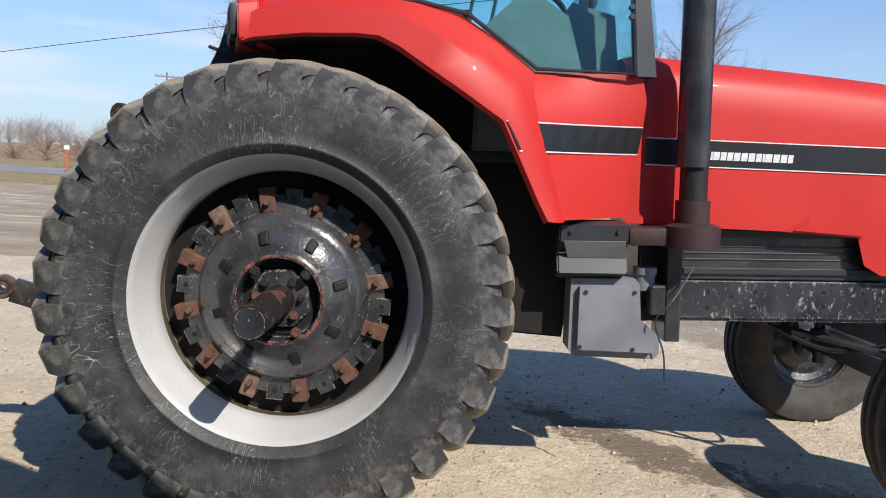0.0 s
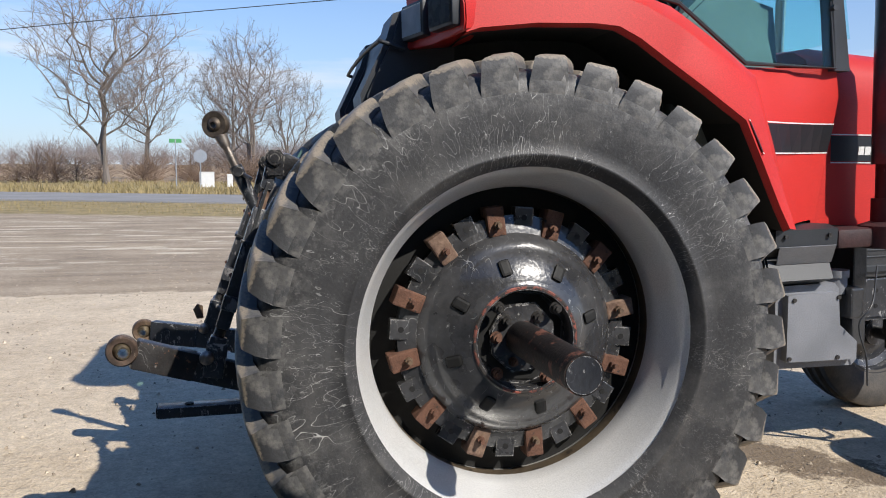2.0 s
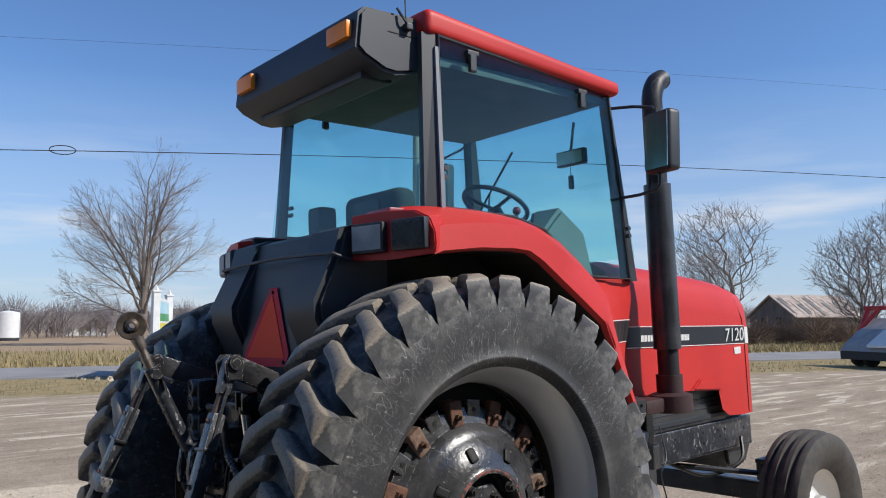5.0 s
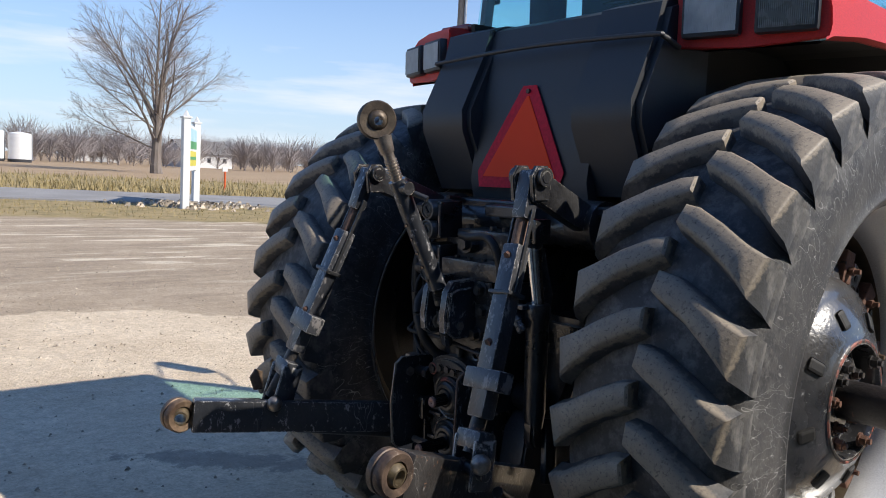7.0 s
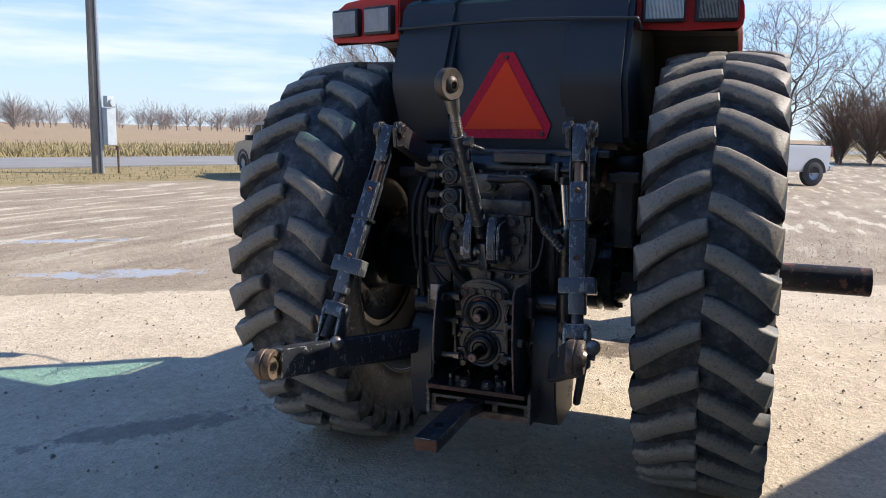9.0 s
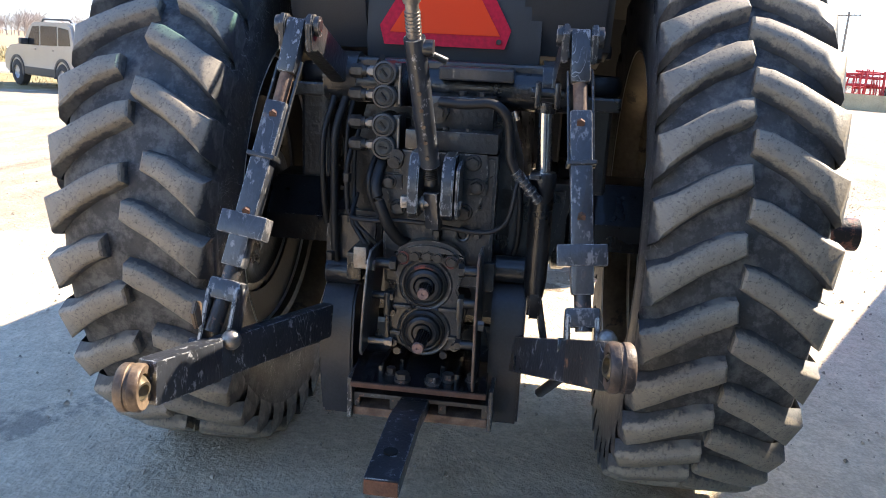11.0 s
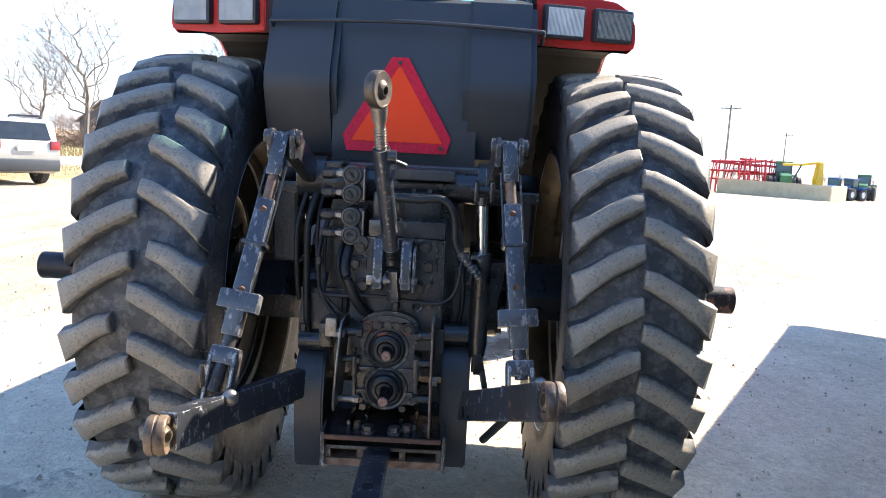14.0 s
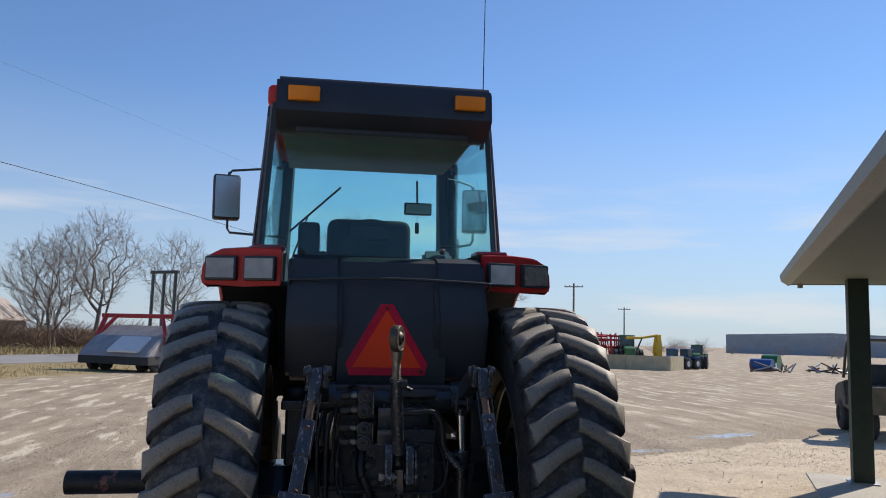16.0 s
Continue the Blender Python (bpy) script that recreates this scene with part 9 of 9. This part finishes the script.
# mower deck lifted on a red frame
mow = thing("pull_mower", "grey mower deck on a red frame with dark tyres", "mower", (29.3, 7.7, 0), 149)
mow.matrix_basis = mow.matrix_basis @ Matrix.Scale(0.8, 4)
DECKGREY = material("dusty_grey_deck", (0.36, 0.36, 0.37), (0.26, 0.26, 0.27), 0.5, 0.65, scale=2, bump=0.08)
bm = B()
prism(bm, [(-1.2, 0.75), (1.3, 0.75), (1.1, 1.05), (0.3, 1.7), (-0.6, 2.3), (-0.9, 2.3)], -2.2, 2.2, "y", 0.05)
deck = part("deck", bm, DECKGREY, mow, smooth=30)
for y in (-2.1, 2.1):
    bm = B()
    tube(bm, [(0.35, y * 1.1, 1.0), (-0.5, y * 1.1, 2.78)], 0.13, 6)
    tube(bm, [(0.15, y * 1.08, 1.7), (-0.42, y * 0.72, 2.75)], 0.10, 6)
    part("upright", bm, FARM_RED, mow)
bm = B()
box(bm, (-0.75, -2.6, 2.68), (-0.45, 2.6, 2.9), 0.03)
part("top_beam", bm, FARM_RED, mow)
bm = B()
prism(bm, [(0.2, 0.9), (1.35, 0.95), (1.35, 1.05), (0.4, 1.75)], -0.3, 1.6, "y", 0.02)
part("cover", bm, SIGN_WHITE, mow)
for y in (-2.0, -1.2, 1.2, 2.0):
    plain_wheel(mow, 0.4, y, 0.42, 0.3, BLACK, 1)
bm = B()
box(bm, (-1.0, -2.25, 0.35), (1.25, 2.25, 0.76), 0.04)
part("skirt", bm, FAR_RUBBER, mow)
forklift = thing("fork_mast", "dark upright fork mast behind the mower", "mast", (47.7, 10.0, 0), 149)
for y in (-0.9, 0.0, 0.9):
    bm = B()
    tube(bm, [(0, y, 0), (0, y, 5.4)], 0.12, 5)
    part("upright", bm, BLACK, forklift)
bm = B()
box(bm, (-0.1, -1.1, 5.3), (0.1, 1.1, 5.5), 0.02)
part("crossbar", bm, BLACK, forklift)


CAR_SILVER = material("champagne_car_paint", (0.38, 0.37, 0.345), (0.34, 0.33, 0.305), 0.25, 0.35, metal=0.25, scale=1.5, bump=0, coat=0.6)
CAR_WHITE = material("white_car_paint", (0.72, 0.73, 0.74), (0.66, 0.67, 0.68), 0.25, 0.35, scale=1.5, bump=0, coat=0.6)
CAR_GLASS = material("dark_car_glass", (0.02, 0.024, 0.026), (0.015, 0.018, 0.02), 0.12, 0.2, bump=0)


def car(name, label, category, at, turn, body_pts, glass_pts, half, paint, wheels, r, lamp_x, cladding=True):
    """A vehicle from its side outline; it faces +x."""
    c = thing(name, label, category, at, turn)
    bm = B()
    prism(bm, body_pts, -half, half, "y", 0.06)
    body = part("body", bm, paint, c, smooth=40)
    for pts in glass_pts:
        for s in (-1, 1):
            bm = B()
            prism(bm, pts, s * (half - 0.01), s * (half + 0.006), "y", 0.0)
            part("side_window", bm, CAR_GLASS, body)
    for x in wheels:
        for s in (-1, 1):
            if cladding:
                bm = B()
                lathe(bm, [(r * 1.08, -0.06), (r * 1.28, -0.06), (r * 1.28, 0.02), (r * 1.08, 0.02), (r * 1.08, -0.06)], s * (half - 0.0), 20, centre=(x, r), side=s, start=-0.15, end=math.pi + 0.15)
                part("arch_trim", bm, PLASTIC, body, smooth=40)
            else:
                # flat near-black half-disc painted for the wheel well's shade
                bm = B()
                lathe(bm, [(0.0, 0.012), (r * 1.16, 0.012)], s * (half - 0.0), 24, centre=(x, r * 1.05), side=s, start=0, end=math.pi)
                part("wheel_well", bm, DEEP, body)
            plain_wheel(c, x, s * (half - 0.10), r, 0.24, GALV, s)
    for x, w0, w1, z0, z1 in lamp_x:
        for s in (-1, 1):
            bm = B()
            box(bm, (x - 0.04, s * w0, z0), (x + 0.04, s * w1, z1), 0.02)
            part("tail_lamp" if x < 0 else "headlamp", bm, TAIL if x < 0 else LENS, body, smooth=40)
    return c, body


suv, suv_body = car("parked_suv", "silver compact SUV parked on the gravel", "car", (16.8, 12.2, 0), 58,
                    [(-2.05, 0.38), (-2.12, 0.75), (-2.08, 1.05), (-1.95, 1.15), (-1.82, 1.60), (-1.6, 1.66), (0.2, 1.66), (0.45, 1.60), (0.95, 1.12), (1.85, 1.02), (2.08, 0.80), (2.1, 0.40), (1.9, 0.30), (-1.9, 0.30)],
                    [[(-1.75, 1.12), (-1.68, 1.50), (-1.15, 1.55), (-1.12, 1.10)], [(-1.05, 1.10), (-1.08, 1.56), (-0.2, 1.56), (-0.15, 1.08)], [(-0.08, 1.08), (-0.12, 1.56), (0.25, 1.54), (0.70, 1.08)]], 0.90, CAR_SILVER, (-1.28, 1.29), 0.35,
                    [(-2.1, 0.62, 0.86, 0.90, 1.12), (2.04, 0.5, 0.8, 0.7, 0.85)])
bm = B()
slab(bm, [(-1.985, -0.70, 1.14), (-1.985, 0.70, 1.14), (-1.86, 0.62, 1.55), (-1.86, -0.62, 1.55)], 0.02, (-1, 0, 0.3))
part("rear_window", bm, CAR_GLASS, suv_body)
bm = B()
box(bm, (-2.17, -0.86, 0.36), (-1.95, 0.86, 0.66), 0.05)
part("bumper", bm, PLASTIC, suv_body, smooth=40)
bm = B()
box(bm, (-2.178, -0.24, 0.86), (-2.12, 0.24, 1.0), 0.01)
part("number_plate", bm, SIGN_WHITE, suv_body)
for s in (-1, 1):
    bm = B()
    tube(bm, [(-1.5, s * 0.72, 1.66), (-1.4, s * 0.72, 1.73), (0.0, s * 0.72, 1.73), (0.1, s * 0.72, 1.66)], 0.025, 6)
    part("roof_rail", bm, PLASTIC, suv_body)
    bm = B()
    box(bm, (0.55, s * 0.9, 1.08), (0.72, s * 1.08, 1.24), 0.03)
    part("door_mirror", bm, PLASTIC, suv_body, smooth=40)
    bm = B()
    box(bm, (-1.0, s * 0.885, 0.32), (1.0, s * 0.912, 0.52), 0.02)
    part("sill_trim", bm, PLASTIC, suv_body)
    for x in (-0.85, 0.12):
        bm = B()
        box(bm, (x, s * 0.90, 0.96), (x + 0.2, s * 0.925, 1.0), 0.008)
        part("door_handle", bm, CAR_SILVER, suv_body)

truck, truck_body = car("pickup_truck", "white pickup truck with a short bed", "truck", (23.96, -0.75, 0), 130,
                        [(-2.5, 0.55), (-2.55, 1.30), (-0.75, 1.32), (-0.72, 1.40), (-0.55, 1.90), (0.9, 1.92), (1.35, 1.85), (1.95, 1.35), (2.85, 1.25), (2.95, 0.9), (2.95, 0.5), (2.6, 0.45), (-2.4, 0.45)],
                        [[(-0.55, 1.36), (-0.45, 1.78), (0.15, 1.80), (0.15, 1.34)], [(0.24, 1.34), (0.24, 1.80), (0.85, 1.80), (1.4, 1.34)]], 0.98, CAR_WHITE, (-1.85, 1.9), 0.41,
                        [(-2.53, 0.80, 0.96, 0.95, 1.28), (2.92, 0.6, 0.9, 0.9, 1.1)], False)
bm = B()
slab(bm, [(-0.745, -0.75, 1.40), (-0.745, 0.75, 1.40), (-0.60, 0.68, 1.82), (-0.60, -0.68, 1.82)], 0.02, (-1, 0, 0.3))
part("rear_window", bm, CAR_GLASS, truck_body)
bm = B()
box(bm, (-2.68, -0.95, 0.48), (-2.53, 0.95, 0.70), 0.04)
part("bumper", bm, CHROME, truck_body)
# near-black sheet over the bed, painted for the shade inside it
bm = B()
box(bm, (-2.45, -0.85, 1.27), (-0.85, 0.85, 1.335), 0.01)
part("bed_well", bm, DEEP, truck_body)

bm = B()
slab(bm, [(1.40, -0.86, 1.84), (1.40, 0.86, 1.84), (1.93, 0.90, 1.385), (1.93, -0.90, 1.385)], 0.02, (1, 0, 0.9))
part("windscreen", bm, CAR_GLASS, truck_body)
bm = B()
box(bm, (2.90, -0.62, 0.78), (2.985, 0.62, 1.14), 0.02)
part("grille", bm, PLASTIC, truck_body)
bm = B()
box(bm, (2.88, -0.97, 0.46), (3.08, 0.97, 0.68), 0.04)
part("front_bumper", bm, CHROME, truck_body)
for s in (-1, 1):
    bm = B()
    box(bm, (1.15, s * 0.98, 1.36), (1.33, s * 1.18, 1.56), 0.03)
    part("door_mirror", bm, CAR_WHITE, truck_body, smooth=40)

# utility buggy by the porch post
buggy = thing("utility_buggy", "muddy dark green utility buggy with a roll cage", "buggy", (9.7, -10.9, 0), -25)
MUD = material("muddy_green_paint", (0.05, 0.065, 0.045), (0.12, 0.10, 0.075), 0.6, 0.8, scale=5, fine=40, bump=0.3)
for x in (-0.95, 0.95):
    for y in (-0.6, 0.6):
        plain_wheel(buggy, x, y, 0.33, 0.25, BLACK, 1 if y > 0 else -1)
bm = B()
prism(bm, [(-1.5, 0.5), (-1.5, 1.0), (-0.5, 1.0), (-0.45, 0.6), (0.4, 0.6), (0.55, 1.05), (1.35, 0.95), (1.5, 0.75), (1.5, 0.45)], -0.7, 0.7, "y", 0.04)
part("body", bm, MUD, buggy, smooth=40)
for y in (-0.68, 0.68):
    bm = B()
    tube(bm, smooth_line([(-0.55, y, 0.9), (-0.5, y, 1.75), (-0.35, y, 1.85), (0.2, y, 1.85), (0.65, y, 1.1)], 4), 0.03, 8)
    part("cage_bar", bm, BLACK, buggy, smooth=40)
bm = B()
box(bm, (-0.55, -0.7, 1.84), (0.3, 0.7, 1.90), 0.02)
part("roof", bm, BLACK, buggy, smooth=40)
bm = B()
box(bm, (-0.35, -0.6, 0.75), (0.1, 0.6, 0.95), 0.04)
box(bm, (-0.42, -0.6, 0.95), (-0.28, 0.6, 1.4), 0.04)
part("bench_seat", bm, FABRIC, buggy, smooth=40)
bm = B()
tube(bm, [(1.55, -0.5, 0.5), (1.6, -0.5, 0.85), (1.6, 0.5, 0.85), (1.55, 0.5, 0.5)], 0.03, 8)
part("front_guard", bm, BLACK, buggy)

# ---- the porch beside the tractor ----
SOFFIT = material("pale_green_soffit", (0.17, 0.19, 0.145), (0.145, 0.165, 0.125), 0.6, 0.7, scale=2, fine=60, bump=0.05)
FASCIA = material("cream_gutter", (0.27, 0.28, 0.22), (0.23, 0.24, 0.19), 0.45, 0.55, scale=3, fine=60, bump=0.05)
POST_GREEN = material("dark_green_post", (0.030, 0.050, 0.032), (0.022, 0.038, 0.025), 0.6, 0.7, scale=8, fine=60, bump=0.15)
CLADDING = material("porch_wall_cladding", (0.42, 0.43, 0.36), (0.36, 0.37, 0.31), 0.6, 0.7, scale=1.5, fine=30, bump=0.1)
CONCRETE = material("pale_concrete", (0.56, 0.52, 0.45), (0.46, 0.42, 0.36), 0.85, 0.95, scale=1.2, fine=40, bump=0.2)


def porch_pt(s, d, z):
    return CORNER + EAVE_DIR * s + EAVE_IN * d + Vector((0, 0, z - CORNER.z))


porch = thing("porch_roof", "low pale eave and roof of a porch on green posts", "roof", kind="structure")
S0, S1, D1 = 0.0, 18.0, 6.0
bm = B()
slab(bm, [porch_pt(S0, 0.02, 2.56), porch_pt(S1, 0.02, 2.56), porch_pt(S1, D1, 2.56), porch_pt(S0, D1, 2.56)], 0.03, (0, 0, 1))
part("soffit", bm, SOFFIT, porch)
bm = B()
slab(bm, [porch_pt(S0 - 0.1, -0.04, 2.69), porch_pt(S1, -0.04, 2.69), porch_pt(S1, D1, 4.6), porch_pt(S0 - 0.1, D1, 4.6)], 0.05, (0, 0, 1))
part("roof_sheet", bm, FASCIA, porch)
bm = B()
prof = [(0.0, 2.54), (-0.02, 2.54), (-0.11, 2.60), (-0.125, 2.69), (-0.11, 2.70), (0.0, 2.68)]
A = [bm.verts.new(porch_pt(S0 - 0.05, d, z)) for d, z in prof]
C = [bm.verts.new(porch_pt(S1, d, z)) for d, z in prof]
bm.faces.new(A)
bm.faces.new(C[::-1])
for k in range(len(A)):
    j = (k + 1) % len(A)
    bm.faces.new((A[k], C[k], C[j], A[j]))
part("gutter", bm, FASCIA, porch)
bm = B()
slab(bm, [porch_pt(S0, 0.0, 2.55), porch_pt(S0, D1, 2.55), porch_pt(S0, D1, 4.55), porch_pt(S0, 0.0, 2.70)], 0.05, -EAVE_DIR)
part("gable_board", bm, FASCIA, porch)
bm = B()
a = porch_pt(S0 + 0.2, 0.12, 2.55)
rod(bm, a, a + Vector((0, 0, -0.06)), 0.035, n=10)
part("outlet", bm, FASCIA, porch)
for s in (0.82, 14.5):
    post = thing("porch_post", "square dark green porch post on concrete", "post", group="porch posts", kind="structure")
    c = porch_pt(s, 0.73, 0)
    bm = B()
    box(bm, (-0.12, -0.12, 0.0), (0.12, 0.12, 2.56), 0.008)
    bm.transform(Matrix.Translation(c) @ Matrix.Rotation(math.atan2(0.491, -0.871), 4, "Z"))
    part("shaft", bm, POST_GREEN, post)
    bm = B()
    box(bm, (-0.17, -0.17, 0.0), (0.17, 0.17, 0.03), 0.006)
    bm.transform(Matrix.Translation(c) @ Matrix.Rotation(math.atan2(0.491, -0.871), 4, "Z"))
    part("foot_plate", bm, GALV, post)
bm = B()
slab(bm, [porch_pt(S0 - 0.3, 2.6, 0), porch_pt(S1, 2.6, 0), porch_pt(S1, 2.6, 2.56), porch_pt(S0 - 0.3, 2.6, 2.56)], 0.15, EAVE_IN)
tagged(part("wall_south", bm, CLADDING), "plain pale wall of the building behind the porch", "wall", kind="structure")
bm = B()
slab(bm, [porch_pt(0.28, 0.13, 0.012), porch_pt(S1, 0.13, 0.012), porch_pt(S1, 2.6, 0.012), porch_pt(0.28, 2.6, 0.012)], 0.08, (0, 0, -1))
tagged(part("walkway", bm, CONCRETE), "pale concrete walkway under the porch", "pavement", kind="structure")
